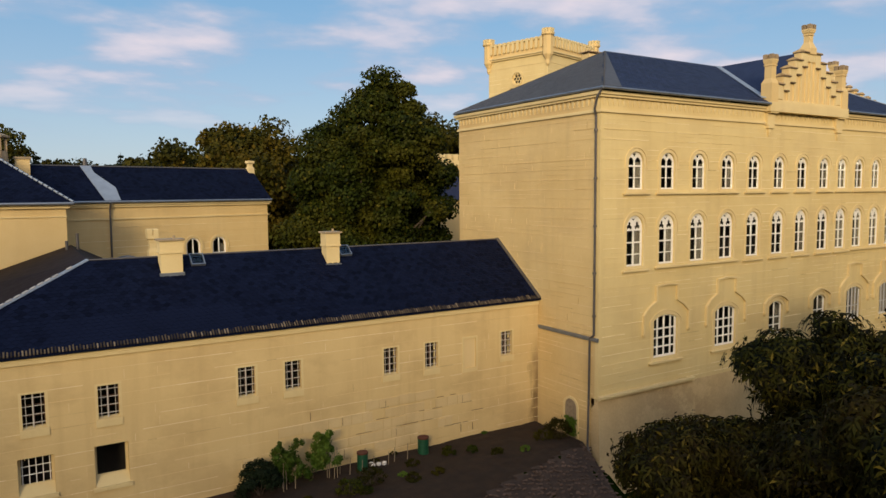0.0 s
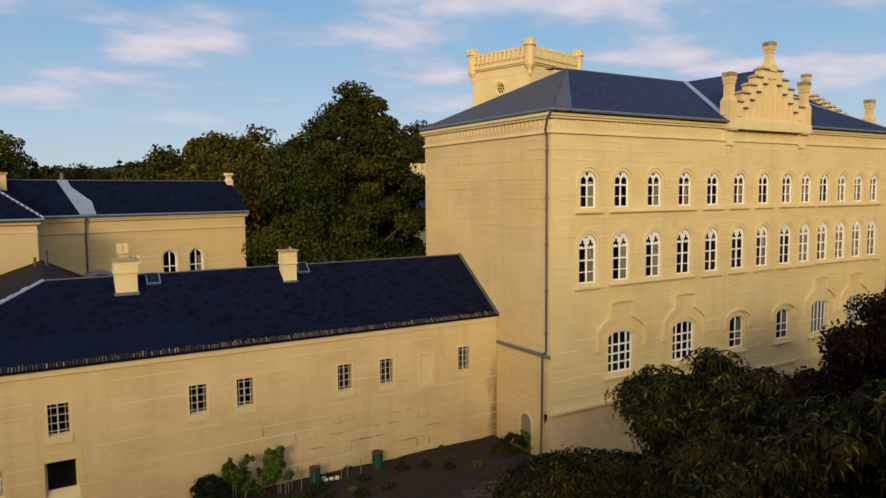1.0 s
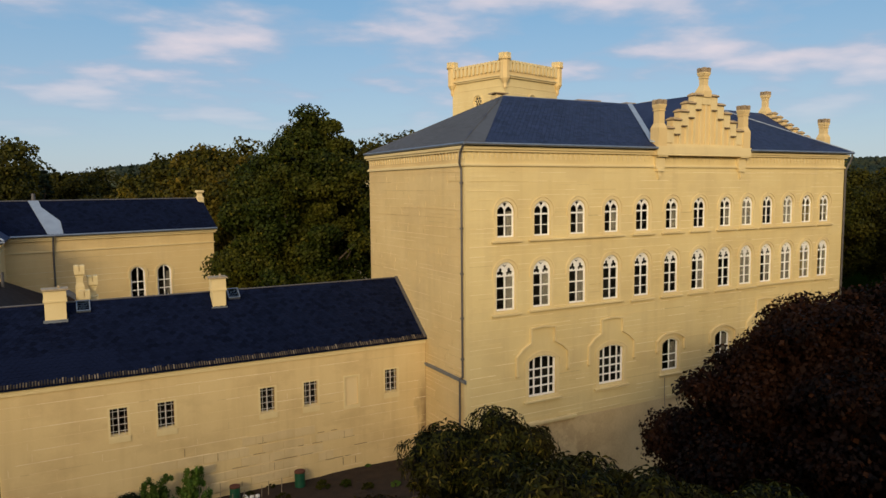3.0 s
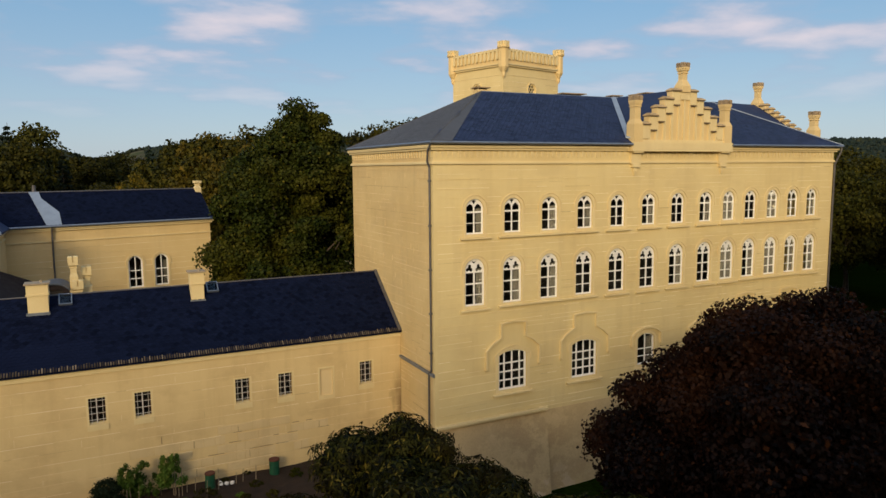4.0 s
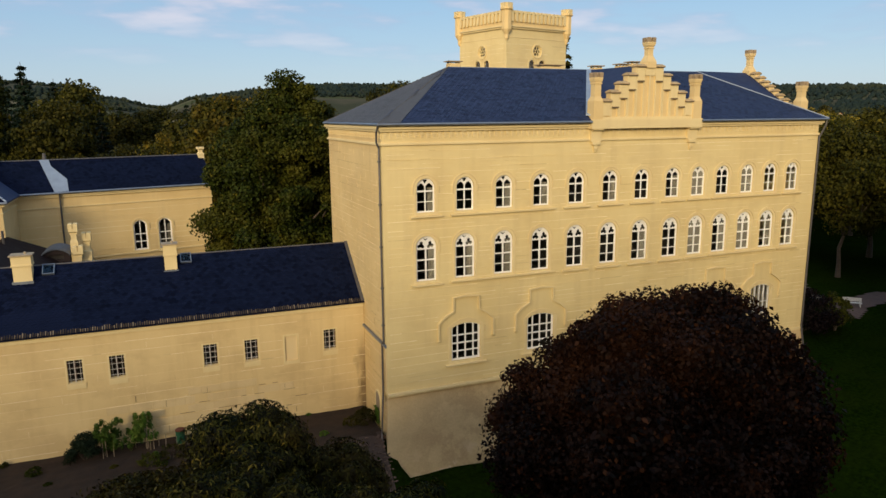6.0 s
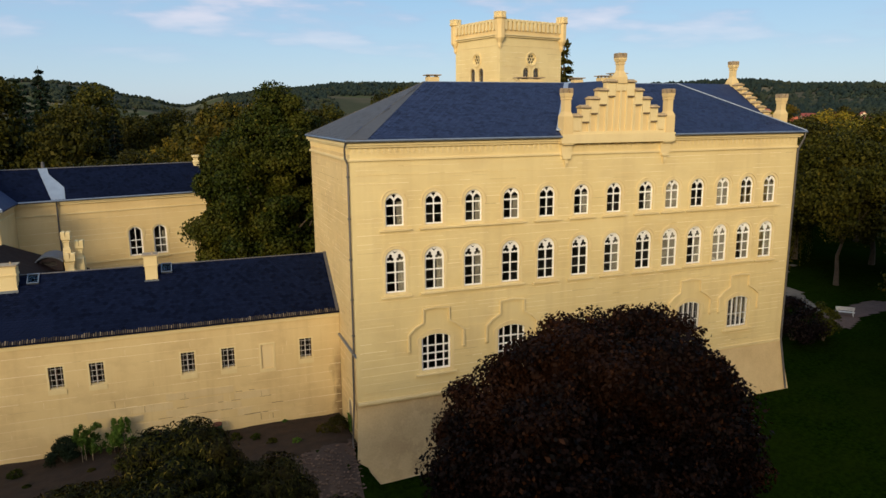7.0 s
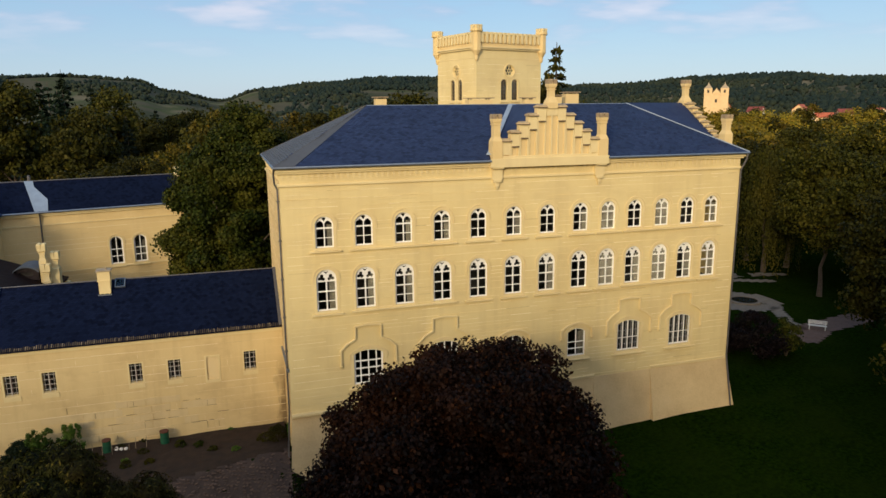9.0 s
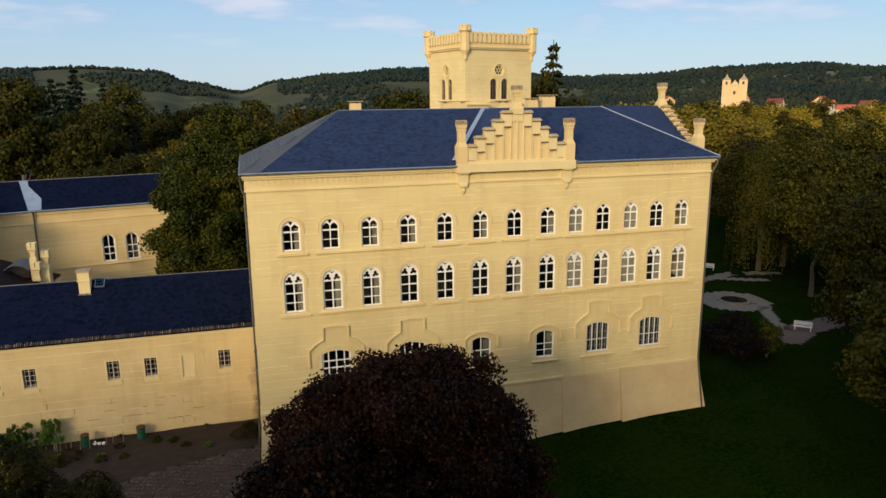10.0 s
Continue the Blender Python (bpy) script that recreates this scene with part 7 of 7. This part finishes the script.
# ---- far woods: one mass of crowns over the hills ----
def far_woods():
    rng = np.random.default_rng(91)
    base = []
    bm = B()
    bmesh.ops.create_icosphere(bm, subdivisions=1, radius=1.0)
    bv = np.array([v.co[:] for v in bm.verts])
    bf = np.array([[v.index for v in f.verts] for f in bm.faces])
    bm.free()
    V, Fc, k = [], [], 0
    placed = 0
    while placed < 26000:
        az = radians(rng.uniform(-32, 68))
        d = 190 + 1500 * rng.uniform(0, 1) ** 0.75
        x, y = 20 + math.sin(az) * d, -10 + math.cos(az) * d
        f = noise.noise(Vector((x * 0.0045, y * 0.0045, 5)))
        deg = math.degrees(az)
        if f < -0.05 and d < 1150 and deg < 30:
            continue
        if -14 < deg < 3 and (d < 1450 and d > 420) and f < 0.36:
            continue
        if 24 < deg < 50 and 230 < d < 640 and (d < 300 or rng.random() < 0.55):
            continue
        placed += 1
        r = rng.uniform(1.5, 3.4) * (1 + d / 5000)
        z = ground_z(x, y)
        tall_k = rng.uniform(0.8, 1.35)
        v = bv * (1 + rng.uniform(-0.28, 0.28, (len(bv), 1))) * np.array([r, r, r * tall_k]) + np.array([x, y, z + r * tall_k * 0.6])
        V.append(v)
        Fc.append(bf + k)
        k += len(bv)
    V, Fc = np.concatenate(V), np.concatenate(Fc)
    me = bpy.data.meshes.new("far_woods")
    me.vertices.add(len(V))
    me.vertices.foreach_set("co", V.astype(np.float32).ravel())
    me.loops.add(3 * len(Fc))
    me.loops.foreach_set("vertex_index", Fc.astype(np.int32).ravel())
    me.polygons.add(len(Fc))
    me.polygons.foreach_set("loop_start", np.arange(0, 3 * len(Fc), 3, dtype=np.int32))
    me.update(calc_edges=True)
    me.polygons.foreach_set("use_smooth", np.ones(len(Fc), dtype=bool))
    me.materials.append(LEAF_FAR_HAZE)
    tagged(new("far_woods", me), "distant dark green woods over the hills", "woods", kind="stuff")




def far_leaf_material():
    """Far crowns, slight haze in their greens: spruce and broad-leaved stands side by side."""
    m, n, l, b = material("hazy_far_leaf", 0.95, spec=0.05)
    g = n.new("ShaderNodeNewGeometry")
    # bluish greens carry the haze of distance in the leaf colour
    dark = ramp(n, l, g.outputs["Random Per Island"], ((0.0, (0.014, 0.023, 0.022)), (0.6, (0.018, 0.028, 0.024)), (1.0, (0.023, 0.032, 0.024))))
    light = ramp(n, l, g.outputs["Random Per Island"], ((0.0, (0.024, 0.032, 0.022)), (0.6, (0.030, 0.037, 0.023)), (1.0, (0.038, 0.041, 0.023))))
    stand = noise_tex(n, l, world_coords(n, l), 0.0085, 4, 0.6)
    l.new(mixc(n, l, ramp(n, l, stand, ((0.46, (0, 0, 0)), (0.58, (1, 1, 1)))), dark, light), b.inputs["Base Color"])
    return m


LEAF_FAR_HAZE = far_leaf_material()
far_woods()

GRITTY = simple("grey_grit", (0.060, 0.039, 0.029), 0.95, 0.0, 0.5, 1.2, 0.6)
# ---- stone-paved slope below the bed: nearest stones singly, the rest joined ----
patch("stony_slope", lambda x, y: bed_edge(x) - 3.4 + 0.5 * noise.noise(Vector((x, y, 4))) < y <= bed_edge(x) + 0.3 and x > 13 + noise.noise(Vector((y, x, 2))), 12, 26.05, 20, 28, 0.3, GRITTY, "grey stony slope below the bed", 0.015)
paved = tagged(new("paved_slope"), "uneven slope paved with grey field stones", "pavement", kind="structure")
crng = random.Random(15)
shapes = []
for k in range(5):
    bm = B()
    bmesh.ops.create_icosphere(bm, subdivisions=1, radius=1.0)
    for v in bm.verts:
        v.co = Vector((v.co.x * crng.uniform(0.8, 1.2), v.co.y * crng.uniform(0.8, 1.2), v.co.z * 0.45))
    shapes.append(mesh_of(bm, "stone", COBBLE))
count = 0
for j in range(26):
    for i in range(46):
        x = 15.6 + i * 0.23 + crng.uniform(-0.07, 0.07)
        y = 22.6 + j * 0.19 + crng.uniform(-0.05, 0.05)
        if y > bed_edge(x) - 0.05 or x > 25.95 or y < bed_edge(x) - 2.6:
            continue
        if crng.random() < 0.25:
            continue
        count += 1
        ob = share("stone", shapes[count % 5], paved, T((x, y, ground_z(x, y) + 0.02)) @ pose(0, 0, 0, crng.uniform(-20, 20), crng.uniform(-20, 20), crng.uniform(0, 360)) @ Matrix.Diagonal((crng.uniform(0.08, 0.19), crng.uniform(0.07, 0.14), crng.uniform(0.05, 0.12), 1)))
